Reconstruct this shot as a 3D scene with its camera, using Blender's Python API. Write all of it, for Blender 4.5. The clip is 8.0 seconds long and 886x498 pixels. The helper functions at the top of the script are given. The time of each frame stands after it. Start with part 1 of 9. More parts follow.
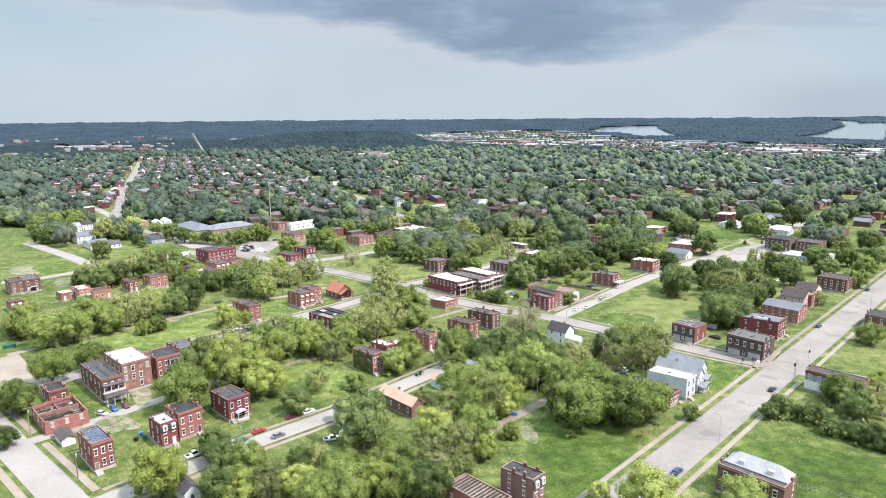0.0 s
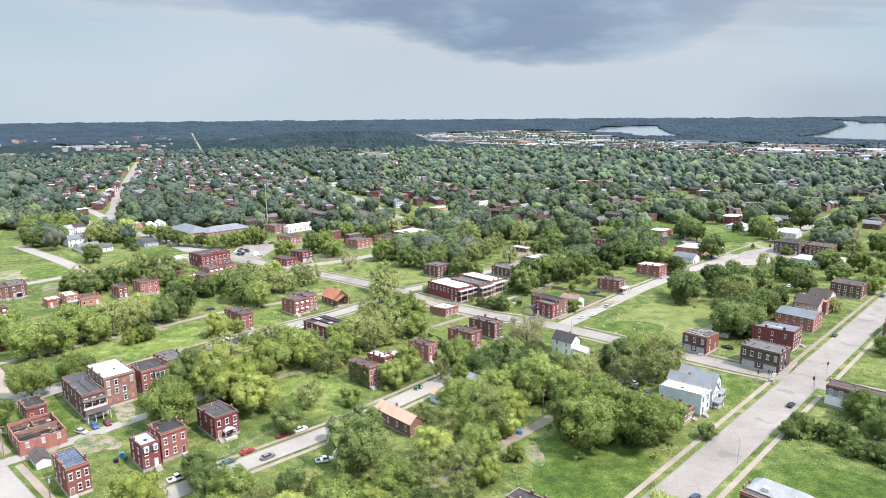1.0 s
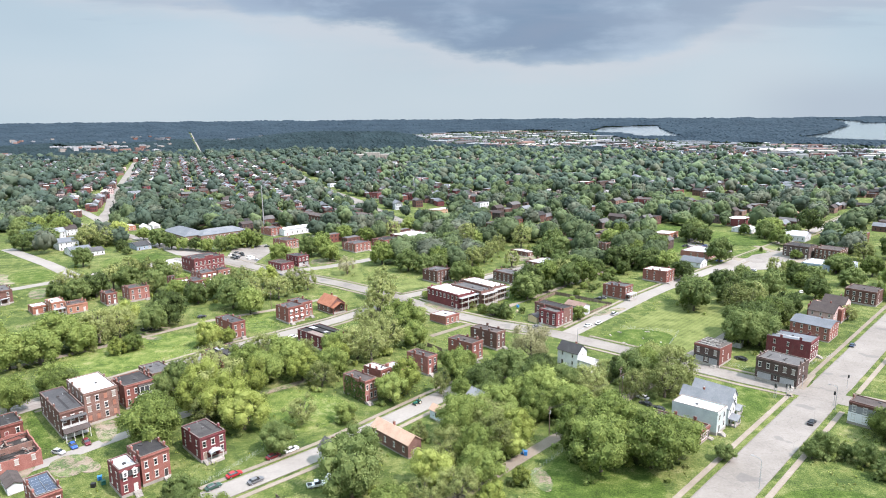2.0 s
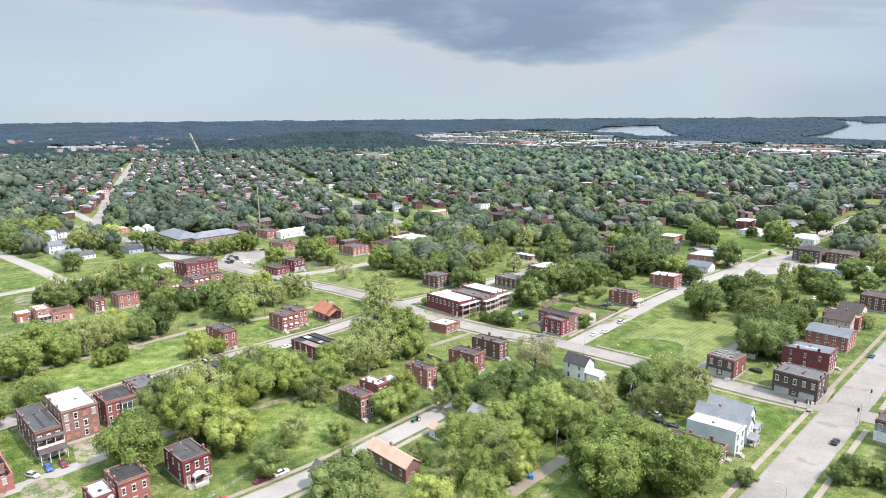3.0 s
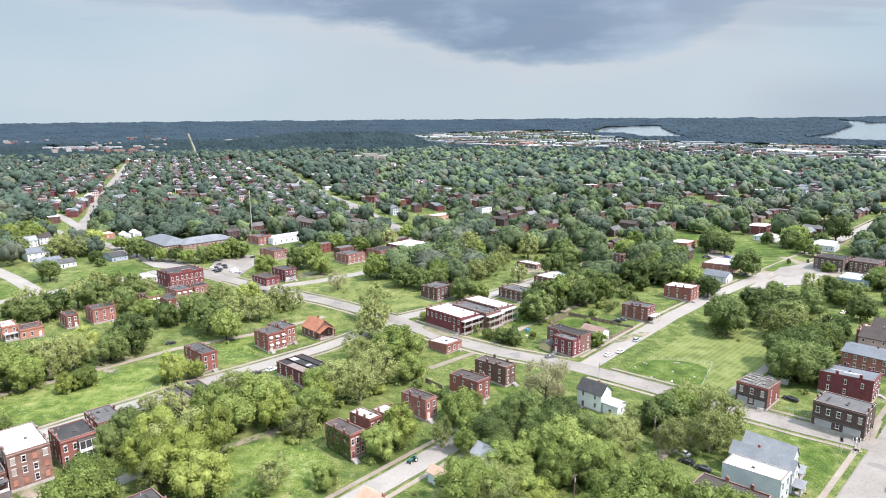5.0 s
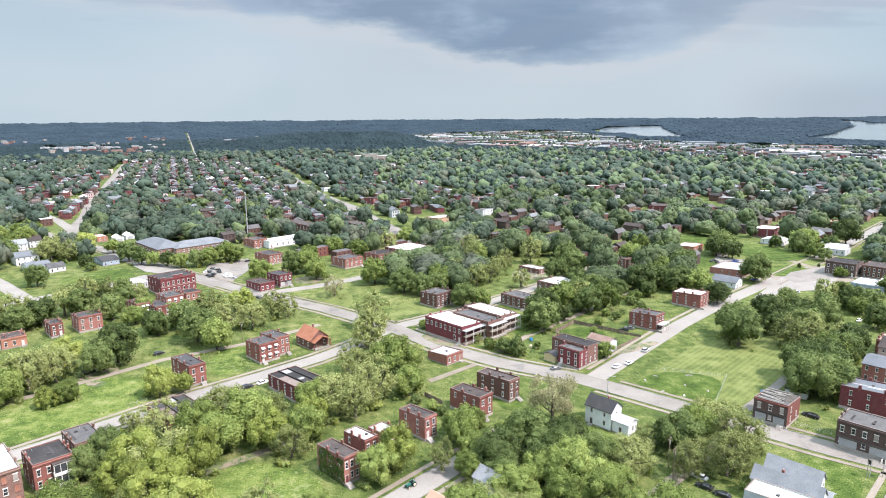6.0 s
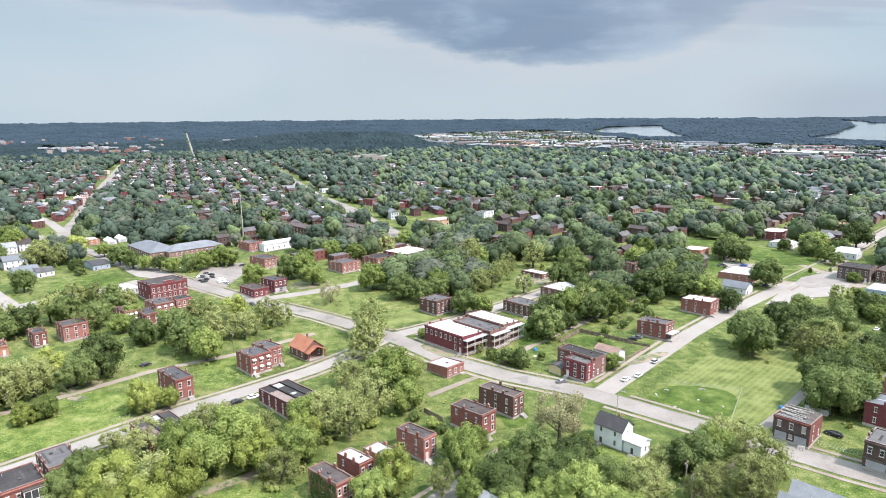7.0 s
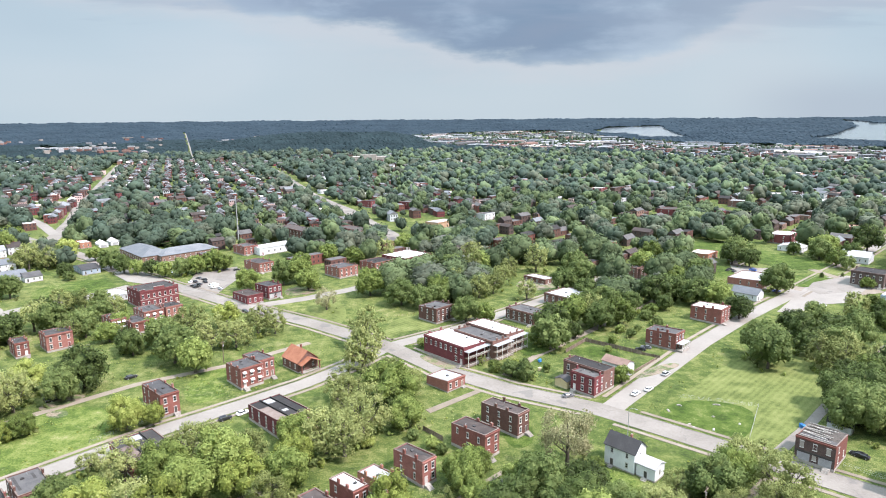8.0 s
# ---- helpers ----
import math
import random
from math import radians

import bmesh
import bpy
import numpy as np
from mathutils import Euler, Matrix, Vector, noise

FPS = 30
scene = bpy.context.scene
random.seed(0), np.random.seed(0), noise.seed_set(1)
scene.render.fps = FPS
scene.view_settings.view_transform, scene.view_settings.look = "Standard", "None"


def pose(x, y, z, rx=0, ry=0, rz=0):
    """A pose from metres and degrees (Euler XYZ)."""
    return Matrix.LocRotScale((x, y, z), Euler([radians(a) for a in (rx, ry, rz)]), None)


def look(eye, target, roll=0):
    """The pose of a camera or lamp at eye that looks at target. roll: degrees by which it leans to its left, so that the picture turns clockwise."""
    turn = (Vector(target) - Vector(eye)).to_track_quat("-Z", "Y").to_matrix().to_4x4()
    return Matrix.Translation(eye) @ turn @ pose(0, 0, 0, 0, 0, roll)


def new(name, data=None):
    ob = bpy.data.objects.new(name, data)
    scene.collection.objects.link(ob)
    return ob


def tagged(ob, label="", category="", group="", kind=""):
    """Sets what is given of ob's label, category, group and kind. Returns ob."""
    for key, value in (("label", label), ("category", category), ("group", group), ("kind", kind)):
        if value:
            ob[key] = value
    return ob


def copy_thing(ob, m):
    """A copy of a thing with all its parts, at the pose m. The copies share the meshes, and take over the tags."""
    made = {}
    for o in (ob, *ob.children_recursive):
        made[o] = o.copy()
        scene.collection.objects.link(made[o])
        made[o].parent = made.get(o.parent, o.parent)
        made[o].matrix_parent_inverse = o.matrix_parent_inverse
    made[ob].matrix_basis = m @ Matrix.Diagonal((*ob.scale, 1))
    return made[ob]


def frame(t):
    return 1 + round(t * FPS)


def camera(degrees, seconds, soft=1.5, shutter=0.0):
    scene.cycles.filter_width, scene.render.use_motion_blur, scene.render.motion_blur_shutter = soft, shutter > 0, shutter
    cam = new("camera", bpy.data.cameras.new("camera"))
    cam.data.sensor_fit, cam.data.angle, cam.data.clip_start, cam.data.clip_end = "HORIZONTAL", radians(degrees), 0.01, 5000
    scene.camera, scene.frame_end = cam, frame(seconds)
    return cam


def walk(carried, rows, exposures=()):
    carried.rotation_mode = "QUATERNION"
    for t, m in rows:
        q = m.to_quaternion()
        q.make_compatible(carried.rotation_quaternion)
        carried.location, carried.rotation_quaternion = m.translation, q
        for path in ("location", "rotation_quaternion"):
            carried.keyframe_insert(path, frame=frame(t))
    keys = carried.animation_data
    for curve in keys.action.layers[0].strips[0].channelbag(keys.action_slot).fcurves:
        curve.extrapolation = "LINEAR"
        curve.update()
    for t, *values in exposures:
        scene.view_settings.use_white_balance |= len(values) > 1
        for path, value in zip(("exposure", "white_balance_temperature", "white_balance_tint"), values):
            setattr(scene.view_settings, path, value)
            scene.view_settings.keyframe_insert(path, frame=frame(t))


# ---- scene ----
import collections

cam = camera(69.5, 8.0, 1.0)
ROWS = [(0.0, 0.0), (1.0, 1.0), (2.0, 2.0), (4.0, 4.0), (6.0, 6.0), (8.0, 8.0)]
walk(cam, [(t, pose(-0.06 * s, 12.79 * s, 100 + 0.06 * s, 90 - 11.75, 0.44, 0)) for t, s in ROWS], [(0.0, 0.84, 6430, 19), (8.0, 0.84, 6430, 19)])

# ---- sky and sun ----
SUN_ELEV, SUN_AZ = 53.0, -26.0
world = bpy.data.worlds.new("sky")
scene.world = world
world.use_nodes = True


class Nodes:
    """A small builder for node trees."""

    def __init__(self, tree):
        self.tree = tree

    def add(self, kind, props=None, **inputs):
        n = self.tree.nodes.new(kind)
        p = props or {}
        if "operation" in p:
            n.operation, n.use_clamp = p["operation"], p["use_clamp"]
        if "data_type" in p:
            n.data_type, n.blend_type = p["data_type"], p["blend_type"]
        if "interpolation_type" in p:
            n.interpolation_type = p["interpolation_type"]
        if "feature" in p:
            n.feature = p["feature"]
        if "sky_type" in p:
            n.sky_type, n.sun_disc, n.sun_elevation, n.sun_rotation = p["sky_type"], p["sun_disc"], p["sun_elevation"], p["sun_rotation"]
        for k, v in inputs.items():
            self.put(n, k.replace("_", " "), v)
        return n

    def put(self, n, key, v):
        sock = n.inputs[int(key[1:])] if key[0] == "i" and key[1:].isdigit() else n.inputs[key]
        if isinstance(v, bpy.types.NodeSocket):
            self.tree.links.new(v, sock)
        elif isinstance(v, bpy.types.Node):
            self.tree.links.new(v.outputs[0], sock)
        else:
            sock.default_value = v

    def math(self, op, a, b=0.0, c=0.0, clamp=False):
        n = self.add("ShaderNodeMath", {"operation": op, "use_clamp": clamp}, i0=a, i1=b)
        if op in ("MULTIPLY_ADD", "SMOOTH_MIN", "COMPARE"):
            self.put(n, "i2", c)
        return n.outputs[0]

    def ramp(self, fac, stops):
        n = self.add("ShaderNodeValToRGB", None, Fac=fac)
        els = n.color_ramp.elements
        while len(els) < len(stops):
            els.new(0.5)
        for e, (p, c) in zip(els, stops):
            e.position, e.color = p, (*c, 1) if len(c) == 3 else c
        return n.outputs[0]

    def mix(self, fac, a, b, how="MIX"):
        n = self.add("ShaderNodeMix", {"data_type": "RGBA", "blend_type": how})
        self.put(n, "i0", fac)
        self.put(n, "i6", a if not isinstance(a, tuple) else (*a, 1))
        self.put(n, "i7", b if not isinstance(b, tuple) else (*b, 1))
        return n.outputs[2]

    def noise(self, vec, scale, detail=3.0, rough=0.55):
        n = self.add("ShaderNodeTexNoise", None, Scale=scale, Detail=detail, Roughness=rough)
        self.put(n, "Vector", vec)
        return n.outputs[0]

    def maprange(self, v, a, b, c=0.0, d=1.0):
        n = self.add("ShaderNodeMapRange", {"interpolation_type": "SMOOTHSTEP"})
        for k, x in zip(("i0", "i1", "i2", "i3", "i4"), (v, a, b, c, d)):
            self.put(n, k, x)
        return n.outputs[0]


def make_sky():
    t = world.node_tree
    t.nodes.clear()
    n = Nodes(t)
    way = n.add("ShaderNodeTexCoord").outputs["Generated"]
    sky = n.add("ShaderNodeTexSky", {"sky_type": "NISHITA", "sun_disc": False, "sun_elevation": radians(SUN_ELEV), "sun_rotation": radians(90 - SUN_AZ)})
    sep = n.add("ShaderNodeSeparateXYZ", None, Vector=way)
    x, y, z = sep.outputs
    # a veil of flat cloud, whiter towards the horizon
    across, up = n.math("DIVIDE", x, n.math("MAXIMUM", y, 0.05)), n.math("DIVIDE", z, n.math("MAXIMUM", y, 0.05))
    stretch = n.add("ShaderNodeCombineXYZ", None, X=x, Y=y, Z=n.math("MULTIPLY", z, 3.2))
    flat = n.add("ShaderNodeCombineXYZ", None, X=across, Y=3.0, Z=n.math("MULTIPLY", up, 3.4))
    upright = n.add("ShaderNodeCombineXYZ", None, X=across, Y=7.0, Z=n.math("MULTIPLY", up, 0.5))
    big = n.noise(stretch, 2.6, 2.0, 0.45)
    fine = n.noise(flat, 5.0, 6.0, 0.58)
    broad = n.noise(flat, 2.6, 4.0, 0.5)
    rain = n.noise(upright, 2.2, 2.0, 0.4)
    cloud = n.ramp(big, [(0.30, (0.470, 0.622, 0.690)), (0.5, (0.513, 0.664, 0.725)), (0.70, (0.573, 0.703, 0.750))])
    cloud = n.mix(n.maprange(rain, 0.42, 0.66, 0.0, 0.45), cloud, (0.582, 0.678, 0.702))
    glow = n.maprange(z, 0.0, 0.13, 1.0, 0.0)
    cloud = n.mix(n.math("MULTIPLY", glow, 0.45), cloud, (0.563, 0.694, 0.722))
    # grey rain falling low over the river
    shower = n.math("MULTIPLY", n.maprange(across, 0.38, 0.60), n.maprange(up, 0.015, 0.085, 1.0, 0.0))
    cloud = n.mix(n.math("MULTIPLY", shower, 0.55), cloud, (0.395, 0.485, 0.570))
    # the heavy cloud bank ahead: its ragged base sinks in the middle
    edge = n.ramp(n.math("DIVIDE", n.math("ADD", across, 0.9), 1.8), [(0.0, (0.95,) * 3), (0.25, (0.80,) * 3), (0.36, (0.64,) * 3), (0.42, (0.53,) * 3), (0.47, (0.445,) * 3), (0.52, (0.37,) * 3), (0.57, (0.33,) * 3), (0.62, (0.35,) * 3), (0.68, (0.43,) * 3), (0.75, (0.55,) * 3), (1.0, (0.95,) * 3)])
    depth = n.math("SUBTRACT", n.math("ADD", up, 0.006), n.math("MULTIPLY", edge, 0.25))
    depth = n.math("ADD", depth, n.math("MULTIPLY", n.math("SUBTRACT", fine, 0.5), 0.13))
    ahead = n.maprange(y, 0.2, 0.7)
    rim = n.math("MULTIPLY", n.maprange(depth, -0.05, -0.006), n.maprange(depth, -0.004, 0.012, 1.0, 0.0))
    cloud = n.mix(n.math("MULTIPLY", n.math("MULTIPLY", rim, ahead), 0.4), cloud, (0.64, 0.68, 0.70))
    bank = n.math("MULTIPLY", n.maprange(depth, -0.010, 0.022, 0.0, 1.0), n.math("MULTIPLY", ahead, n.maprange(across, 0.16, 0.52, 1.0, 0.5)))
    dark = n.mix(n.maprange(n.math("ADD", n.math("MULTIPLY", broad, 0.55), n.math("MULTIPLY", fine, 0.45)), 0.42, 0.57), (0.197, 0.309, 0.435), (0.413, 0.552, 0.670))
    low = n.math("MULTIPLY", n.maprange(depth, 0.0, 0.025), n.maprange(depth, 0.03, 0.085, 1.0, 0.0))
    dark = n.mix(n.math("MULTIPLY", low, n.maprange(fine, 0.35, 0.6, 0.75, 0.15)), dark, (0.235, 0.325, 0.44))
    cloud = n.mix(n.math("MULTIPLY", bank, 0.9), cloud, dark)
    streak = n.noise(n.add("ShaderNodeCombineXYZ", None, X=n.math("MULTIPLY", across, 0.55), Y=11.0, Z=n.math("MULTIPLY", up, 5.5)), 4.5, 4.0, 0.55)
    high = n.math("MULTIPLY", n.math("MULTIPLY", n.maprange(up, 0.085, 0.15), n.maprange(streak, 0.50, 0.62)), ahead)
    cloud = n.mix(n.math("MULTIPLY", high, 0.35), cloud, (0.33, 0.43, 0.54))
    # an overcast sky grows brighter towards the zenith
    lift = n.maprange(z, 0.22, 0.95, 1.0, 5.4)
    veil = n.add("ShaderNodeBackground", None, Color=cloud, Strength=n.math("MULTIPLY", lift, 0.56))
    clear = n.add("ShaderNodeBackground", None, Color=sky.outputs[0], Strength=0.06)
    both = n.add("ShaderNodeMixShader", None, i0=0.97, i1=clear, i2=veil)
    n.add("ShaderNodeOutputWorld", None, Surface=both)


make_sky()
sun = bpy.data.lights.new("sun", "SUN")
sun.energy, sun.angle, sun.color = 4.85, radians(3.0), (1.0, 0.918, 0.89)
sun_ob = new("sun", sun)
ce, se = math.cos(radians(SUN_ELEV)), math.sin(radians(SUN_ELEV))
sun_ob.matrix_world = look((900 * ce * math.cos(radians(SUN_AZ)), 300 + 900 * ce * math.sin(radians(SUN_AZ)), 900 * se), (0, 300, 0))


# ---- materials ----
def material(name, shade, rough=0.85, metal=0.0, bump=0.0, bump_scale=3.0, spec=0.3):
    """shade(n, place) gives the colour socket or a tuple; place is the true position in metres."""
    m = bpy.data.materials.new(name)
    m.use_nodes = True
    t = m.node_tree
    n = Nodes(t)
    bsdf = t.nodes["Principled BSDF"]
    place = n.add("ShaderNodeNewGeometry").outputs["Position"]
    c = shade(n, place) if callable(shade) else shade
    n.put(bsdf, "Base Color", c if not isinstance(c, tuple) else (*c, 1))
    bsdf.inputs["Roughness"].default_value = rough
    bsdf.inputs["Metallic"].default_value = metal
    bsdf.inputs["Specular IOR Level"].default_value = spec
    if bump:
        h = n.noise(place, bump_scale, 4.0, 0.6)
        b = n.add("ShaderNodeBump", None, Height=h, Strength=bump, Distance=0.3)
        n.put(bsdf, "Normal", b)
    return m


def rand(n):
    return n.add("ShaderNodeObjectInfo").outputs["Random"]


def mottled(lo, mid, hi, s1=0.35, s2=3.0, amount=0.25):
    """Two scales of variation between three colours, and a shift from object to object."""

    def shade(n, place):
        a = n.noise(place, s1, 4.0, 0.6)
        b = n.noise(place, s2, 5.0, 0.65)
        f = n.math("ADD", n.math("MULTIPLY", a, 0.55), n.math("MULTIPLY", b, 0.45))
        f = n.math("ADD", f, n.math("MULTIPLY", n.math("SUBTRACT", rand(n), 0.5), amount))
        return n.ramp(f, [(0.3, lo), (0.5, mid), (0.7, hi)])

    return shade


def streaked(lo, mid, hi, stain, amount=0.3):
    """Old brick: mottled by the course and stained in runs."""

    def shade(n, place):
        a = n.noise(place, 0.5, 4.0, 0.6)
        b = n.noise(place, 4.0, 3.0, 0.7)
        sep = n.add("ShaderNodeSeparateXYZ", None, Vector=place)
        tall = n.add("ShaderNodeCombineXYZ", None, X=sep.outputs[0], Y=sep.outputs[1], Z=n.math("MULTIPLY", sep.outputs[2], 0.15))
        runs = n.noise(tall, 1.3, 3.0, 0.6)
        course = n.math("FRACT", n.math("MULTIPLY", sep.outputs[2], 2.5))
        f = n.math("ADD", n.math("MULTIPLY", a, 0.4), n.math("MULTIPLY", b, 0.5))
        f = n.math("ADD", f, n.math("MULTIPLY", course, 0.05))
        f = n.math("ADD", f, n.math("MULTIPLY", n.math("SUBTRACT", rand(n), 0.5), amount))
        c = n.ramp(f, [(0.28, lo), (0.48, mid), (0.7, hi)])
        return n.mix(n.maprange(runs, 0.56, 0.74, 0.0, 0.55), c, stain)

    return shade


M = {}
M["red"] = material("red_brick", streaked((0.132, 0.050, 0.040), (0.205, 0.080, 0.064), (0.285, 0.135, 0.112), (0.10, 0.07, 0.062), 0.4), 0.9, 0, 0.2, 6)
M["maroon"] = material("maroon_brick", streaked((0.10, 0.027, 0.03), (0.148, 0.041, 0.044), (0.195, 0.068, 0.068), (0.11, 0.062, 0.06), 0.25), 0.9, 0, 0.2, 6)
M["brown"] = material("brown_brick", streaked((0.085, 0.042, 0.034), (0.13, 0.068, 0.055), (0.18, 0.105, 0.088), (0.07, 0.05, 0.045)), 0.9, 0, 0.2, 6)
M["dark"] = material("dark_brick", streaked((0.048, 0.032, 0.028), (0.078, 0.053, 0.047), (0.11, 0.08, 0.07), (0.045, 0.036, 0.03)), 0.9, 0, 0.2, 6)
M["worn"] = material("worn_brick", streaked((0.12, 0.065, 0.05), (0.19, 0.115, 0.092), (0.27, 0.19, 0.165), (0.13, 0.10, 0.09), 0.1), 0.92, 0, 0.25, 5)
M["orange"] = material("orange_brick", streaked((0.20, 0.078, 0.052), (0.28, 0.125, 0.085), (0.36, 0.185, 0.13), (0.2, 0.09, 0.06)), 0.9, 0, 0.2, 6)
M["siding"] = material("white_siding", mottled((0.38, 0.40, 0.41), (0.50, 0.525, 0.54), (0.62, 0.64, 0.65)), 0.6, 0, 0.1, 5)
M["pink"] = material("pink_siding", mottled((0.36, 0.25, 0.24), (0.46, 0.33, 0.31), (0.55, 0.42, 0.4)), 0.7)
M["peach"] = material("peach_paint", mottled((0.30, 0.19, 0.12), (0.38, 0.25, 0.165), (0.45, 0.31, 0.22)), 0.8)
M["yellow"] = material("cream_siding", mottled((0.42, 0.35, 0.20), (0.52, 0.44, 0.27), (0.60, 0.53, 0.36)), 0.7)
M["bluegrey"] = material("bluegrey_siding", mottled((0.2, 0.25, 0.31), (0.27, 0.33, 0.4), (0.35, 0.41, 0.48)), 0.7)
M["stone"] = material("pale_stone", mottled((0.19, 0.175, 0.155), (0.27, 0.25, 0.225), (0.36, 0.335, 0.30)), 0.9, 0, 0.2, 4)
M["tar"] = material("tar_roof", mottled((0.018, 0.017, 0.017), (0.030, 0.028, 0.027), (0.056, 0.052, 0.05), 0.3, 2.2, 0.3), 0.85, 0, 0.2, 3)
M["grey"] = material("grey_roof", mottled((0.032, 0.032, 0.033), (0.052, 0.051, 0.052), (0.090, 0.087, 0.084), 0.3, 2.2, 0.3), 0.8, 0, 0.15, 3)
M["silver"] = material("silver_roof", mottled((0.20, 0.205, 0.21), (0.28, 0.285, 0.29), (0.38, 0.38, 0.38), 0.3, 2.2, 0.2), 0.7, 0, 0.15, 3)
M["white"] = material("white_roof", mottled((0.40, 0.39, 0.38), (0.62, 0.62, 0.615), (0.74, 0.74, 0.73), 0.22, 1.6, 0.1), 0.7, 0, 0.12, 3)
M["brownroof"] = material("brown_roof", mottled((0.032, 0.025, 0.023), (0.05, 0.04, 0.036), (0.08, 0.066, 0.06)), 0.85, 0, 0.2, 3)
M["slate"] = material("slate_grey_roof", mottled((0.075, 0.085, 0.095), (0.105, 0.115, 0.126), (0.15, 0.158, 0.165), 0.2, 1.8, 0.2), 0.75, 0, 0.15, 3)
M["palegrey"] = material("pale_grey_shingle", mottled((0.13, 0.14, 0.15), (0.18, 0.19, 0.20), (0.24, 0.25, 0.255), 0.3, 2.5, 0.15), 0.8, 0, 0.15, 4)
M["tan"] = material("tan_shingle", mottled((0.24, 0.155, 0.105), (0.31, 0.205, 0.145), (0.38, 0.27, 0.20)), 0.85, 0, 0.2, 5)
M["pinkroof"] = material("pinkish_shingle", mottled((0.15, 0.10, 0.082), (0.20, 0.138, 0.112), (0.26, 0.185, 0.155)), 0.85, 0, 0.2, 5)
M["mint"] = material("mint_siding", mottled((0.34, 0.39, 0.385), (0.42, 0.475, 0.465), (0.5, 0.55, 0.54)), 0.65, 0, 0.1, 5)
M["paleblue"] = material("pale_blue_siding", mottled((0.33, 0.40, 0.45), (0.41, 0.49, 0.54), (0.5, 0.57, 0.62)), 0.65)
M["green"] = material("green_plastic", mottled((0.01, 0.06, 0.045), (0.015, 0.09, 0.07), (0.03, 0.13, 0.10)), 0.5)
M["blue"] = material("blue_plastic", mottled((0.02, 0.12, 0.30), (0.03, 0.17, 0.42), (0.06, 0.24, 0.52)), 0.5)
M["tile"] = material("orange_tile", mottled((0.15, 0.055, 0.03), (0.215, 0.083, 0.046), (0.28, 0.12, 0.07), 0.5, 4.0), 0.8, 0, 0.3, 5)
M["trim"] = material("white_paint", mottled((0.36, 0.35, 0.33), (0.48, 0.47, 0.45), (0.58, 0.57, 0.55), 0.6, 5), 0.55)
M["darktrim"] = material("dark_paint", mottled((0.03, 0.03, 0.03), (0.055, 0.05, 0.045), (0.09, 0.08, 0.07), 0.6, 5), 0.6)
M["board"] = material("boarding", mottled((0.20, 0.185, 0.165), (0.29, 0.27, 0.24), (0.38, 0.36, 0.33), 0.6, 5), 0.85)
M["glass"] = material("window_glass", mottled((0.012, 0.014, 0.017), (0.025, 0.028, 0.032), (0.05, 0.055, 0.06), 0.4, 2.0, 0.5), 0.12, 0, 0, 1, 0.6)
M["wood"] = material("weathered_wood", mottled((0.10, 0.075, 0.055), (0.17, 0.13, 0.10), (0.26, 0.21, 0.165), 0.6, 6), 0.85, 0, 0.2, 8)
M["metal"] = material("galvanised_metal", mottled((0.26, 0.27, 0.28), (0.36, 0.37, 0.38), (0.46, 0.47, 0.48), 0.6, 5), 0.5, 0.4)
M["black"] = material("black_plastic", mottled((0.01, 0.01, 0.01), (0.018, 0.018, 0.018), (0.03, 0.03, 0.03)), 0.5)
M["rubber"] = material("tyre_rubber", (0.02, 0.02, 0.02), 0.85)
M["char"] = material("charred_timber", mottled((0.012, 0.011, 0.01), (0.03, 0.027, 0.025), (0.08, 0.07, 0.06), 0.5, 3), 0.95, 0, 0.4, 4)
M["panel"] = material("solar_glass", mottled((0.035, 0.045, 0.065), (0.05, 0.065, 0.09), (0.07, 0.09, 0.12), 0.4, 2), 0.2, 0, 0, 1, 0.6)
M["concrete"] = material("concrete", mottled((0.130, 0.108, 0.084), (0.18, 0.152, 0.12), (0.236, 0.204, 0.166), 0.12, 1.6, 0.15), 0.92, 0, 0.15, 4)
M["kerb"] = material("kerb_concrete", mottled((0.12, 0.108, 0.09), (0.165, 0.15, 0.127), (0.215, 0.198, 0.172), 0.2, 2.6, 0.15), 0.92, 0, 0.2, 4)
M["coping"] = material("tile_coping", mottled((0.09, 0.065, 0.055), (0.14, 0.105, 0.09), (0.2, 0.165, 0.145), 0.6, 4), 0.85)
M["bark"] = material("bark", mottled((0.05, 0.042, 0.034), (0.09, 0.077, 0.062), (0.15, 0.13, 0.11), 1.0, 6), 0.95, 0, 0.4, 8)
M["water"] = material("river_water", mottled((0.10, 0.12, 0.12), (0.13, 0.15, 0.15), (0.17, 0.19, 0.19), 0.002, 0.02), 0.12, 0, 0.05, 0.2, 0.5)


def asphalt_shade(n, place):
    a = n.noise(place, 0.06, 4.0, 0.6)
    b = n.noise(place, 1.1, 5.0, 0.7)
    f = n.math("ADD", n.math("MULTIPLY", a, 0.6), n.math("MULTIPLY", b, 0.4))
    c = n.ramp(f, [(0.32, (0.122, 0.110, 0.096)), (0.5, (0.173, 0.158, 0.139)), (0.68, (0.222, 0.206, 0.183))])
    vor = n.add("ShaderNodeTexVoronoi", {"feature": "DISTANCE_TO_EDGE"}, Scale=0.14, Vector=place)
    warp = n.math("ADD", vor.outputs["Distance"], n.math("MULTIPLY", n.math("SUBTRACT", b, 0.5), 0.05))
    crack = n.maprange(warp, 0.004, 0.014, 0.28, 0.0)
    c = n.mix(crack, c, (0.085, 0.08, 0.077))
    patch = n.maprange(n.noise(place, 0.11, 2.0, 0.4), 0.63, 0.66, 0.0, 0.5)
    return n.mix(patch, c, (0.10, 0.096, 0.092))


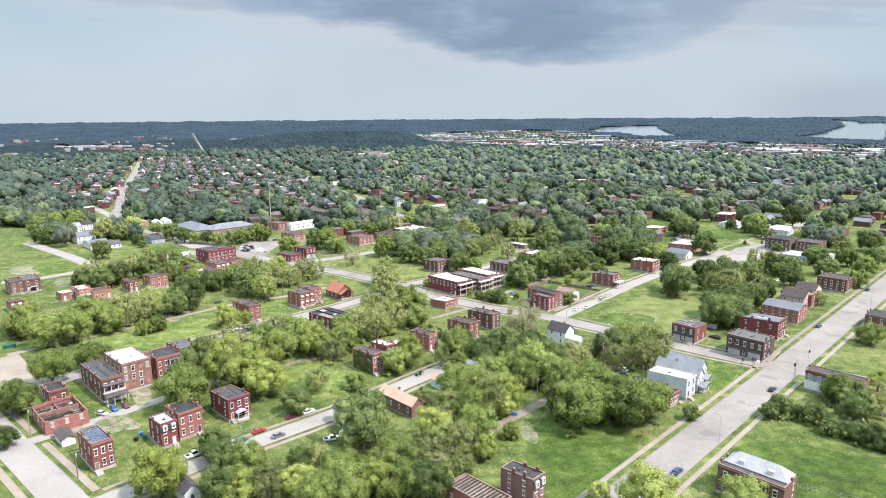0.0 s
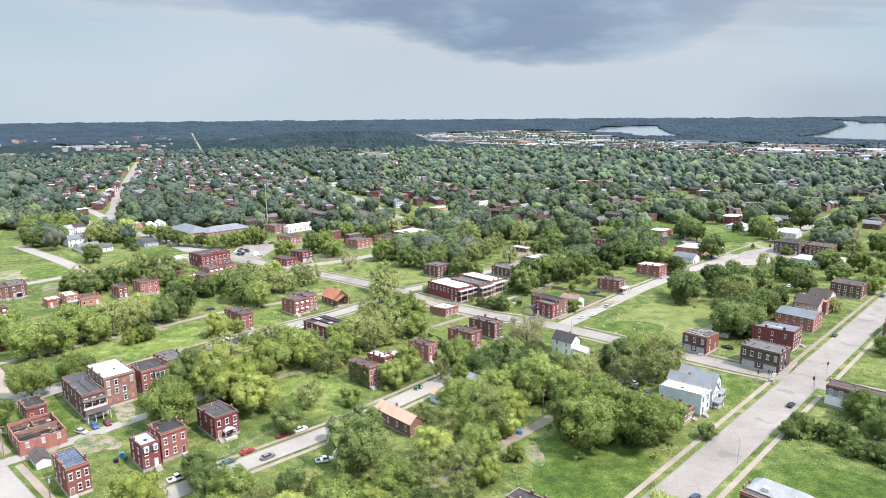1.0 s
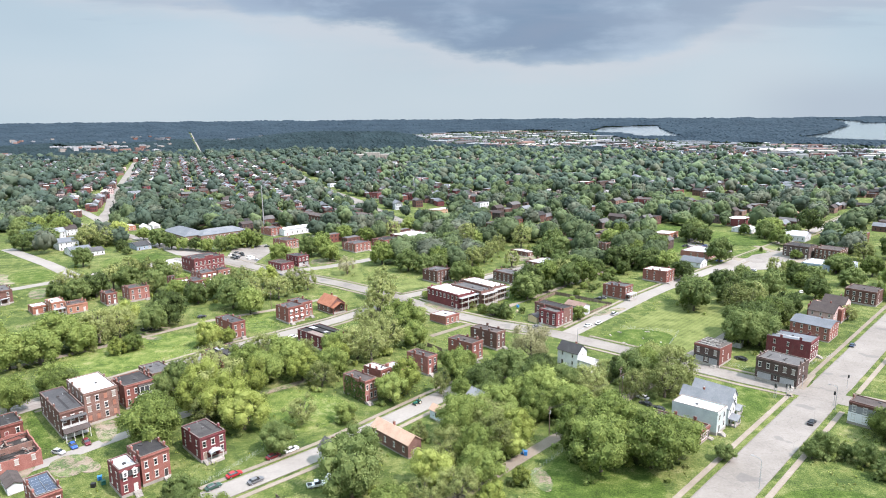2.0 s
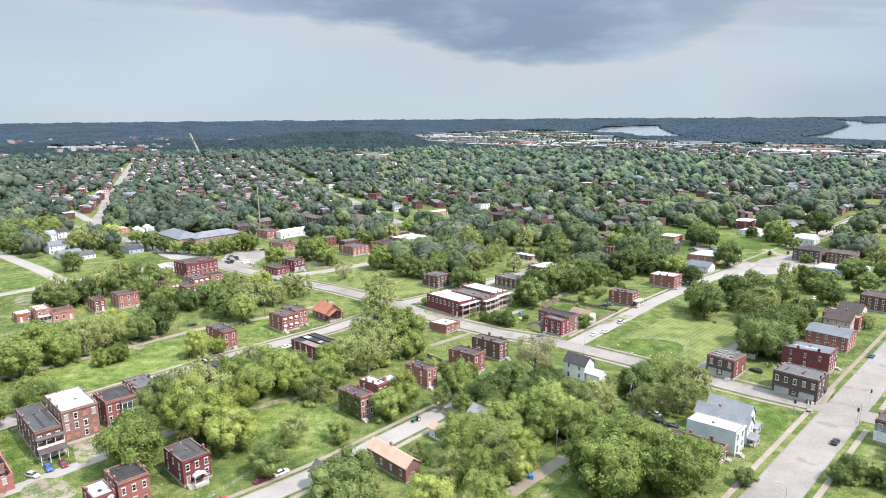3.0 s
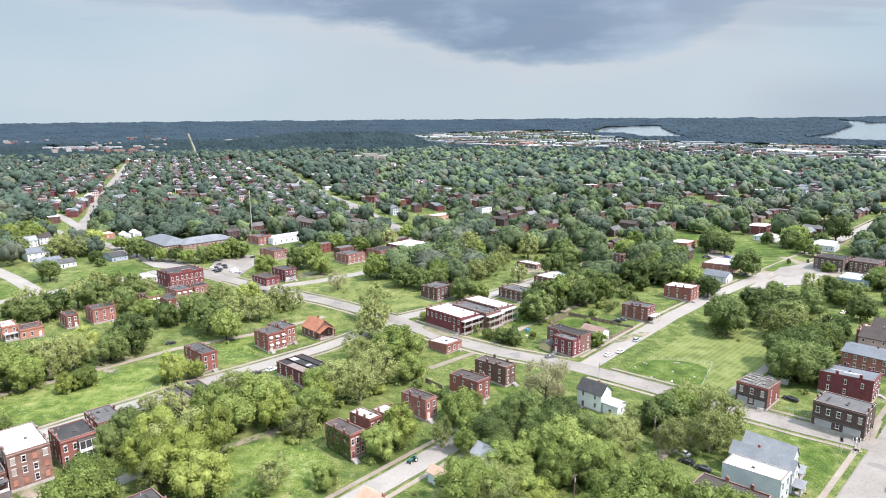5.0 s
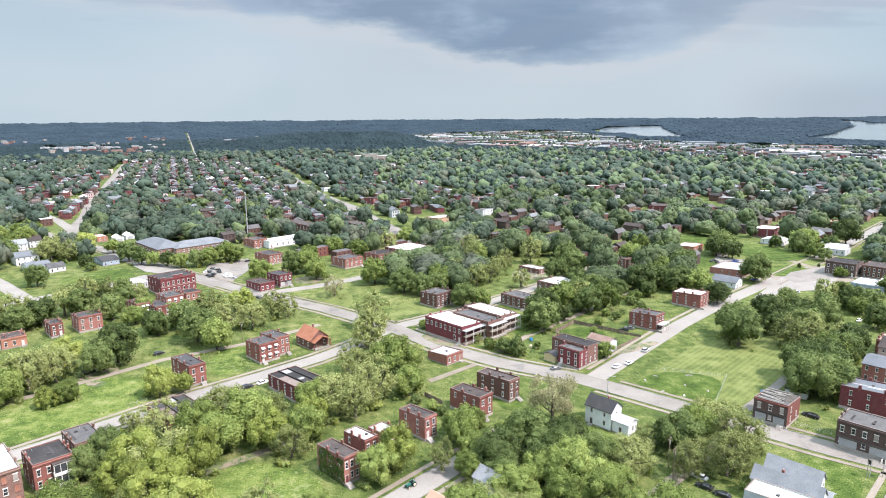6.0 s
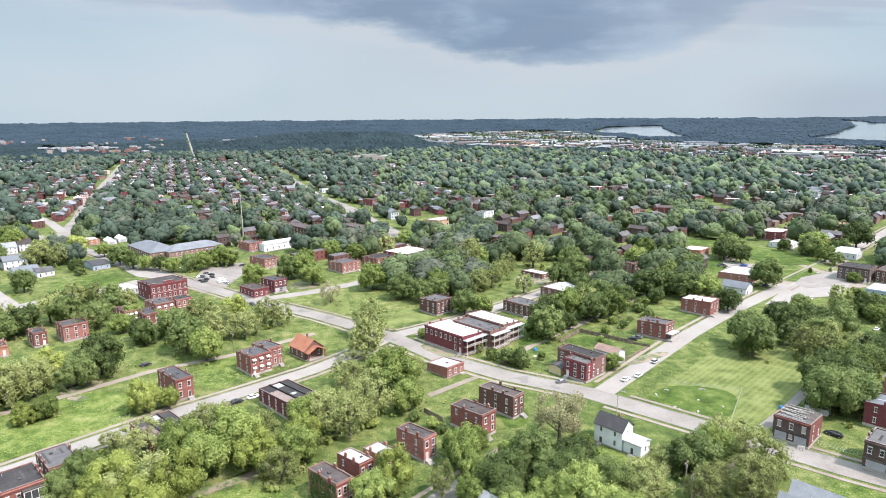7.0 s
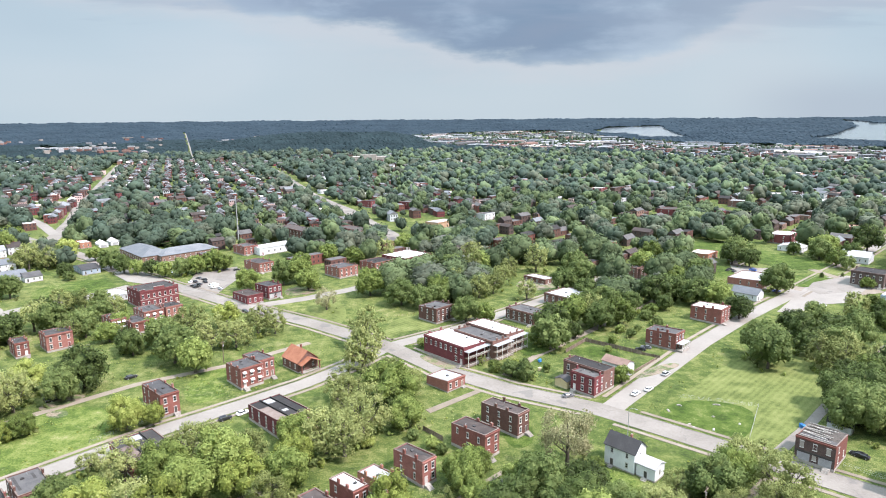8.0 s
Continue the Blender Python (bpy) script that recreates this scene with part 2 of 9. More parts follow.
M["asphalt"] = material("worn_asphalt", asphalt_shade, 0.93, 0, 0.1, 6)


def pale_shade(n, place):
    return n.mix(0.62, asphalt_shade(n, place), mottled((0.174, 0.161, 0.142), (0.226, 0.211, 0.189), (0.275, 0.259, 0.235), 0.08, 0.9, 0.1)(n, place))


M["pale"] = material("bleached_asphalt", pale_shade, 0.93, 0, 0.1, 6)


def grass_shade(lush, warm, tone=1.0, blue=1.0, tufts=0.4):
    """Grass in three scales of tone, with dry straw-coloured patches."""

    def shade(n, place):
        a = n.noise(place, 0.022, 4.0, 0.6)
        b = n.noise(place, 0.19, 5.0, 0.68)
        c = n.noise(place, 2.1, 5.0, 0.75)
        f = n.math("ADD", n.math("ADD", n.math("MULTIPLY", a, 0.22), n.math("MULTIPLY", b, 0.36)), n.math("MULTIPLY", c, 0.42))
        f = n.maprange(f, 0.375, 0.625)
        k = tone
        col = n.ramp(f, [(0.05, (0.028 * k, 0.047 * k, 0.017 * k * blue)), (0.35, (0.062 * warm * k, 0.086 * k, 0.024 * k * blue)), (0.6, (0.104 * warm * k, 0.122 * k, 0.040 * k * blue)), (0.85, (0.166 * warm * k, 0.163 * k, 0.072 * k * blue)), (1.0, (0.21, 0.205, 0.105))])
        dry = n.maprange(n.math("ADD", n.math("ADD", n.math("MULTIPLY", n.noise(place, 0.06, 3.0, 0.6), 0.5), n.math("MULTIPLY", b, 0.2)), n.math("MULTIPLY", c, 0.3)), lush, lush + 0.1, 0.0, 0.8)
        tuft = n.math("ADD", n.math("MULTIPLY", n.noise(place, 0.42, 5.0, 0.7), 0.75), n.math("MULTIPLY", n.noise(place, 0.035, 2.0, 0.5), 0.25))
        col = n.mix(n.maprange(tuft, 0.545, 0.61, 0.0, tufts), col, (0.205 * k, 0.215 * k, 0.098 * k))
        return n.mix(dry, col, (0.20, 0.18, 0.10))

    return shade


M["grass"] = material("rough_grass", grass_shade(0.565, 0.92, 0.92, 0.80, 0.3), 0.95, 0, 0.9, 1.8, 0.15)

def dirt_shade(n, place):
    """Bare earth with tufts of grass growing through, thicker in some places."""
    earth = mottled((0.12, 0.09, 0.065), (0.18, 0.142, 0.108), (0.26, 0.215, 0.17), 0.15, 1.2)(n, place)
    tufts = n.math("ADD", n.math("MULTIPLY", n.noise(place, 0.22, 3.0, 0.6), 0.6), n.math("MULTIPLY", n.noise(place, 1.6, 4.0, 0.7), 0.4))
    return n.mix(n.maprange(tufts, 0.44, 0.54, 0.0, 0.95), earth, grass_shade(0.56, 0.84, 1.0)(n, place))


M["dirt"] = material("bare_earth", dirt_shade, 0.95, 0, 0.5, 2)
M["meadow"] = material("lush_meadow", grass_shade(0.60, 0.85, 1.04, 0.66, 0.5), 0.95, 0, 0.8, 2.0, 0.15)
M["lawn"] = material("green_lawn", grass_shade(0.66, 0.76, 0.76, 0.56, 0.1), 0.95, 0, 0.8, 2.2, 0.15)


def mown_shade(n, place):
    sep = n.add("ShaderNodeSeparateXYZ", None, Vector=place)
    across = n.math("ADD", n.math("MULTIPLY", sep.outputs[0], 0.707), n.math("MULTIPLY", sep.outputs[1], -0.707))
    wob = n.noise(place, 0.07, 2.0, 0.5)
    line = n.math("SINE", n.math("ADD", n.math("MULTIPLY", across, 2.9), n.math("MULTIPLY", wob, 2.2)))
    b = n.noise(place, 0.13, 4.0, 0.65)
    c = n.noise(place, 1.8, 5.0, 0.75)
    f = n.math("ADD", n.math("ADD", n.math("MULTIPLY", b, 0.5), n.math("MULTIPLY", c, 0.4)), n.math("MULTIPLY", line, 0.026))
    return n.ramp(f, [(0.34, (0.054, 0.072, 0.020)), (0.43, (0.094, 0.116, 0.034)), (0.51, (0.130, 0.150, 0.050)), (0.64, (0.18, 0.19, 0.080))])


M["mown"] = material("mown_grass", mown_shade, 0.95, 0, 0.5, 2.0, 0.15)


def leaf_material(name, lo, mid, hi, spread=0.40, size=0.30, drift=0.75, each=0.28):
    m = bpy.data.materials.new(name)
    m.use_nodes = True
    t = m.node_tree
    n = Nodes(t)
    bsdf = t.nodes["Principled BSDF"]
    geo = n.add("ShaderNodeNewGeometry")
    stand = n.noise(geo.outputs["Position"], size, 3.0, 0.55)
    f = n.math("ADD", n.math("MULTIPLY", geo.outputs["Random Per Island"], each), n.math("MULTIPLY", rand(n), spread))
    f = n.math("ADD", f, n.math("MULTIPLY", n.math("SUBTRACT", stand, 0.3), drift))
    c = n.ramp(f, [(0.1, lo), (0.45, mid), (0.9, hi)])
    n.put(bsdf, "Base Color", c)
    bsdf.inputs["Roughness"].default_value = 0.6
    bsdf.inputs["Specular IOR Level"].default_value = 0.12
    thin = n.add("ShaderNodeBsdfTranslucent", None, Color=c)
    both = n.add("ShaderNodeMixShader", None, i0=0.36, i1=bsdf, i2=thin)
    t.links.new(both.outputs[0], t.nodes["Material Output"].inputs["Surface"])
    return m


M["leaf_g"] = leaf_material("green_leaves", (0.031, 0.045, 0.012), (0.144, 0.193, 0.049), (0.325, 0.390, 0.120))
M["leaf_d"] = leaf_material("dark_leaves", (0.023, 0.034, 0.013), (0.090, 0.128, 0.039), (0.212, 0.265, 0.092))
M["leaf_y"] = leaf_material("fresh_leaves", (0.066, 0.084, 0.019), (0.222, 0.268, 0.062), (0.410, 0.455, 0.145))
M["leaf_s"] = leaf_material("pale_leaves", (0.070, 0.085, 0.028), (0.200, 0.232, 0.080), (0.370, 0.400, 0.160))
M["leaf_b"] = leaf_material("grey_twigs", (0.17, 0.16, 0.085), (0.28, 0.268, 0.145), (0.40, 0.385, 0.22))
# canopy: distance haze put into the leaf colour, bluer towards the skyline
M["hazy_ridge"] = leaf_material("hazed_ridge_leaves", (0.012, 0.024, 0.026), (0.023, 0.042, 0.046), (0.044, 0.072, 0.072), 0.1, 0.012, 1.1, 0.0)
M["hazy_skyline"] = leaf_material("hazed_skyline_leaves", (0.020, 0.036, 0.050), (0.034, 0.056, 0.073), (0.060, 0.088, 0.103), 0.1, 0.006, 1.1, 0.0)


def grove_material(name, lo, mid, hi):
    """Dense foliage seen from afar: every clump a tone of its own, and a tone for each stand of trees."""
    m = bpy.data.materials.new(name)
    m.use_nodes = True
    t = m.node_tree
    n = Nodes(t)
    bsdf = t.nodes["Principled BSDF"]
    geo = n.add("ShaderNodeNewGeometry")
    place = geo.outputs["Position"]
    stand = n.noise(place, 0.045, 2.0, 0.5)
    fine = n.noise(place, 0.9, 3.0, 0.7)
    f = n.math("ADD", n.math("MULTIPLY", geo.outputs["Random Per Island"], 0.14), n.math("MULTIPLY", n.math("SUBTRACT", stand, 0.28), 1.15))
    f = n.math("ADD", f, n.math("MULTIPLY", n.math("SUBTRACT", fine, 0.5), 0.5))
    c = n.ramp(f, [(0.08, lo), (0.40, mid), (0.80, hi)])
    n.put(bsdf, "Base Color", c)
    bsdf.inputs["Roughness"].default_value = 0.75
    bsdf.inputs["Specular IOR Level"].default_value = 0.15
    return m


# bluish base colour, painting some distance haze into the farther trees
M["woodland"] = grove_material("hazed_woodland_foliage", (0.022, 0.035, 0.024), (0.048, 0.070, 0.045), (0.086, 0.114, 0.072))
M["grove"] = grove_material("grove_foliage", (0.024, 0.037, 0.018), (0.062, 0.088, 0.038), (0.116, 0.148, 0.064))
M["fresh_grove"] = grove_material("fresh_grove_foliage", (0.036, 0.053, 0.022), (0.090, 0.124, 0.054), (0.158, 0.196, 0.090))
M["grey_grove"] = grove_material("grey_green_foliage", (0.036, 0.046, 0.031), (0.080, 0.094, 0.064), (0.138, 0.152, 0.104))
# far stands: haze mixed into the leaf colour, the fresh tone also sun-bright
M["hazy_wood"] = grove_material("hazed_foliage", (0.032, 0.050, 0.036), (0.050, 0.076, 0.053), (0.076, 0.106, 0.072))
M["hazy_fresh"] = grove_material("fresh_hazed_foliage", (0.053, 0.078, 0.042), (0.086, 0.122, 0.062), (0.122, 0.162, 0.084))
M["hazy_dark"] = grove_material("dark_hazed_foliage", (0.025, 0.040, 0.032), (0.038, 0.058, 0.044), (0.058, 0.082, 0.061))


# ---- mesh helpers ----
def mesh_of(name, bm, mat):
    me = bpy.data.meshes.new(name)
    bm.to_mesh(me)
    bm.free()
    me.materials.append(mat)
    return me


def part(name, bm, mat, parent=None, label=""):
    """Links a bmesh (or a ready mesh) as one object under its thing."""
    me = bm if isinstance(bm, bpy.types.Mesh) else mesh_of(name, bm, mat)
    ob = new(name, me)
    ob.parent = parent
    if label:
        ob["label"] = label
    return ob


def put(ob, m):
    ob.matrix_basis = m
    return ob


def thing(name, x, y, yaw, label, category, group="", z=0.0):
    ob = new(name)
    ob.empty_display_size = 0.5
    ob.matrix_basis = pose(x, y, z, 0, 0, yaw)
    return tagged(ob, label, category, group)


def add_box(bm, x0, x1, y0, y1, z0, z1):
    v = [bm.verts.new((x, y, z)) for z in (z0, z1) for y in (y0, y1) for x in (x0, x1)]
    for q in ((0, 2, 3, 1), (4, 5, 7, 6), (0, 1, 5, 4), (2, 6, 7, 3), (0, 4, 6, 2), (1, 3, 7, 5)):
        bm.faces.new([v[i] for i in q])
    return v


def boxes(*rows):
    bm = bmesh.new()
    for r in rows:
        add_box(bm, *r)
    return bm


def prism(pts, z0, z1):
    """An upright slab over a plan polygon."""
    bm = bmesh.new()
    add_prism(bm, pts, z0, z1)
    return bm


def add_prism(bm, pts, z0, z1):
    lo = [bm.verts.new((x, y, z0)) for x, y in pts]
    hi = [bm.verts.new((x, y, z1)) for x, y in pts]
    bm.faces.new(hi)
    bm.faces.new(lo[::-1])
    k = len(pts)
    for i in range(k):
        bm.faces.new((lo[i], lo[(i + 1) % k], hi[(i + 1) % k], hi[i]))


def add_tube(bm, a, b, r0, r1, sides=6):
    a, b = Vector(a), Vector(b)
    way = (b - a).normalized()
    u = way.orthogonal().normalized()
    w = way.cross(u)
    rings = []
    for c, r in ((a, r0), (b, r1)):
        rings.append([bm.verts.new(c + r * (u * math.cos(2 * math.pi * i / sides) + w * math.sin(2 * math.pi * i / sides))) for i in range(sides)])
    for i in range(sides):
        j = (i + 1) % sides
        bm.faces.new((rings[0][i], rings[0][j], rings[1][j], rings[1][i]))
    bm.faces.new(rings[1])
    bm.faces.new(rings[0][::-1])


def array_mesh(name, verts, faces_per, mat):
    """A mesh of loose triangles or quads from an array of corners (n, k, 3)."""
    k = faces_per
    n = len(verts)
    me = bpy.data.meshes.new(name)
    me.vertices.add(n * k)
    me.vertices.foreach_set("co", np.ascontiguousarray(verts, np.float32).ravel())
    me.loops.add(n * k)
    me.loops.foreach_set("vertex_index", np.arange(n * k, dtype=np.int32))
    me.polygons.add(n)
    me.polygons.foreach_set("loop_start", np.arange(0, n * k, k, dtype=np.int32))
    me.update(calc_edges=True)
    me.materials.append(mat)
    return me


# ---- the lie of the land ----
def rise(x, y):
    r = math.hypot(x, y)
    return 68.0 * max(0.0, (r - 2600) / 2300) ** 2


def make_ground():
    rings = [0, 60, 120, 180, 240, 300, 380, 460, 560, 680, 820, 1000, 1250, 1550, 1900, 2300, 2600, 2800, 3000, 3200, 3400, 3600, 3800, 4000, 4200, 4400, 4600, 4800, 4950]
    seg = 96
    verts, faces = [(0, 0, 0)], []
    for r in rings[1:]:
        for i in range(seg):
            a = 2 * math.pi * i / seg
            verts.append((r * math.cos(a), r * math.sin(a), rise(r, 0)))
    for i in range(seg):
        faces.append((0, 1 + i, 1 + (i + 1) % seg))
    for k in range(len(rings) - 2):
        o = 1 + k * seg
        for i in range(seg):
            j = (i + 1) % seg
            faces.append((o + i, o + seg + i, o + seg + j, o + j))
    me = bpy.data.meshes.new("ground")
    me.from_pydata(verts, [], faces)
    me.materials.append(M["grass"])
    return tagged(new("ground", me), "rough green grass ground with dry patches", "ground", "", "structure")


make_ground()


def ribbon(name, pts, width, z0, z1, mat, label="", category=""):
    """A paved strip along a plan line, as a slab with real edges."""
    bm = bmesh.new()
    p = [Vector((a, b)) for a, b in pts]
    left, right = [], []
    for i, c in enumerate(p):
        d = (p[min(i + 1, len(p) - 1)] - p[max(i - 1, 0)]).normalized()
        s = Vector((-d.y, d.x)) * width / 2
        left.append(c + s)
        right.append(c - s)
    for i in range(len(p) - 1):
        q = [right[i], right[i + 1], left[i + 1], left[i]]
        hs = [rise(*v) for v in q]
        lo = [bm.verts.new((v.x, v.y, z0 + h)) for v, h in zip(q, hs)]
        hi = [bm.verts.new((v.x, v.y, z1 + h)) for v, h in zip(q, hs)]
        bm.faces.new(hi)
        for k in range(4):
            bm.faces.new((lo[k], lo[(k + 1) % 4], hi[(k + 1) % 4], hi[k]))
    ob = part(name, bm, mat)
    return tagged(ob, label, category, "", "structure")


def offset(pts, s):
    """A plan line moved to its left by s metres."""
    p = [Vector((a, b)) for a, b in pts]
    out = []
    for i, c in enumerate(p):
        d = (p[min(i + 1, len(p) - 1)] - p[max(i - 1, 0)]).normalized()
        out.append((c.x - d.y * s, c.y + d.x * s))
    return out


def softened(pts, rounds=2):
    """A plan polygon with its corners cut, so that worn and grown edges are not straight."""
    p = [Vector(q) for q in pts]
    for _ in range(rounds):
        out = []
        for i, q in enumerate(p):
            r = p[(i + 1) % len(p)]
            out += [q.lerp(r, 0.25), q.lerp(r, 0.75)]
        p = out
    return [(q.x, q.y) for q in p]


TIDY = []


def patch(name, pts, z, mat, label, category="ground"):
    if mat.name not in ("lush_meadow", "rough_grass"):
        TIDY.append(pts)
    ob = part(name, prism(softened(pts) if name in ("lawn", "bare_lot") else pts, -0.05, z), mat)
    return tagged(ob, label, category, "", "structure")


ROAD_LINES = []
# streets of the grid
MAIN_ROAD = [(-107.7, -1.7), (555.7, 658.2)]
ribbon("road", MAIN_ROAD, 11.8, -0.2, 0.05, M["asphalt"], "wide worn grey asphalt main road", "road")
AVENUE = [(190.0, 202.0), (115.3, 256.8), (51.8, 310.1), (23.7, 325.7), (-1.8, 345.3), (-24.4, 371.6), (-63.4, 403.9), (-121.6, 444.7), (-168.9, 482.6), (-267.0, 566.6), (-420.0, 690.0)]
ribbon("road", AVENUE, 9.6, -0.2, 0.06, M["asphalt"], "worn grey asphalt avenue between brick houses", "road")
STREET_EAST = [(58.0, 310.0), (114.9, 374.3), (148.0, 407.7), (191.5, 447.4), (260.0, 512.0), (420.0, 670.0)]
ribbon("road", STREET_EAST, 8.0, -0.2, 0.0462, M["pale"], "pale worn asphalt side street beside a mown lot", "road")
STREET_MID = [(-210.0, 168.0), (-93.9, 295.9), (-75.7, 312.3), (-54.8, 332.3), (-39.2, 351.4), (-24.6, 373.7), (8.0, 398.0), (40.3, 429.8), (70.7, 461.0), (130.0, 522.0)]
ribbon("road", STREET_MID, 7.6, -0.2, 0.0493, M["pale"], "pale worn asphalt side street past vacant lots", "road")
STREET_WEST = [(-150.0, 95.0), (-63.2, 181.0), (-36.4, 204.8), (-3.5, 240.7), (12.0, 257.0), (24.0, 269.0)]
ribbon("road", STREET_WEST, 7.4, -0.2, 0.0524, M["pale"], "pale grey asphalt side street with parked cars", "road")
ALLEY_EAST = [(-5.0, 171.5), (23.1, 200.2), (40.5, 217.3), (80.5, 254.6), (92.0, 266.0)]
ribbon("road", ALLEY_EAST, 4.0, -0.2, 0.0555, M["concrete"], "cracked pale concrete alley", "road")
ALLEY_WEST = [(-190.0, 262.0), (-149.9, 300.8), (-119.5, 333.0), (-89.8, 352.0), (-62.0, 378.0)]
ribbon("road", ALLEY_WEST, 3.6, -0.2, 0.0586, M["concrete"], "cracked pale concrete alley behind vacant lots", "road")
ALLEY_NORTH = [(23.2, 339.0), (38.7, 360.0), (74.9, 398.1), (99.4, 425.2), (131.6, 457.3)]
ribbon("road", ALLEY_NORTH, 3.2, -0.2, 0.0617, M["concrete"], "cracked pale concrete alley behind gardens", "road")
ALLEY_LOT = [(99.4, 278.4), (117.4, 294.5), (134.2, 311.3)]
ribbon("road", ALLEY_LOT, 3.4, -0.2, 0.0648, M["asphalt"], "narrow cracked asphalt alley beside a mown lot", "road")
ALLEY_BACK = [(157.3, 336.5), (170.2, 346.0), (194.5, 368.9)]
ribbon("road", ALLEY_BACK, 3.6, -0.2, 0.0679, M["concrete"], "pale concrete alley between trees", "road")
ALLEY_MID = [(-73.4, 240.2), (-68.6, 246.2), (-62.0, 251.1), (-54.9, 256.9), (-45.3, 266.6)]
ribbon("road", ALLEY_MID, 3.4, -0.2, 0.071, M["dirt"], "bare earth alley through overgrown lots", "road")
CORNER_STREET = [(-190.0, 230.3), (-60.0, 117.3)]
ribbon("road", CORNER_STREET, 9.5, -0.2, 0.0841, M["pale"], "pale asphalt street at the corner", "road")
LANE = [(-190.0, 205.0), (-167.9, 225.8), (-146.2, 242.6), (-120.0, 268.0)]
ribbon("road", LANE, 6.0, -0.2, 0.0772, M["pale"], "pale asphalt lane behind the houses", "road")
COURT = [(-133.0, 184.5), (-117.8, 199.8), (-100.8, 218.7), (-88.0, 232.0)]
ribbon("road", COURT, 5.0, -0.2, 0.0803, M["pale"], "pale asphalt court with parked cars", "road")
FAR_STREET = [(-500.0, 1400.0), (-656.1, 1785.8), (-792.6, 2126.3), (-1090.7, 2868.3), (-1387.8, 3596.1)]
ribbon("road", FAR_STREET, 4.6, -0.2, 0.1434, M["asphalt"], "long straight distant road through the woods", "road")
CITY_STREET = [(-305.4, 553.5), (-326.5, 615.9), (-344.6, 661.6), (-374.4, 735.6), (-433.4, 856.8), (-449.4, 897.1), (-515.3, 1052.3), (-588.6, 1223.6), (-716.7, 1521.3)]
ribbon("road", CITY_STREET, 12, -0.2, 0.1534, M["asphalt"], "long pale city street climbing between rows of houses", "road")
CITY_CROSS = [(-620.0, 915.0), (-553.0, 903.8), (-475.7, 886.8), (-442.1, 873.3)]
ribbon("road", CITY_CROSS, 11, -0.2, 0.1574, M["pale"], "pale cross street between distant houses", "road")
CITY_BEND = [(-480.0, 800.0), (-447.2, 772.8), (-392.3, 716.3), (-347.3, 661.6)]
ribbon("road", CITY_BEND, 9, -0.2, 0.1614, M["pale"], "pale side street joining the long city street", "road")
FAR_AVENUE = [(-353.0, 1405.0), (-299.3, 1270.0), (-239.4, 1111.2), (-178.5, 950.7), (-140.7, 867.1), (-105.6, 795.8), (-73.7, 712.7), (-45.1, 642.4), (-20.2, 581.6)]
ribbon("road", FAR_AVENUE, 16, -0.2, 0.1465, M["asphalt"], "wide pale distant avenue through the houses", "road")
OUTER_STREET = [(-277.2, 387.1), (-259.2, 397.9), (-237.6, 422.0), (-201.6, 459.8), (-190.3, 479.5)]
ribbon("road", OUTER_STREET, 8, -0.2, 0.0896, M["pale"], "pale asphalt street by open lots", "road")
OUTER_LANE = [(-345.0, 519.0), (-304.5, 485.1), (-279.2, 464.1), (-241.2, 429.0), (-237.0, 423.0)]
ribbon("road", OUTER_LANE, 9, -0.2, 0.1027, M["pale"], "pale asphalt street by open lots", "road")
LOT_ROAD = [(204.1, 555.6), (222.1, 526.0), (239.5, 517.1), (244.6, 488.0)]
ribbon("road", LOT_ROAD, 5.5, -0.2, 0.0958, M["concrete"], "pale concrete road between lawns", "road")
SIDE_ROAD = [(-234.6, 425.8), (-224.9, 439.9), (-203.1, 464.4), (-192.9, 480.6)]
ribbon("road", SIDE_ROAD, 8, -0.2, 0.1189, M["pale"], "pale asphalt street by a green lot", "road")
CROSS_STREET = [(-106.8, 435.5), (-98.5, 439.5), (-79.5, 450.2), (-58.5, 467.1), (-37.7, 486.4)]
ribbon("road", CROSS_STREET, 8.5, -0.2, 0.0652, M["pale"], "pale asphalt street past a dry lot", "road")
ROAD_LINES += [(CROSS_STREET, 10), (MAIN_ROAD, 21.8), (AVENUE, 17.6), (STREET_EAST, 16.0), (STREET_MID, 15.6), (STREET_WEST, 15.4), (ALLEY_EAST, 4.0), (ALLEY_WEST, 3.6), (ALLEY_NORTH, 3.2), (ALLEY_LOT, 3.4), (ALLEY_BACK, 3.6), (ALLEY_MID, 3.4), (CORNER_STREET, 15.5), (LANE, 8.0), (COURT, 7.0), (FAR_STREET, 8), (FAR_AVENUE, 20), (CITY_STREET, 14), (CITY_CROSS, 18), (CITY_BEND, 14), (OUTER_STREET, 12), (OUTER_LANE, 13), (LOT_ROAD, 7.5), (SIDE_ROAD, 10)]


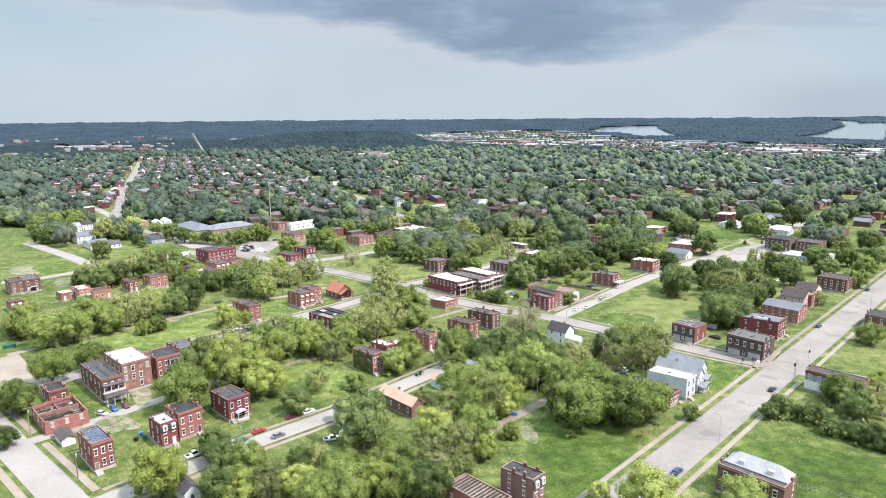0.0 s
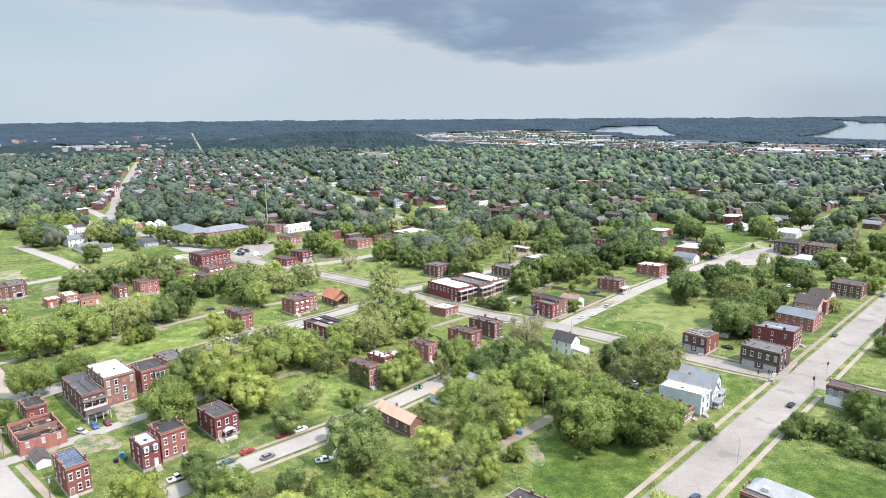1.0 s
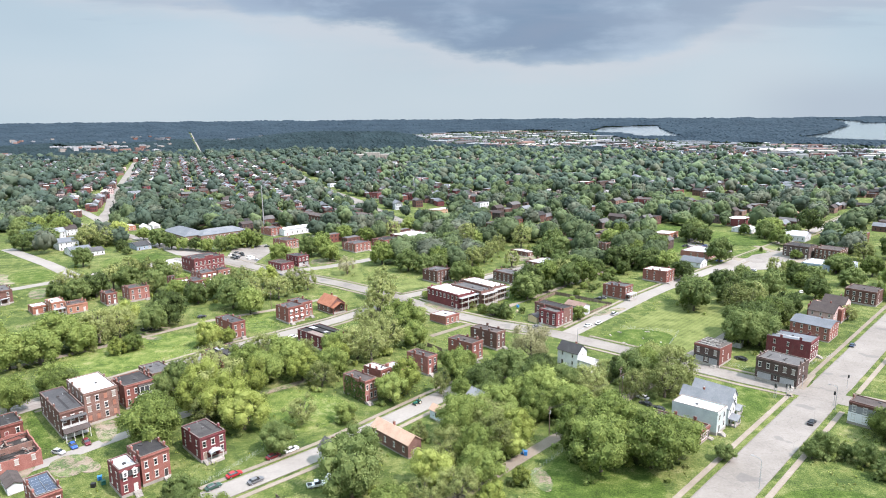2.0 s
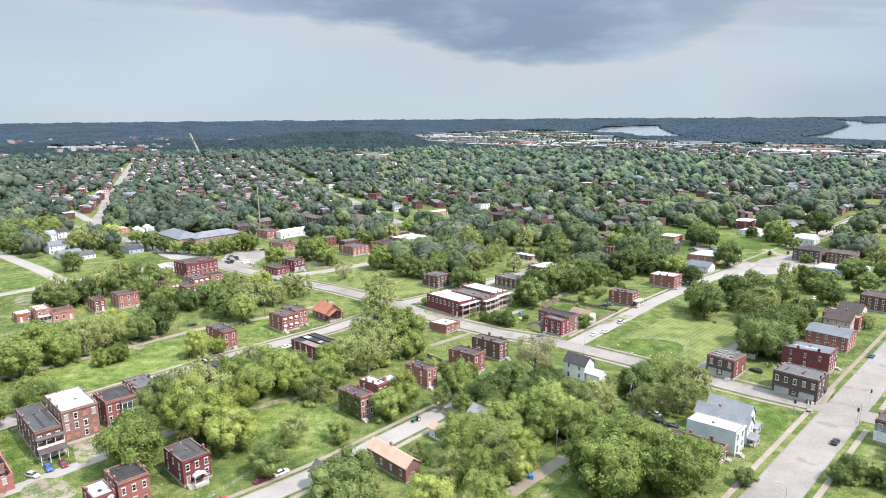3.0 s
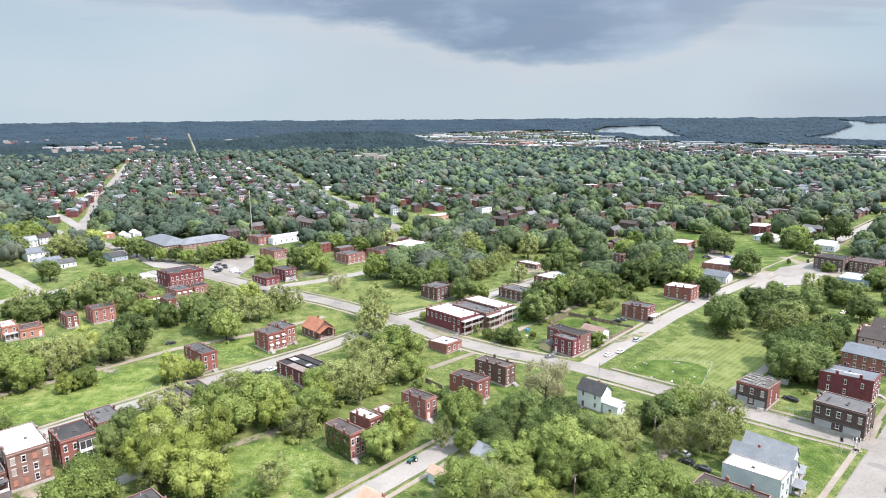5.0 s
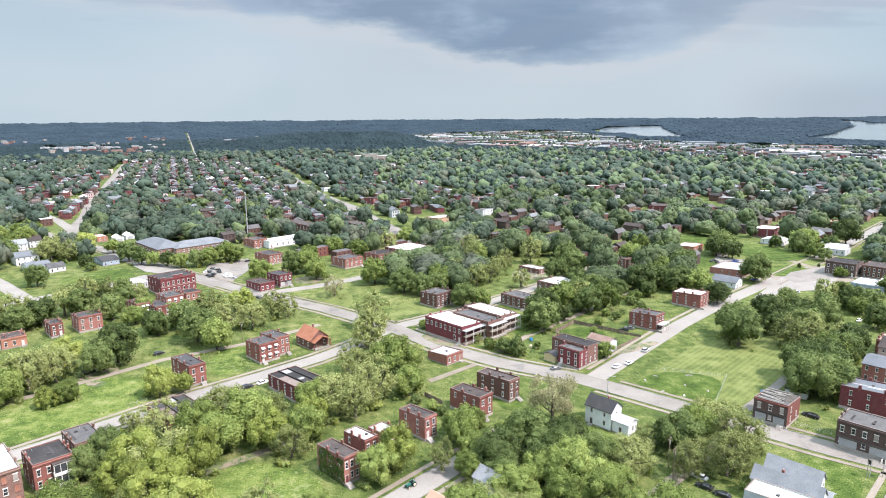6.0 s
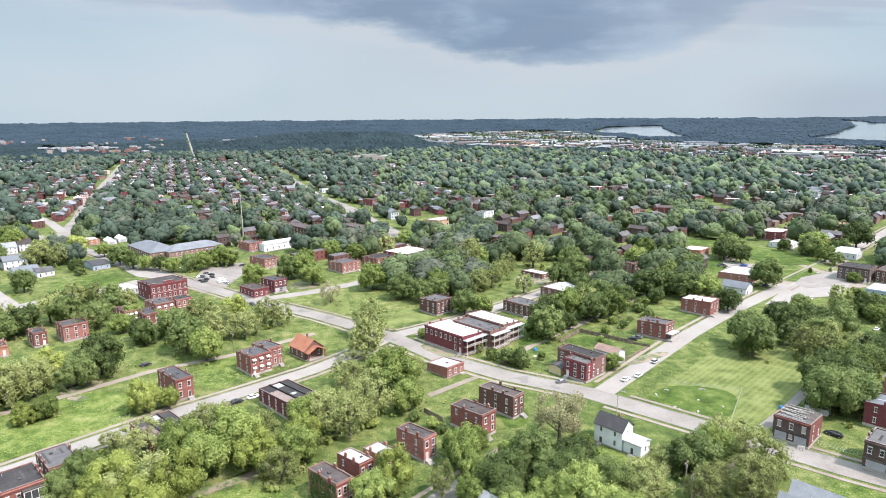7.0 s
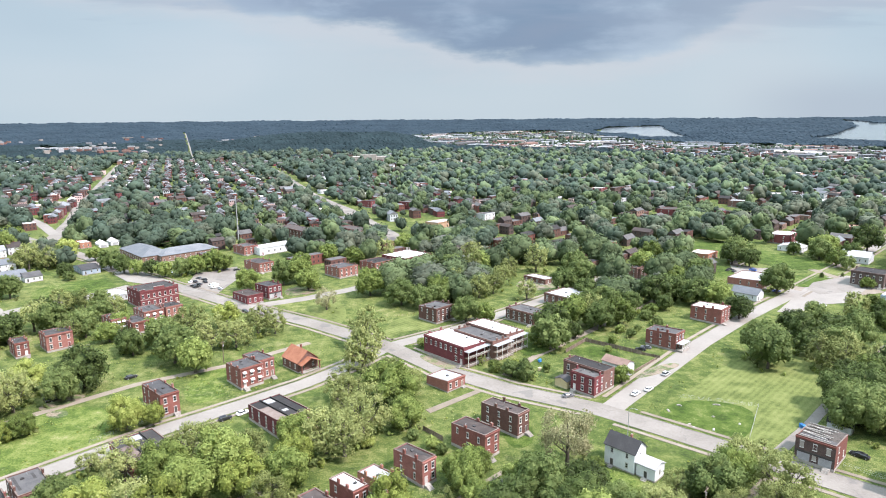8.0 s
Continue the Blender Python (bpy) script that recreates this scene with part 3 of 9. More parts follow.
def pavements(line, width, verge, cuts=(), sides=(-1, 1), walk=1.6):
    """Kerb and pavement on both sides of a street, with breaks round the crossings in cuts (x, y, radius)."""
    for s in sides:
        for name, off, wide, top, mat, label in (("kerb", width / 2 + 0.1, 0.22, 0.16, "kerb", "pale concrete kerb"), ("pavement", width / 2 + verge + walk / 2, walk, 0.14, "concrete", "pale concrete pavement along the street")):
            path = offset(line, s * off)
            run = []
            for (ax, ay), (bx, by) in zip(path, path[1:]):
                n = max(1, int(math.hypot(bx - ax, by - ay) / 2.0))
                for i in range(n):
                    p = (ax + (bx - ax) * i / n, ay + (by - ay) * i / n)
                    if any(math.hypot(p[0] - cx, p[1] - cy) < cr for cx, cy, cr in cuts):
                        if len(run) > 1:
                            ribbon(name, [run[0], run[-1]] if straight(run) else run, wide, -0.2, top, M[mat], label, name)
                        run = []
                    else:
                        run.append(p)
            if len(run) > 1:
                ribbon(name, [run[0], run[-1]] if straight(run) else run, wide, -0.2, top, M[mat], label, name)


def straight(run):
    (ax, ay), (bx, by) = run[0], run[-1]
    L = max(0.1, math.hypot(bx - ax, by - ay))
    return all(abs((x - ax) * (by - ay) - (y - ay) * (bx - ax)) / L < 0.05 for x, y in run)


pavements(MAIN_ROAD, 11.8, 2.0, ((138, 240, 12),))
pavements(AVENUE[:10], 9.6, 1.6, ((138, 240, 12), (56, 308, 10), (-24, 371, 9), (90, 265, 4)))
pavements(STREET_EAST, 8.0, 1.6, ((56, 308, 10), (191, 447, 9)), (1,))
pavements(STREET_EAST[3:], 8.0, 1.6, ((191, 447, 9),), (-1,))
pavements(STREET_MID, 7.6, 1.4, ((-24, 371, 9), (-150, 228, 7), (-169, 212, 8)))
pavements(STREET_WEST, 7.4, 1.4, ((-96, 149, 8.5),))
pavements(CORNER_STREET, 9.5, 1.5, ((-96, 149, 8.5), (-169, 212, 8), (-178, 219, 8), (-131, 188, 4)), (-1, 1), 2.1)

# ---- houses ----
HOUSE_PLANS = []


def window_mesh(w, h, kind):
    """Frame (with meeting rail, sill and lintel) and pane of one window, z up from the sill, facing -y."""
    f = 0.11
    fr = bmesh.new()
    rims = []
    for o, y in ((0, 0.02), (0, -0.06), (f, -0.06), (f, 0.02)):
        rims.append([fr.verts.new(c) for c in ((-w / 2 + o, y, o), (w / 2 - o, y, o), (w / 2 - o, y, h - o), (-w / 2 + o, y, h - o))])
    for p, q in zip(rims, rims[1:]):
        for i in range(4):
            fr.faces.new((p[i], p[(i + 1) % 4], q[(i + 1) % 4], q[i]))
    add_box(fr, -w / 2 + f, w / 2 - f, -0.05, 0.01, h * 0.48, h * 0.48 + 0.08)
    add_box(fr, -w / 2 - 0.12, w / 2 + 0.12, -0.14, 0.03, -0.16, 0)
    add_box(fr, -w / 2 - 0.12, w / 2 + 0.12, -0.075, 0.03, h, h + 0.22)
    pa = boxes((-w / 2 + f, w / 2 - f, -0.02, 0.03, f, h - f))
    if kind in ("board", "infill"):
        pa = boxes((-w / 2 + 0.02, w / 2 - 0.02, -0.07, 0.03, 0.03, h - 0.03))
    return fr, pa


WINDOW_KINDS = {}


def window(parent, x, y, z, yaw, w=0.95, h=1.75, kind="glass"):
    key = (w, h, kind)
    if key not in WINDOW_KINDS:
        fr, pa = window_mesh(w, h, kind)
        WINDOW_KINDS[key] = (mesh_of("window", fr, M["brown" if kind == "infill" else "trim"]), mesh_of("pane", pa, M[{"board": "board", "infill": "orange"}.get(kind, "glass")]))
    a, b = WINDOW_KINDS[key]
    ob = put(part("window", a, None, parent), pose(x, y, z, 0, 0, yaw))
    part("pane", b, None, ob)
    return ob


def door(parent, x, y, z, yaw, tall=2.2, mat="darktrim"):
    ob = put(part("door", boxes((-0.55, 0.55, -0.06, 0.03, 0, tall)), M["trim"], parent), pose(x, y, z, 0, 0, yaw))
    part("door_leaf", boxes((-0.44, 0.44, -0.09, -0.055, 0.03, tall - 0.12)), M[mat], ob)
    return ob


def stoop(parent, x, y, z, wide=1.8):
    """Stone steps down from a front door."""
    n = max(2, int(round(z / 0.18)))
    rows = [(-wide / 2, wide / 2, -0.9 - 0.3 * i, -0.3 * i if i else 0.0, 0, z - i * z / n) for i in range(n)]
    rows[0] = (-wide / 2, wide / 2, -1.2, 0.0, 0, z)
    rows = [rows[0]] + [(-wide / 2, wide / 2, -1.2 - 0.3 * i, -1.2 - 0.3 * (i - 1), 0, z - i * z / n) for i in range(1, n)]
    return put(part("steps", boxes(*rows), M["stone"], parent), pose(x, y, 0))


def chimney(parent, x, y, z, tall=1.5, mat="red", w=0.75, d=0.5):
    ob = put(part("chimney", boxes((-w / 2, w / 2, -d / 2, d / 2, -0.8, tall), (-w / 2 - 0.07, w / 2 + 0.07, -d / 2 - 0.07, d / 2 + 0.07, tall - 0.25, tall - 0.06)), M[mat], parent), pose(x, y, z))
    part("chimney_pot", boxes((-0.14, 0.14, -0.14, 0.14, tall, tall + 0.28)), M["stone"], ob)
    return ob


def ring(w, d, out, inn, lows, highs):
    """A closed rectangular band between an outer and an inner plan line; lows and highs give z at the front and the rear."""
    bm = bmesh.new()
    rims = []
    for o, (zf, zb) in ((out, lows[0]), (out, highs), (-inn, highs), (-inn, lows[1])):
        x, y = w / 2 + o, d / 2 + o
        rims.append([bm.verts.new(c) for c in ((-x, -y, zf), (x, -y, zf), (x, y, zb), (-x, y, zb))])
    for p, q in zip(rims, rims[1:] + rims[:1]):
        for i in range(4):
            bm.faces.new((p[i], p[(i + 1) % 4], q[(i + 1) % 4], q[i]))
    bmesh.ops.recalc_face_normals(bm, faces=bm.faces)
    return bm


def slope_walls(w, d, z0, hf, hb, th=0.3):
    """Thick brick walls whose side parapets fall to the rear."""
    return ring(w, d, 0.0, th, ((z0, z0), (z0, z0)), (hf, hb))


def slope_coping(w, d, hf, hb, th=0.3):
    return ring(w, d, 0.03, th + 0.02, ((hf, hb), (hf, hb)), (hf + 0.06, hb + 0.06))


def flat_roof(w, d, hf, hb, th=0.3):
    bm = bmesh.new()
    x, y0, y1 = w / 2 - th, -d / 2 + th, d / 2 - th
    zf, zb = hf - 0.45, hb - 0.22
    v = [bm.verts.new(c) for c in ((-x, y0, zf - 0.3), (x, y0, zf - 0.3), (x, y1, zb - 0.3), (-x, y1, zb - 0.3), (-x, y0, zf), (x, y0, zf), (x, y1, zb), (-x, y1, zb))]
    for q in ((0, 3, 2, 1), (4, 5, 6, 7), (0, 1, 5, 4), (1, 2, 6, 5), (2, 3, 7, 6), (3, 0, 4, 7)):
        bm.faces.new([v[i] for i in q])
    return bm


def roof_bits(parent, w, d, hf, hb, rng, roof):
    """Patches, a hatch and vent pipes on a flat roof."""
    slope = (hb - 0.22 - hf + 0.45) / max(1.0, d - 0.6)

    def at(y):
        return hf - 0.45 + slope * (y + d / 2 - 0.3)

    y = rng.uniform(-d * 0.2, d * 0.3)
    x = rng.uniform(-w * 0.2, w * 0.2)
    part("roof_hatch", boxes((x - 0.4, x + 0.4, y - 0.4, y + 0.4, at(y) - 0.1, at(y) + 0.35)), M["grey" if roof != "grey" else "tar"], parent)
    y2 = rng.uniform(0.1, 0.4) * d
    x2 = rng.uniform(-0.35, 0.35) * w
    bm = bmesh.new()
    add_tube(bm, (x2, y2, at(y2) - 0.1), (x2, y2, at(y2) + 0.6), 0.09, 0.09)
    part("vent_pipe", bm, M["metal"], parent)
    for s in range(2):
        ya, yb = sorted((rng.uniform(-0.42, 0.42) * d, rng.uniform(-0.42, 0.42) * d))
        ya, yb = max(ya, -d / 2 + 0.5), min(yb + 0.8, d / 2 - 0.5)
        xa = rng.uniform(-w / 2 + 0.4, w / 2 - 1.2)
        z = 0.012 + 0.004 * s
        bm = bmesh.new()
        bm.faces.new([bm.verts.new(c) for c in ((xa, ya, at(ya) + z), (xa + 0.7, ya, at(ya) + z), (xa + 0.7, yb, at(yb) + z), (xa, yb, at(yb) + z))])
        part("roof_patch", bm, M["tar" if roof in ("brownroof", "grey", "tar") else "silver"], parent)


def brick_house(x, y, yaw, w, d, h, wall="red", roof="tar", label="", cols=3, side=4, floors=2, boarded=0.0, cornice="", extra="", seed=0, trim="stone"):
    """A flat-roofed brick house: stone base, walls with parapets, roof, cornice, chimneys, windows, door and steps."""
    rng = random.Random(seed * 7 + int(abs(x) * 3 + abs(y)))
    HOUSE_PLANS.append((x, y, yaw, w, d))
    t = thing("brick_house", x, y, yaw, label, "house", "brick houses of the neighbourhood")
    base = 0.9 if floors > 1 else 0.45
    hb = h - (0.9 if d > 9 else 0.5)
    part("foundation", boxes((-w / 2 - 0.06, w / 2 + 0.06, -d / 2 - 0.06, d / 2 + 0.06, -0.3, base)), M["stone"], t)
    part("wall", slope_walls(w, d, base, h, hb), M[wall], t)
    part("coping", slope_coping(w, d, h, hb), M["coping"], t)
    part("roof", flat_roof(w, d, h, hb), M[roof], t)
    roof_bits(t, w, d, h, hb, rng, roof)
    rows = [(-w / 2 - 0.12, w / 2 + 0.12, -d / 2 - 0.32, -d / 2 - 0.004, h - 0.62, h - 0.34), (-w / 2 - 0.06, w / 2 + 0.06, -d / 2 - 0.16, -d / 2 - 0.004, h - 0.95, h - 0.62)]
    k = max(3, int(w / 0.9))
    rows += [(-w / 2 + (w * (i + 0.5) / k) - 0.1, -w / 2 + (w * (i + 0.5) / k) + 0.1, -d / 2 - 0.26, -d / 2 - 0.16, h - 0.9, h - 0.62) for i in range(k)]
    part("cornice", boxes(*rows), M[cornice or wall], t)
    fl = (h - 1.0 - base) / floors
    wh = min(1.9, fl * 0.62)
    dcol = rng.choice((0, cols - 1)) if cols > 1 else 0
    for f in range(floors):
        for c in range(cols):
            cx = -w / 2 + w * (c + 0.5) / cols
            z = base + fl * f + fl * 0.24
            kind = ("infill" if "infill" in extra and rng.random() < 0.7 else "board") if rng.random() < boarded else "glass"
            if f == 0 and c == dcol and "nodoor" not in extra:
                door(t, cx, -d / 2, base, 0, min(2.3, fl * 0.8), rng.choice(("darktrim", "wood", "trim", "maroon")))
                stoop(t, cx, -d / 2 - 0.06, base)
            else:
                if "lowblank" in extra and f == 0 and c != cols - 2:
                    continue
                window(t, cx, -d / 2, z, 0, 0.95 if w / cols < 2.6 else 1.1, round(wh, 2), kind)
        for s, turn in ((-1, -90), (1, 90)):
            if "blind" in extra:
                continue
            for c in range(side):
                if rng.random() < 0.12:
                    continue
                cy = -d / 2 + d * (c + 0.6) / (side + 0.2)
                window(t, s * w / 2, cy, base + fl * f + fl * 0.26, turn, 0.8, round(wh * 0.86, 2), "board" if rng.random() < boarded else "glass")
    for s in (-1, 1):
        for f in ((0.25, 0.62) if d > 8 else (0.5,)):
            if "nochim" in extra or rng.random() < 0.2:
                continue
            chimney(t, s * (w / 2 - 0.16), -d / 2 + d * (f + rng.uniform(-0.05, 0.05)), h + (hb - h) * f, rng.uniform(0.7, 1.3), wall if wall != "siding" else "red", 0.45, 0.9)
    if "porch2" in extra:
        porch_two(t, w, d, h)
    if "canopy" in extra:
        canopy_porch(t, w, d, base)
    if "mansard" in extra:
        mansard(t, w, d, h)
    if "solar" in extra:
        solar(t, w, d, h, hb)
    if "shopfront" in extra:
        shopfront(t, w, d)
    if "rear" in extra:
        rear_porch(t, w, d, h)
    if "gallery" in extra:
        gallery(t, w, d, h)
    if "strips" in extra:
        patched_roofs(t, w, d, h, hb)
    if "stepped" in extra:
        stepped_parapet(t, w, d, h, wall)
    if "bay" in extra:
        bay_front(t, w, d, base, fl)
    if "awnings" in extra:
        awnings(t, w, d, cols, floors, base, fl)
    if "frontporch" in extra:
        front_porch(t, w, d, base)
    if "ivy" in extra:
        ivy(t, w, d, h, rng)
    if "whitelow" in extra:
        part("whitewash", boxes((-w / 2 - 0.03, w / 2 + 0.03, -d / 2 - 0.05, -d / 2 - 0.003, 0.0, h * 0.52)), M["siding"], t, "whitewashed lower wall")
        part("render_band", boxes((-w / 2 - 0.02, w / 2 + 0.02, -d / 2 - 0.04, -d / 2 - 0.003, h * 0.52, h * 0.82)), M["palegrey"], t, "grey rendered band")
    if "darkfront" in extra:
        part("facade", boxes((-w / 2 - 0.02, w / 2 + 0.02, -d / 2 - 0.035, -d / 2 - 0.003, base, h - 0.95)), M["dark"], t, "dark brick facing on the shop front")
    if "upper" in extra:
        put(part("upper_roof", hip_roof_bm(w - 0.9, d * 0.62, h - 0.35, h + 2.3, 0.2), M["silver"], t, "pale grey hipped upper roof"), pose(0, d * 0.17, 0))
        for s in (-0.22, 0.22):
            part("dormer", boxes((s * w - 0.7, s * w + 0.7, -d * 0.1, d * 0.12, h - 0.3, h + 1.1)), M["trim"], t)
    if "hole" in extra:
        collapsed(t, w, d, h, hb, rng)
    return t


def porch_two(t, w, d, h):
    """A white two-storey front gallery with posts, rails and a lean-to roof over the lower step."""
    y = -d / 2
    for f, z in enumerate((0.9, 4.0)):
        part("porch_floor", boxes((-w / 2, w / 2, y - 2.2, y - 0.35, z - 0.18, z)), M["trim"], t)
        for i in range(4):
            px = -w / 2 + 0.1 + (w - 0.2) * i / 3
            part("porch_post", boxes((px - 0.09, px + 0.09, y - 2.15, y - 1.97, z, z + 2.75)), M["trim"], t)
        bars = [(-w / 2, w / 2, y - 2.11, y - 2.03, z + 0.85, z + 0.95), (-w / 2, w / 2, y - 2.11, y - 2.03, z + 0.12, z + 0.2)]
        bars += [(-w / 2 + 0.25 * i, -w / 2 + 0.25 * i + 0.05, y - 2.1, y - 2.04, z + 0.2, z + 0.85) for i in range(1, int(w / 0.25))]
        part("porch_rail", boxes(*bars), M["trim"], t)
    part("porch_roof", boxes((-w / 2 - 0.1, w / 2 + 0.1, y - 2.4, y - 0.35, 6.75, 6.95)), M["grey"], t)
    bm = bmesh.new()
    v = [bm.verts.new(c) for c in ((-w / 2 - 0.2, y - 4.6, 3.2), (w / 2 + 0.2, y - 4.6, 3.2), (w / 2 + 0.2, y - 2.25, 4.0), (-w / 2 - 0.2, y - 2.25, 4.0))]
    f = bm.faces.new(v)
    r = bmesh.ops.extrude_face_region(bm, geom=[f])
    bmesh.ops.translate(bm, vec=(0, 0, 0.12), verts=[g for g in r["geom"] if isinstance(g, bmesh.types.BMVert)])
    part("lean_to_roof", bm, M["brownroof"], t, "brown lean-to porch roof")
    for i in range(4):
        px = -w / 2 + 0.1 + (w - 0.2) * i / 3
        part("porch_post", boxes((px - 0.09, px + 0.09, y - 4.5, y - 4.32, 0, 3.2)), M["trim"], t)


def canopy_porch(t, w, d, base):
    """A front porch with a rounded white awning on posts."""
    y = -d / 2
    bm = bmesh.new()
    k = 8
    for i in range(k):
        a0, a1 = math.pi * i / k, math.pi * (i + 1) / k
        q = [(1.9 * math.cos(a), 2.9 + 0.7 * math.sin(a)) for a in (a0, a1)]
        for off in (0.0,):
            v = [bm.verts.new(c) for c in ((q[0][0], y - 2.6, q[0][1]), (q[0][0], y - 0.35, q[0][1]), (q[1][0], y - 0.35, q[1][1]), (q[1][0], y - 2.6, q[1][1]), (q[0][0], y - 2.6, q[0][1] + 0.08), (q[0][0], y - 0.35, q[0][1] + 0.08), (q[1][0], y - 0.35, q[1][1] + 0.08), (q[1][0], y - 2.6, q[1][1] + 0.08))]
            for f in ((0, 1, 2, 3), (7, 6, 5, 4), (0, 4, 5, 1), (2, 6, 7, 3), (0, 3, 7, 4), (1, 5, 6, 2)):
                bm.faces.new([v[j] for j in f])
    part("awning", bm, M["silver"], t, "rounded white metal awning")
    for s in (-1, 1):
        part("porch_post", boxes((s * 1.8 - 0.09, s * 1.8 + 0.09, y - 2.5, y - 2.3, 0, 2.95)), M["trim"], t)
    part("porch_floor", boxes((-2.0, 2.0, y - 2.7, y - 1.35, 0, base * 0.9)), M["stone"], t)


def mansard(t, w, d, h):
    """A slated front slope with two pale dormers, above the front wall."""
    y = -d / 2
    bm = bmesh.new()
    v = [bm.verts.new(c) for c in ((-w / 2, y - 0.34, h - 2.5), (w / 2, y - 0.34, h - 2.5), (w / 2, y - 0.06, h - 0.3), (-w / 2, y - 0.06, h - 0.3), (-w / 2, y - 0.01, h - 2.5), (w / 2, y - 0.01, h - 2.5), (w / 2, y - 0.01, h - 0.3), (-w / 2, y - 0.01, h - 0.3))]
    for q in ((0, 1, 2, 3), (0, 4, 5, 1), (3, 2, 6, 7), (0, 3, 7, 4), (1, 5, 6, 2)):
        bm.faces.new([v[i] for i in q])
    part("mansard", bm, M["grey"], t, "slate mansard slope")
    for s in (-1, 1):
        b = boxes((s * w / 4 - 0.65, s * w / 4 + 0.65, y - 0.62, y - 0.05, h - 2.4, h - 0.9))
        ob = part("dormer", b, M["trim"], t, "white painted dormer")
        window(ob, s * w / 4, y - 0.63, h - 2.25, 0, 0.8, 1.25)
        bm = bmesh.new()
        add_prism(bm, ((-0.8, 0), (0.8, 0), (0, 0.55)), -0.3, 0.3)
        put(part("gablet", bm, M["trim"], ob), pose(s * w / 4, y - 0.36, h - 0.9, 90, 0, 0))


def solar(t, w, d, h, hb):
    """Two rows of solar panels lying on the roof."""
    slope = (hb - 0.3 - h + 0.75) / (d - 0.6)
    for r in range(2):
        for i in range(6):
            y0 = -d / 2 + 1.5 + i * 1.75
            xa = -w / 2 + 0.6 + r * (w / 2 - 0.6)
            z = h - 0.45 + slope * (y0 + d / 2) + 0.16
            ob = part("solar_panel", boxes((xa, xa + w / 2 - 0.75, y0, y0 + 1.62, z, z + 0.06)), M["panel"], t)
            part("panel_rim", boxes((xa - 0.04, xa, y0, y0 + 1.62, z, z + 0.08), (xa, xa + w / 2 - 0.75, y0 - 0.05, y0, z, z + 0.08)), M["metal"], ob)


def shopfront(t, w, d):
    """A boarded pale shop window, a fascia and a corner door."""
    y = -d / 2
    part("shop_fascia", boxes((-w / 2 + 0.2, w / 2 - 0.2, y - 0.2, y - 0.01, 3.3, 3.9)), M["darktrim"], t)
    for s in (-1, 1):
        part("shop_shutter", boxes((s * w * 0.27 - w * 0.16, s * w * 0.27 + w * 0.16, y - 0.16, y - 0.005, 0.95, 3.25)), M["silver"], t, "pale roller shutter")


def rear_porch(t, w, d, h):
    """A timber back stair and landing."""
    y = d / 2
    part("rear_deck", boxes((-w / 2, w / 2, y, y + 2.2, 3.6, 3.78), (-w / 2, w / 2, y, y + 2.2, 0.5, 0.65)), M["wood"], t)
    for i in range(4):
        px = -w / 2 + 0.1 + (w - 0.2) * i / 3
        part("porch_post", boxes((px - 0.08, px + 0.08, y + 2.0, y + 2.16, 0, 6.4)), M["wood"], t)
    part("rear_roof", boxes((-w / 2, w / 2, y, y + 2.4, 6.4, 6.55)), M["silver"], t)


def gallery(t, w, d, h):
    """A two-storey timber gallery with posts and rails along one end wall."""
    x = w / 2
    for z in (0.5, 3.9):
        part("gallery_floor", boxes((x, x + 2.4, -d / 2 + 0.2, d / 2 - 0.2, z - 0.18, z)), M["wood"], t)
        bars = [(x + 2.3, x + 2.38, -d / 2 + 0.2, d / 2 - 0.2, z + 0.85, z + 0.95)]
        bars += [(x + 2.31, x + 2.37, -d / 2 + 0.3 + 0.3 * i, -d / 2 + 0.36 + 0.3 * i, z, z + 0.85) for i in range(int((d - 0.6) / 0.3))]
        part("gallery_rail", boxes(*bars), M["trim"], t)
    for i in range(4):
        y = -d / 2 + 0.3 + (d - 0.6) * i / 3
        part("gallery_post", boxes((x + 2.2, x + 2.4, y - 0.1, y + 0.1, 0, h - 1.9)), M["trim"], t)
    part("gallery_roof", boxes((x, x + 2.7, -d / 2, d / 2, h - 1.9, h - 1.7)), M["silver"], t)


def patched_roofs(t, w, d, h, hb):
    """Three roof bays: bleached felt, black felt with a pale patch, and a sunk black rear bay."""
    s = (hb - h) / d
    for i, (a, b, mat, name, lift) in enumerate(((-0.47, -0.16, "coping", "felt_bay", -0.10), (-0.13, 0.17, "tar", "felt_bay", 0.02), (0.2, 0.47, "tar", "felt_bay", -0.14))):
        bm = bmesh.new()
        y0, y1 = -d / 2 + 0.4, d / 2 - 0.4
        add_box(bm, a * w, b * w, y0, y1, h - 0.3 + lift, h - 0.2 + lift)
        for v in bm.verts:
            v.co.z += s * (v.co.y + d / 2)
        part(name, bm, M[mat], t, ("bleached brown felt bay", "black felt bay", "black sagging felt bay")[i])
    for a in (-0.145, 0.185):
        bm = bmesh.new()
        add_box(bm, a * w - 0.16, a * w + 0.16, -d / 2 + 0.3, d / 2 - 0.3, h - 0.4, h + 0.32)
        for v in bm.verts:
            v.co.z += s * (v.co.y + d / 2)
        part("party_wall", bm, M["tar"], t, "tarred party wall across the roof")
    for a, b, c, e in ((-0.10, 0.14, 0.24, 0.44), (-0.06, 0.1, -0.25, -0.16)):
        bm = bmesh.new()
        add_box(bm, a * w, b * w, c * d, e * d, h - 0.17, h - 0.1)
        for v in bm.verts:
            v.co.z += s * (v.co.y + d / 2)
        part("roof_patch", bm, M["silver"], t, "pale felt patch")


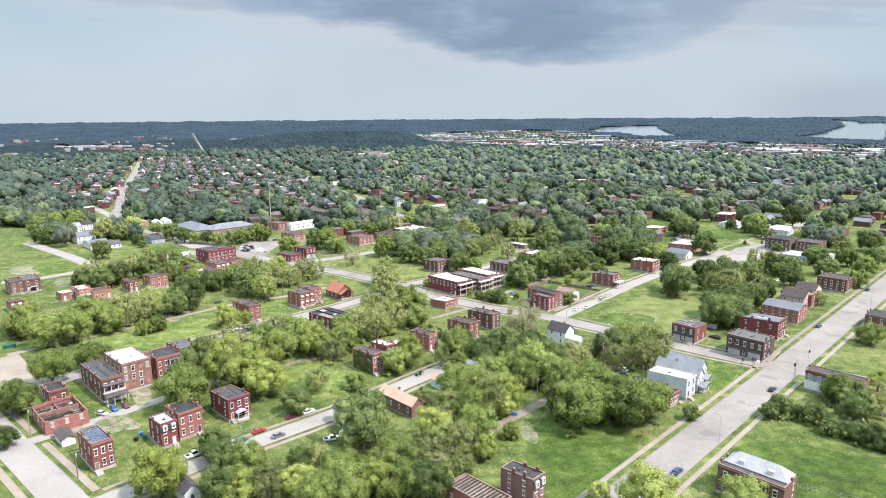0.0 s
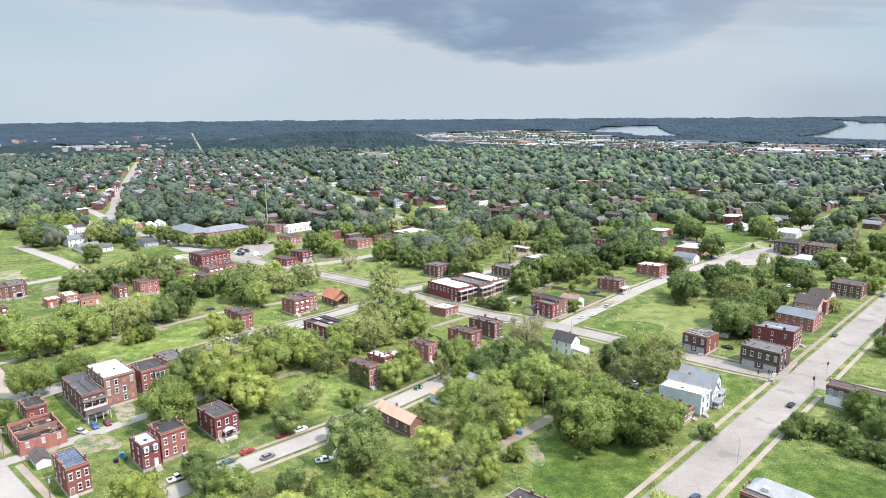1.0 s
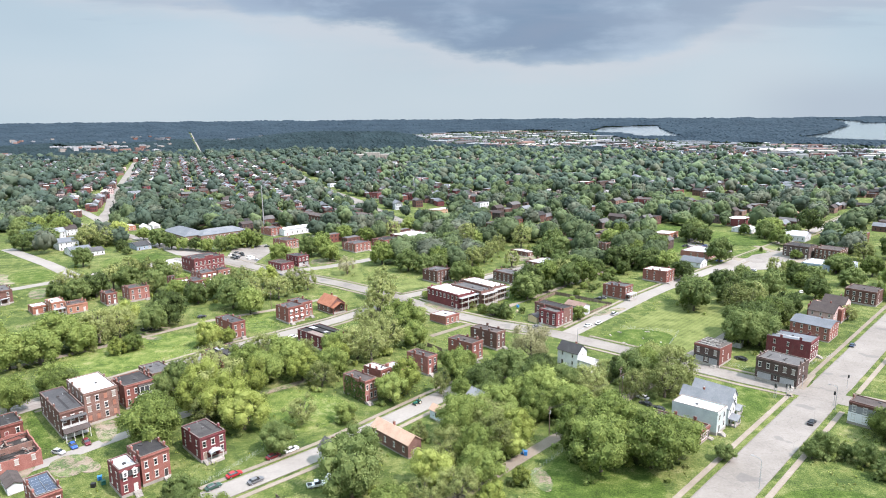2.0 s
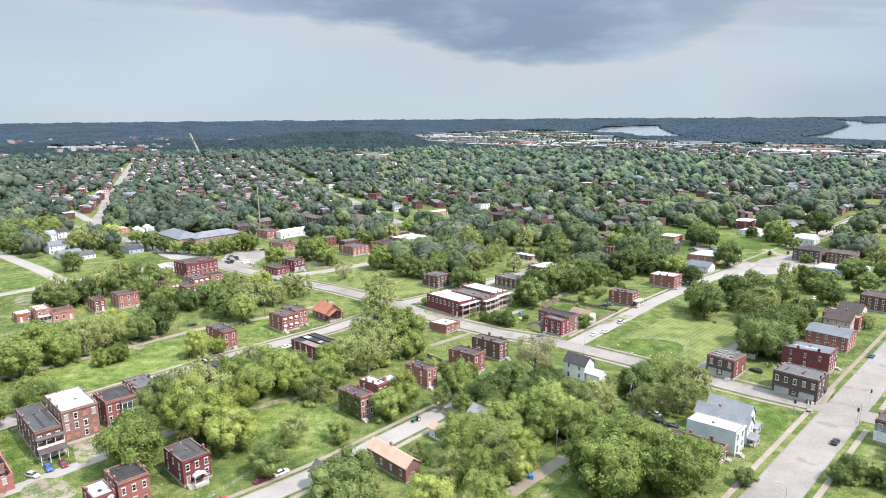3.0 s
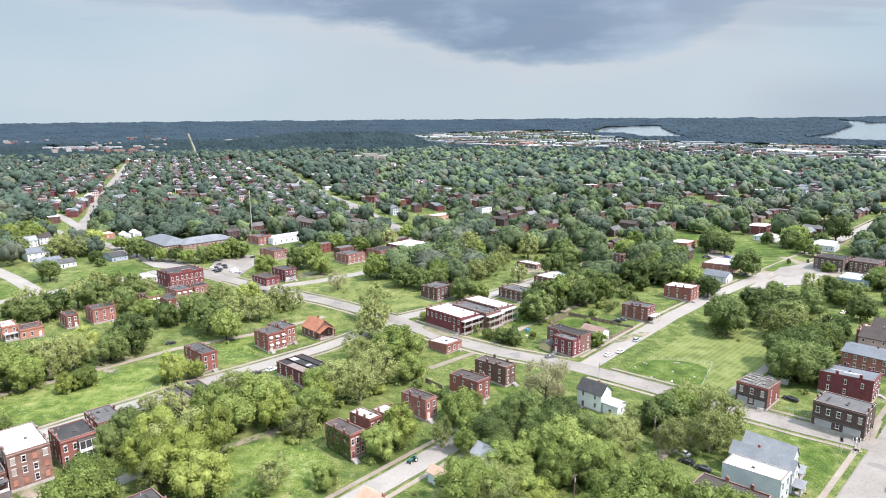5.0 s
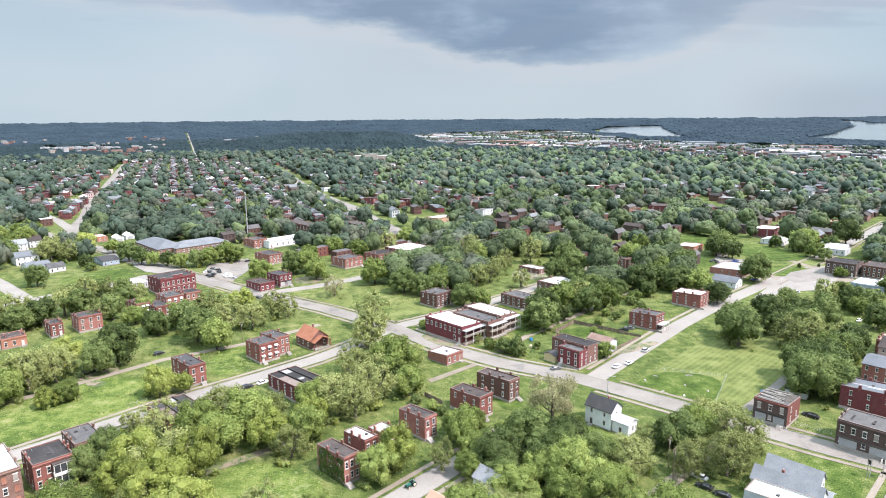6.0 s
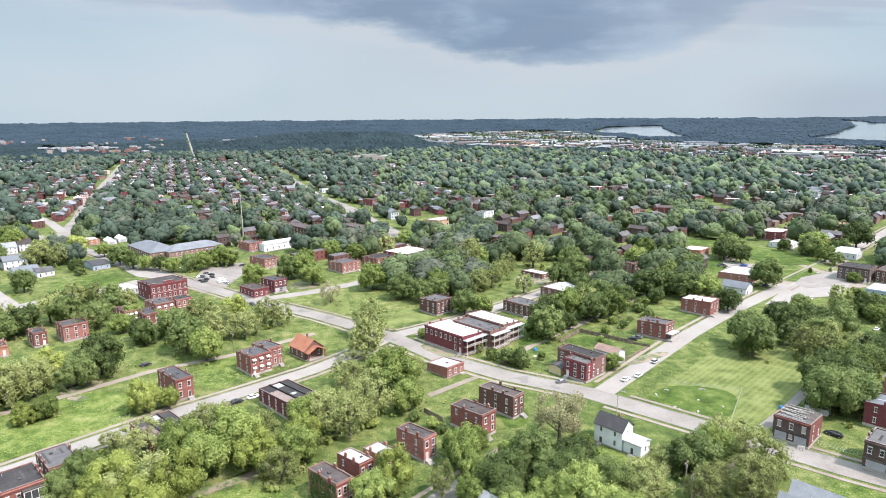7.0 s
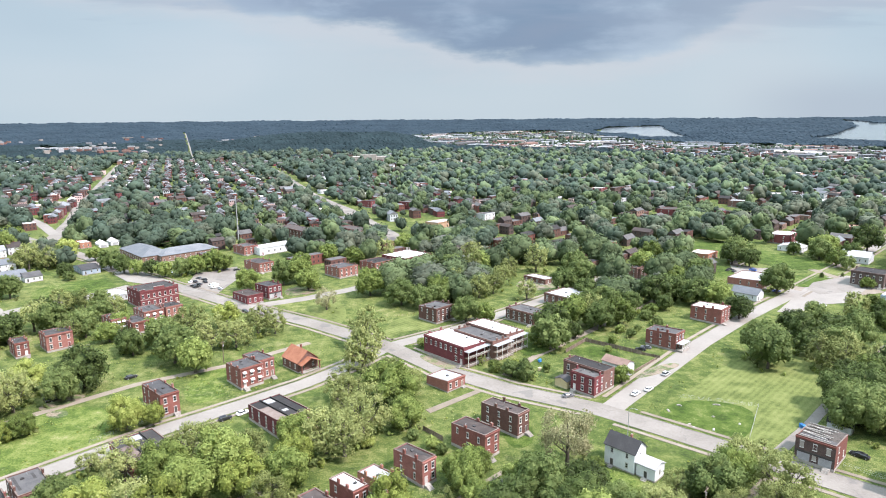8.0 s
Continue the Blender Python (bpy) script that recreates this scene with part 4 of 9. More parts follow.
def stepped_parapet(t, w, d, h, wall):
    """A stepped brick parapet over the front, with pale caps and a string course."""
    y = -d / 2
    for a, b, up in ((-0.5, -0.36, 0.7), (-0.14, 0.14, 1.3), (0.36, 0.5, 0.7)):
        part("parapet", boxes((a * w, b * w, y - 0.004, y + 0.32, h - 0.02, h + up)), M[wall], t)
        part("parapet_cap", boxes((a * w - 0.08, b * w + 0.08, y - 0.1, y + 0.4, h + up, h + up + 0.14)), M["stone"], t)
    part("string_course", boxes((-w / 2 - 0.08, w / 2 + 0.08, y - 0.1, y - 0.004, h * 0.5, h * 0.5 + 0.25)), M["stone"], t)


def bay_front(t, w, d, base, fl):
    """A white two-storey enclosed porch standing before the wall: posts, rails, storey bands and dark panes."""
    x0, x1, y0, y1 = -0.4, w / 2 - 0.4, -d / 2 - 1.5, -d / 2 - 0.02
    top = base + 2 * fl - 0.2
    part("bay_base", boxes((x0, x1, y0, y1, -0.2, base)), M["stone"], t)
    for z in (base, base + fl - 0.25, top - 0.3):
        part("bay_band", boxes((x0 - 0.06, x1 + 0.06, y0 - 0.06, y1, z, z + (0.9 if z < top - 1 else 0.3))), M["trim"], t, "white painted band")
    for i in range(4):
        cx = x0 + (x1 - x0 - 0.2) * i / 3
        part("bay_post", boxes((cx, cx + 0.2, y0, y0 + 0.2, base + 0.9, top - 0.3)), M["trim"], t)
    part("bay_glazing", boxes((x0 + 0.05, x1 - 0.05, y0 + 0.12, y1, base + 0.9, top - 0.3)), M["glass"], t)
    part("bay_roof", boxes((x0 - 0.15, x1 + 0.15, y0 - 0.15, y1, top, top + 0.12)), M["brownroof"], t)


def awnings(t, w, d, cols, floors, base, fl):
    """Small white metal awnings over the front windows."""
    for f in range(floors):
        for c in range(cols):
            x, y, z = -w / 2 + w * (c + 0.5) / cols, -d / 2 - 0.1, base + fl * f + fl * 0.86
            bm = bmesh.new()
            v = [bm.verts.new(q) for q in ((x - 0.75, y, z), (x + 0.75, y, z), (x + 0.75, y - 0.85, z - 0.55), (x - 0.75, y - 0.85, z - 0.55), (x - 0.75, y, z - 0.06), (x + 0.75, y, z - 0.06), (x + 0.75, y - 0.85, z - 0.61), (x - 0.75, y - 0.85, z - 0.61))]
            for q in ((0, 3, 2, 1), (4, 5, 6, 7), (0, 1, 5, 4), (1, 2, 6, 5), (2, 3, 7, 6), (3, 0, 4, 7)):
                bm.faces.new([v[i] for i in q])
            part("awning", bm, M["white"], t, "white metal window awning")


def front_porch(t, w, d, base):
    """A white front porch with posts, a low flat roof and a rail."""
    y = -d / 2
    part("porch_floor", boxes((-w * 0.42, w * 0.42, y - 3.0, y - 1.4, 0, base * 0.9)), M["stone"], t)
    part("porch_roof", boxes((-w * 0.45, w * 0.45, y - 3.1, y - 0.06, 3.5, 3.75)), M["silver"], t, "pale flat porch roof")
    for i in range(4):
        x = -w * 0.4 + w * 0.8 * i / 3
        part("porch_post", boxes((x - 0.1, x + 0.1, y - 2.9, y - 2.7, 0, 3.5)), M["trim"], t)
    part("porch_rail", boxes((-w * 0.4, w * 0.4, y - 2.85, y - 2.75, base + 0.75, base + 0.85), (-w * 0.4, w * 0.4, y - 2.85, y - 2.75, base + 0.1, base + 0.18)), M["trim"], t)


def ivy(t, w, d, h, rng):
    """Ivy over part of the side wall."""
    k = 420
    out = np.zeros((k, 4, 3))
    for i in range(k):
        yy, zz = rng.uniform(-d / 2, d / 2 - 1), rng.random() ** 1.4 * (h - 1.0)
        s = rng.uniform(0.2, 0.42)
        for j, (a, b) in enumerate(((-s, -s), (s, -s), (s, s), (-s, s))):
            out[i, j] = (-w / 2 - 0.05 - rng.random() * 0.22, yy + a, zz + b)
    part("ivy", array_mesh("ivy", out, 4, M["leaf_d"]), None, t, "green ivy")


def collapsed(t, w, d, h, hb, rng):
    """A fallen roof: bare pale rafters at odd angles over a dark void."""
    part("void", boxes((-w / 2 + 0.35, w / 2 - 0.35, -d / 2 + 0.35, d / 2 - 0.35, h - 0.72, h - 0.66)), M["char"], t, "charred sunken roof deck")
    for i in range(9):
        y0 = -d / 2 + 0.8 + (d - 1.6) * i / 8
        a = rng.uniform(-14, 14)
        put(part("rafter", boxes((-w / 2 + 0.4, w / 2 - 0.4 - rng.random() * w * 0.3, -0.12, 0.12, -0.1, 0.12)), M["board"], t, "bare pale rafter"), pose(0, y0, h - 0.45 + rng.uniform(-0.1, 0.2), 0, rng.uniform(-3, 3), a))


def gable_roof_bm(w, d, eave, ridge, along="y", over=0.35, thick=0.16):
    """Two roof planes with thickness; the ridge runs along y (or x)."""
    if along == "x":
        bm = gable_roof_bm(d, w, eave, ridge, "y", over, thick)
        bmesh.ops.rotate(bm, cent=(0, 0, 0), matrix=Matrix.Rotation(radians(90), 3, "Z"), verts=bm.verts)
        return bm
    bm = bmesh.new()
    drop = over * (ridge - eave) / (w / 2)
    for s in (-1, 1):
        lo = [(0, -d / 2 - over, ridge), (0, d / 2 + over, ridge), (s * (w / 2 + over), d / 2 + over, eave - drop), (s * (w / 2 + over), -d / 2 - over, eave - drop)]
        v = [bm.verts.new(c) for c in lo] + [bm.verts.new((a, b, c + thick)) for a, b, c in lo]
        for q in ((0, 1, 2, 3), (7, 6, 5, 4), (0, 4, 5, 1), (1, 5, 6, 2), (2, 6, 7, 3), (3, 7, 4, 0)):
            bm.faces.new([v[i] for i in q])
    return bm


def gable_walls(w, d, z0, eave, ridge, along="y"):
    bm = boxes((-w / 2, w / 2, -d / 2, d / 2, z0, eave))
    if along == "y":
        tri = bmesh.new()
        add_prism(bm, ((-w / 2, 0), (w / 2, 0), (0, ridge - eave)), -d / 2, d / 2)
        new_v = bm.verts[:][-6:]
        for v in new_v:
            a, b, c = v.co
            v.co = (a, c, eave + b)
        tri.free()
    else:
        add_prism(bm, ((-d / 2, 0), (d / 2, 0), (0, ridge - eave)), -w / 2, w / 2)
        for v in bm.verts[:][-6:]:
            a, b, c = v.co
            v.co = (c, a, eave + b)
    return bm


def hip_roof_bm(w, d, eave, ridge, over=0.4):
    bm = bmesh.new()
    a, b = w / 2 + over, d / 2 + over
    run = min(a, b)
    r = [(-(a - run), -(b - run), ridge), (a - run, b - run, ridge)]
    base = [bm.verts.new(c) for c in ((-a, -b, eave), (a, -b, eave), (a, b, eave), (-a, b, eave))]
    low = [bm.verts.new((v.co.x, v.co.y, eave - 0.15)) for v in base]
    p, q = bm.verts.new(r[0]), bm.verts.new((r[1][0], r[1][1], ridge + 0.001))
    if a > b:
        for f in ((base[0], base[1], q, p), (base[1], base[2], q), (base[2], base[3], p, q), (base[3], base[0], p)):
            bm.faces.new(f)
    else:
        for f in ((base[0], base[1], p), (base[1], base[2], q, p), (base[2], base[3], q), (base[3], base[0], p, q)):
            bm.faces.new(f)
    for i in range(4):
        bm.faces.new((low[i], low[(i + 1) % 4], base[(i + 1) % 4], base[i]))
    bm.faces.new(low[::-1])
    return bm


def pitched_house(x, y, yaw, w, d, eave, ridge, wall="siding", roof="grey", label="", along="y", cols=2, side=3, floors=1, kind="gable", extra="", seed=0, name="house"):
    """A house or shed under a gable or hip roof."""
    rng = random.Random(seed * 5 + int(abs(x) * 3 + abs(y)))
    HOUSE_PLANS.append((x, y, yaw, w, d))
    t = thing(name, x, y, yaw, label, "shed" if name in ("shed", "garage") else "house")
    base = 0.4 if name == "house" else 0.12
    part("foundation", boxes((-w / 2 - 0.05, w / 2 + 0.05, -d / 2 - 0.05, d / 2 + 0.05, -0.3, base)), M["stone"], t)
    if kind == "gable":
        part("wall", gable_walls(w, d, base, eave, ridge, along), M[wall], t)
        part("roof", gable_roof_bm(w, d, eave + 0.03, ridge + 0.03, along), M[roof], t)
    else:
        part("wall", boxes((-w / 2, w / 2, -d / 2, d / 2, base, eave - 0.16)), M[wall], t)
        part("roof", hip_roof_bm(w, d, eave, ridge), M[roof], t)
    fl = (eave - base) / floors
    wh = min(1.5, fl * 0.5)
    for f in range(floors):
        for c in range(cols):
            cx = -w / 2 + w * (c + 0.5) / cols
            if name == "garage" and f == 0 and c == 0:
                part("garage_door", boxes((-w * 0.3, w * 0.3, -d / 2 - 0.05, -d / 2 - 0.002, 0.12, min(2.3, eave - 0.4))), M["silver"], t)
                continue
            if f == 0 and c == 0 and name == "house":
                door(t, cx, -d / 2, base, 0, 2.1)
                stoop(t, cx, -d / 2 - 0.05, base, 1.5)
            elif name == "house":
                window(t, cx, -d / 2, base + fl * f + fl * 0.3, 0, 0.9, round(wh, 2))
        for s, turn in ((-1, -90), (1, 90)):
            for c in range(side if name == "house" else 1):
                window(t, s * w / 2, -d / 2 + d * (c + 0.5) / max(1, side), base + fl * f + fl * 0.3, turn, 0.8, round(wh, 2))
    if name == "house" and "nochim" not in extra:
        chimney(t, w * 0.15, d * 0.1, ridge - 0.4, 1.1, "red", 0.6, 0.6)
    if "porch" in extra:
        part("porch_floor", boxes((-w / 2 + 0.3, w / 2 - 0.3, -d / 2 - 2.3, -d / 2 - 1.3, 0, 0.4)), M["stone"], t)
        for s in (-1, 1):
            part("porch_post", boxes((s * (w / 2 - 0.6) - 0.2, s * (w / 2 - 0.6) + 0.2, -d / 2 - 2.3, -d / 2 - 1.9, 0.0, (eave if floors == 1 else 3.2) - 0.6)), M["red" if wall in ("brown", "red") else "trim"], t)
        pe = eave if floors == 1 else 3.2
        ob = part("porch_roof", gable_roof_bm(w * 0.9, 2.6, pe - 0.5, pe + (1.6 if floors == 1 else 0.6)), M[roof], t)
        put(ob, pose(0, -d / 2 - 1.4, 0))
    return t


def roofless_house(x, y, yaw, w, d, h, label):
    """Burnt-out brick shell, open to the sky."""
    rng = random.Random(5)
    HOUSE_PLANS.append((x, y, yaw, w, d))
    t = thing("burnt_house", x, y, yaw, label, "house")
    bm = bmesh.new()
    edge = []
    for (ax, ay), (bx, by) in (((-1, -1), (1, -1)), ((1, -1), (1, 1)), ((1, 1), (-1, 1)), ((-1, 1), (-1, -1))):
        for i in range(12):
            edge.append((ax + (bx - ax) * i / 12, ay + (by - ay) * i / 12, h - (rng.random() * 0.7 if i else 0.0)))
    rims = []
    for inn, top in ((0, False), (0, True), (0.35, True), (0.35, False)):
        rims.append([bm.verts.new((x * (w / 2 - inn), y * (d / 2 - inn), z if top else 0.0)) for x, y, z in edge])
    k = len(edge)
    for p, q in zip(rims, rims[1:]):
        for i in range(k):
            bm.faces.new((p[i], p[(i + 1) % k], q[(i + 1) % k], q[i]))
    part("wall", bm, M["red"], t)
    part("floor_deck", boxes((-w / 2 + 0.35, w / 2 - 0.35, -d / 2 + 0.35, d / 2 - 0.35, 0, h - 2.3)), M["char"], t, "charred rubble floor")
    part("cross_wall", boxes((-w / 2 + 0.35, w / 2 - 0.35, -0.2, 0.15, h - 2.3, h - 0.4), (-0.2, 0.15, 0.15, d / 2 - 0.35, h - 2.3, h - 0.9)), M["worn"], t)
    for i in range(14):
        a = rng.uniform(0, 180)
        put(part("fallen_beam", boxes((-1.6, 1.6, -0.1, 0.1, 0, 0.18)), M["board" if i % 3 else "char"], t), pose(rng.uniform(-w / 2 + 2, w / 2 - 2), rng.uniform(-d / 2 + 2, d / 2 - 2), h - 2.2 + rng.random() * 0.5, rng.uniform(-12, 12), rng.uniform(-14, 14), a))
    for i in range(26):
        size = rng.uniform(0.5, 1.3)
        bm = bmesh.new()
        bmesh.ops.create_icosphere(bm, subdivisions=1, radius=size)
        for v in bm.verts:
            v.co = v.co * rng.uniform(0.6, 1.3)
            v.co.z *= 0.45
        put(part("rubble_heap", bm, M[rng.choice(("char", "worn", "char", "board", "brown"))], t), pose(rng.uniform(-w / 2 + 1.4, w / 2 - 1.4), rng.uniform(-d / 2 + 1.4, d / 2 - 1.4), h - 2.25, 0, 0, rng.uniform(0, 360)))
    for i in range(13):
        yy = -d / 2 + 0.9 + (d - 1.8) * i / 12 + rng.uniform(-0.25, 0.25)
        side = rng.choice((-1, 1))
        reach = rng.choice((0.3, 0.5, 0.75, 1.9))
        x0, x1 = sorted((side * (w / 2 - 0.2), side * (w / 2 - 0.2) - side * (w - 0.4) * reach / 2))
        put(part("burnt_joist", boxes((x0, x1, -0.07, 0.07, 0, 0.22)), M["char" if i % 3 else "wood"], t), pose(0, yy, h - 0.75, 0, side * rng.uniform(0, 5), 0))
    for c in range(3):
        window(t, -w / 2 + w * (c + 0.5) / 3, -d / 2, h - 2.6, 0, 1.0, 1.5, "board")
        window(t, -w / 2, -d / 2 + d * (c + 0.5) / 3, h - 2.6, -90, 1.0, 1.5, "glass")
    return t


def ribbed_hall(x, y, yaw, w, d, h, label):
    """A low brick building whose flat roof has lost its covering over closely set joists."""
    HOUSE_PLANS.append((x, y, yaw, w, d))
    t = thing("brick_hall", x, y, yaw, label, "building")
    part("wall", slope_walls(w, d, 0.0, h, h - 0.3), M["red"], t)
    part("roof_deck", boxes((-w / 2 + 0.3, w / 2 - 0.3, -d / 2 + 0.3, d / 2 - 0.3, h - 0.9, h - 0.6)), M["char"], t)
    part("coping", slope_coping(w, d, h, h - 0.3), M["coping"], t)
    k = int(d / 1.1)
    for i in range(k):
        yy = -d / 2 + 0.7 + (d - 1.4) * i / (k - 1)
        part("joist", boxes((-w / 2 + 0.3, w / 2 - 0.3, yy - 0.14, yy + 0.14, h - 0.6, h - 0.38)), M["wood"], t)
    for s, turn in ((-1, -90), (1, 90)):
        for c in range(4):
            window(t, s * w / 2, -d / 2 + d * (c + 0.5) / 4, 1.4, turn, 1.0, 1.4, "board")
    return t


# ---- trees ----
def blob(level):
    """Corners and triangles of a small round form."""
    bm = bmesh.new()
    bmesh.ops.create_icosphere(bm, subdivisions=level, radius=1.0)
    v = np.array([tuple(q.co) for q in bm.verts])
    f = np.array([[q.index for q in p.verts] for p in bm.faces])
    bm.free()
    return v, f


BLOB = blob(1)


def crown_points(rng, species, count, fine=1.0):
    """Corners of leaf triangles round the lobes of a crown of radius 5 m, centred 4.7 m up, thick lobes with a dense heart."""
    lobes = []
    flat = {"g": 0.95, "d": 1.0, "y": 1.0, "s": 1.2, "b": 1.1, "c": 1.5}[species]
    k = {"g": 30, "d": 28, "y": 32, "s": 30, "b": 18, "c": 18}[species]
    seed = Vector((rng.uniform(0, 60), rng.uniform(0, 60), 0))
    for i in range(k):
        e = -0.75 + 1.72 * (i + rng.random()) / k
        a = i * 2.4 + rng.uniform(-0.5, 0.5)
        n = Vector((math.cos(a) * math.sqrt(max(0.04, 1 - e * e)), math.sin(a) * math.sqrt(max(0.04, 1 - e * e)), e))
        far = rng.uniform(0.62, 0.92) * (1.0 + 0.42 * noise.noise(n * 1.3 + seed))
        p = Vector((4.3 * n.x * far, 4.3 * n.y * far, 4.7 + 3.5 * flat * n.z * far))
        shrink = 1.0 if species != "c" else max(0.15, 1.2 - p.z / 10)
        lobes.append((p.x * shrink, p.y * shrink, p.z, rng.uniform(0.85, 1.75) * (0.85 if species in "sb" else 1.0)))
    lobes.append((0, 0, 5.0, 2.9 if species in "gdc" else 1.6))
    lobes.append((0, 0, 3.4, 2.6 if species in "gdc" else 1.4))
    loose = species in "sb"
    size = {"g": 0.205, "d": 0.205, "y": 0.185, "s": 0.165, "b": 0.135, "c": 0.23}[species] * fine
    weights = [q[3] ** 2 * (0.35 if i >= k else 1.0) for i, q in enumerate(lobes)]
    picks = rng.choices(range(len(lobes)), weights, k=count)
    out = []
    mid = Vector((0, 0, 4.2))
    for pick in picks:
        lx, ly, lz, lr = lobes[pick]
        n = Vector((rng.gauss(0, 1), rng.gauss(0, 1), rng.gauss(0.3, 1))).normalized()
        way = Vector((lx, ly, lz)) - mid
        if pick < k and n.dot(way.normalized()) < -0.35:
            n = -n
        c = Vector((lx, ly, lz)) + n * lr * (rng.uniform(0.45, 1.25) if loose else rng.uniform(0.80, 1.12) + 0.25 * max(0.0, rng.gauss(0, 0.5)))
        jit = 0.7 if loose else 0.42
        n = (n + Vector((rng.gauss(0, jit), rng.gauss(0, jit), rng.gauss(0.2, jit)))).normalized()
        u = n.orthogonal().normalized()
        u.rotate(Matrix.Rotation(rng.uniform(0, 6.28), 3, n))
        w = n.cross(u)
        q = size * rng.uniform(0.6, 1.45)
        out.append((tuple(c - u * q), tuple(c + u * q * 0.5 + w * q * 0.9), tuple(c + u * q * 0.6 - w * q * 0.85)))
    if species != "b":
        v, f = BLOB
        for lx, ly, lz, lr in lobes:
            ball = v * ((0.5 if loose else 0.80) * lr) * (1 + 0.2 * np.array([rng.uniform(-1, 1) for _ in v])[:, None]) + (lx, ly, lz)
            out += [tuple(map(tuple, ball[t])) for t in f]
    return np.array(out), lobes


LEAF_COUNT = {"g": 4300, "d": 4200, "y": 4300, "s": 3900, "b": 6400, "c": 2200}
LEAF_MAT = {"g": "leaf_g", "d": "leaf_d", "y": "leaf_y", "s": "leaf_s", "b": "leaf_b", "c": "leaf_d"}
TREE_LABEL = {
    "g": "broad green leafy tree with a rounded crown",
    "d": "dark green leafy tree with a dense crown",
    "y": "fresh yellow-green tree in spring leaf",
    "s": "open pale green tree with visible limbs",
    "b": "nearly bare grey-brown tree with fine twigs",
    "c": "dark conical evergreen tree beside the houses",
}


LEAF_GRADES = ((250, 1.45, 0.75), (330, 0.92, 1.0), (9999, 0.42, 1.40))


def tree_proto(species, n, grade):
    rng = random.Random(ord(species) * 31 + n + 7 * grade)
    t = thing("tree", 0, 0, 0, TREE_LABEL[species], "tree", "trees among the lots")
    leaves, lobes = crown_points(rng, species, int(LEAF_COUNT[species] * LEAF_GRADES[grade][1]), LEAF_GRADES[grade][2])
    bm = bmesh.new()
    add_tube(bm, (0, 0, -0.3), (0.1, 0, 2.2), 0.36, 0.27, 7)
    add_tube(bm, (0.1, 0, 2.2), (rng.uniform(-0.5, 0.5), rng.uniform(-0.5, 0.5), 6.4), 0.27, 0.13, 6)
    for lx, ly, lz, lr in lobes[:-2:3]:
        z0 = rng.uniform(1.2, 3.6)
        mid = Vector((lx * 0.45, ly * 0.45, (z0 + lz) / 2 - 0.2))
        add_tube(bm, (0.05, 0, z0), mid, 0.14, 0.09, 5)
        add_tube(bm, mid, (lx, ly, lz), 0.09, 0.03, 4)
        if species in "sb":
            for _ in range(4):
                e = Vector((lx, ly, lz)) + Vector((rng.gauss(0, 1), rng.gauss(0, 1), rng.gauss(0.5, 1))) * lr * 0.7
                add_tube(bm, mid.lerp(Vector((lx, ly, lz)), rng.random()), e, 0.045, 0.015, 3)
    part("trunk", bm, M["bark"], t)
    part("crown", array_mesh("crown", leaves, 3, M[LEAF_MAT[species]]), None, t)
    return t


TREE_ROWS = collections.defaultdict(list)


def tree(species, x, y, r, tall=1.0):
    """Notes a tree with a crown of radius r metres."""
    grade = next(i for i, g in enumerate(LEAF_GRADES) if y < g[0])
    TREE_ROWS[species, grade].append((x, y, r, tall))


def plant_all():
    rng = random.Random(11)
    for (species, grade), rows in TREE_ROWS.items():
        protos = [tree_proto(species, n, grade) for n in range(min(4, len(rows)))]
        for i, (x, y, r, tall) in enumerate(rows):
            s = r / 4.6
            m = pose(x, y, 0, 0, 0, rng.uniform(0, 360)) @ Matrix.Diagonal((s * rng.uniform(0.9, 1.1), s * rng.uniform(0.9, 1.1), s * tall * rng.uniform(0.92, 1.1), 1))
            if i < len(protos):
                later = protos[i]
                later["home"] = 1
                protos[i] = later
                HOMES.append((later, m))
            else:
                copy_thing(protos[i % len(protos)], m)
    for ob, m in HOMES:
        ob.matrix_basis = m
        del ob["home"]


HOMES = []


# ---- cars ----
CAR_PAINT = {}


def car_paint(c):
    if c not in CAR_PAINT:
        rgb = {"white": (0.75, 0.75, 0.74), "silver": (0.42, 0.43, 0.44), "grey": (0.12, 0.125, 0.13), "black": (0.018, 0.018, 0.02), "red": (0.30, 0.02, 0.025), "maroon": (0.12, 0.015, 0.02), "blue": (0.03, 0.09, 0.35), "navy": (0.03, 0.05, 0.09), "green": (0.03, 0.07, 0.05)}[c]
        CAR_PAINT[c] = material(c + "_car_paint", rgb, 0.3, 0.1, 0, 1, 0.5)
    return CAR_PAINT[c]


CAR_MODELS = {}


def loft(sections, mat, name):
    """A hull through cross sections given as (x, half width low, half width high, z low, z high)."""
    bm = bmesh.new()
    rings = []
    for x, wl, wh, zl, zh in sections:
        zm = zl + (zh - zl) * 0.55
        rings.append([bm.verts.new(c) for c in ((x, -wl, zl), (x, wl, zl), (x, wl, zm), (x, wh, zh), (x, -wh, zh), (x, -wl, zm))])
    for a, b in zip(rings, rings[1:]):
        for i in range(6):
            j = (i + 1) % 6
            bm.faces.new((a[i], a[j], b[j], b[i]))
    bm.faces.new(rings[0][::-1])
    bm.faces.new(rings[-1])
    return mesh_of(name, bm, mat)


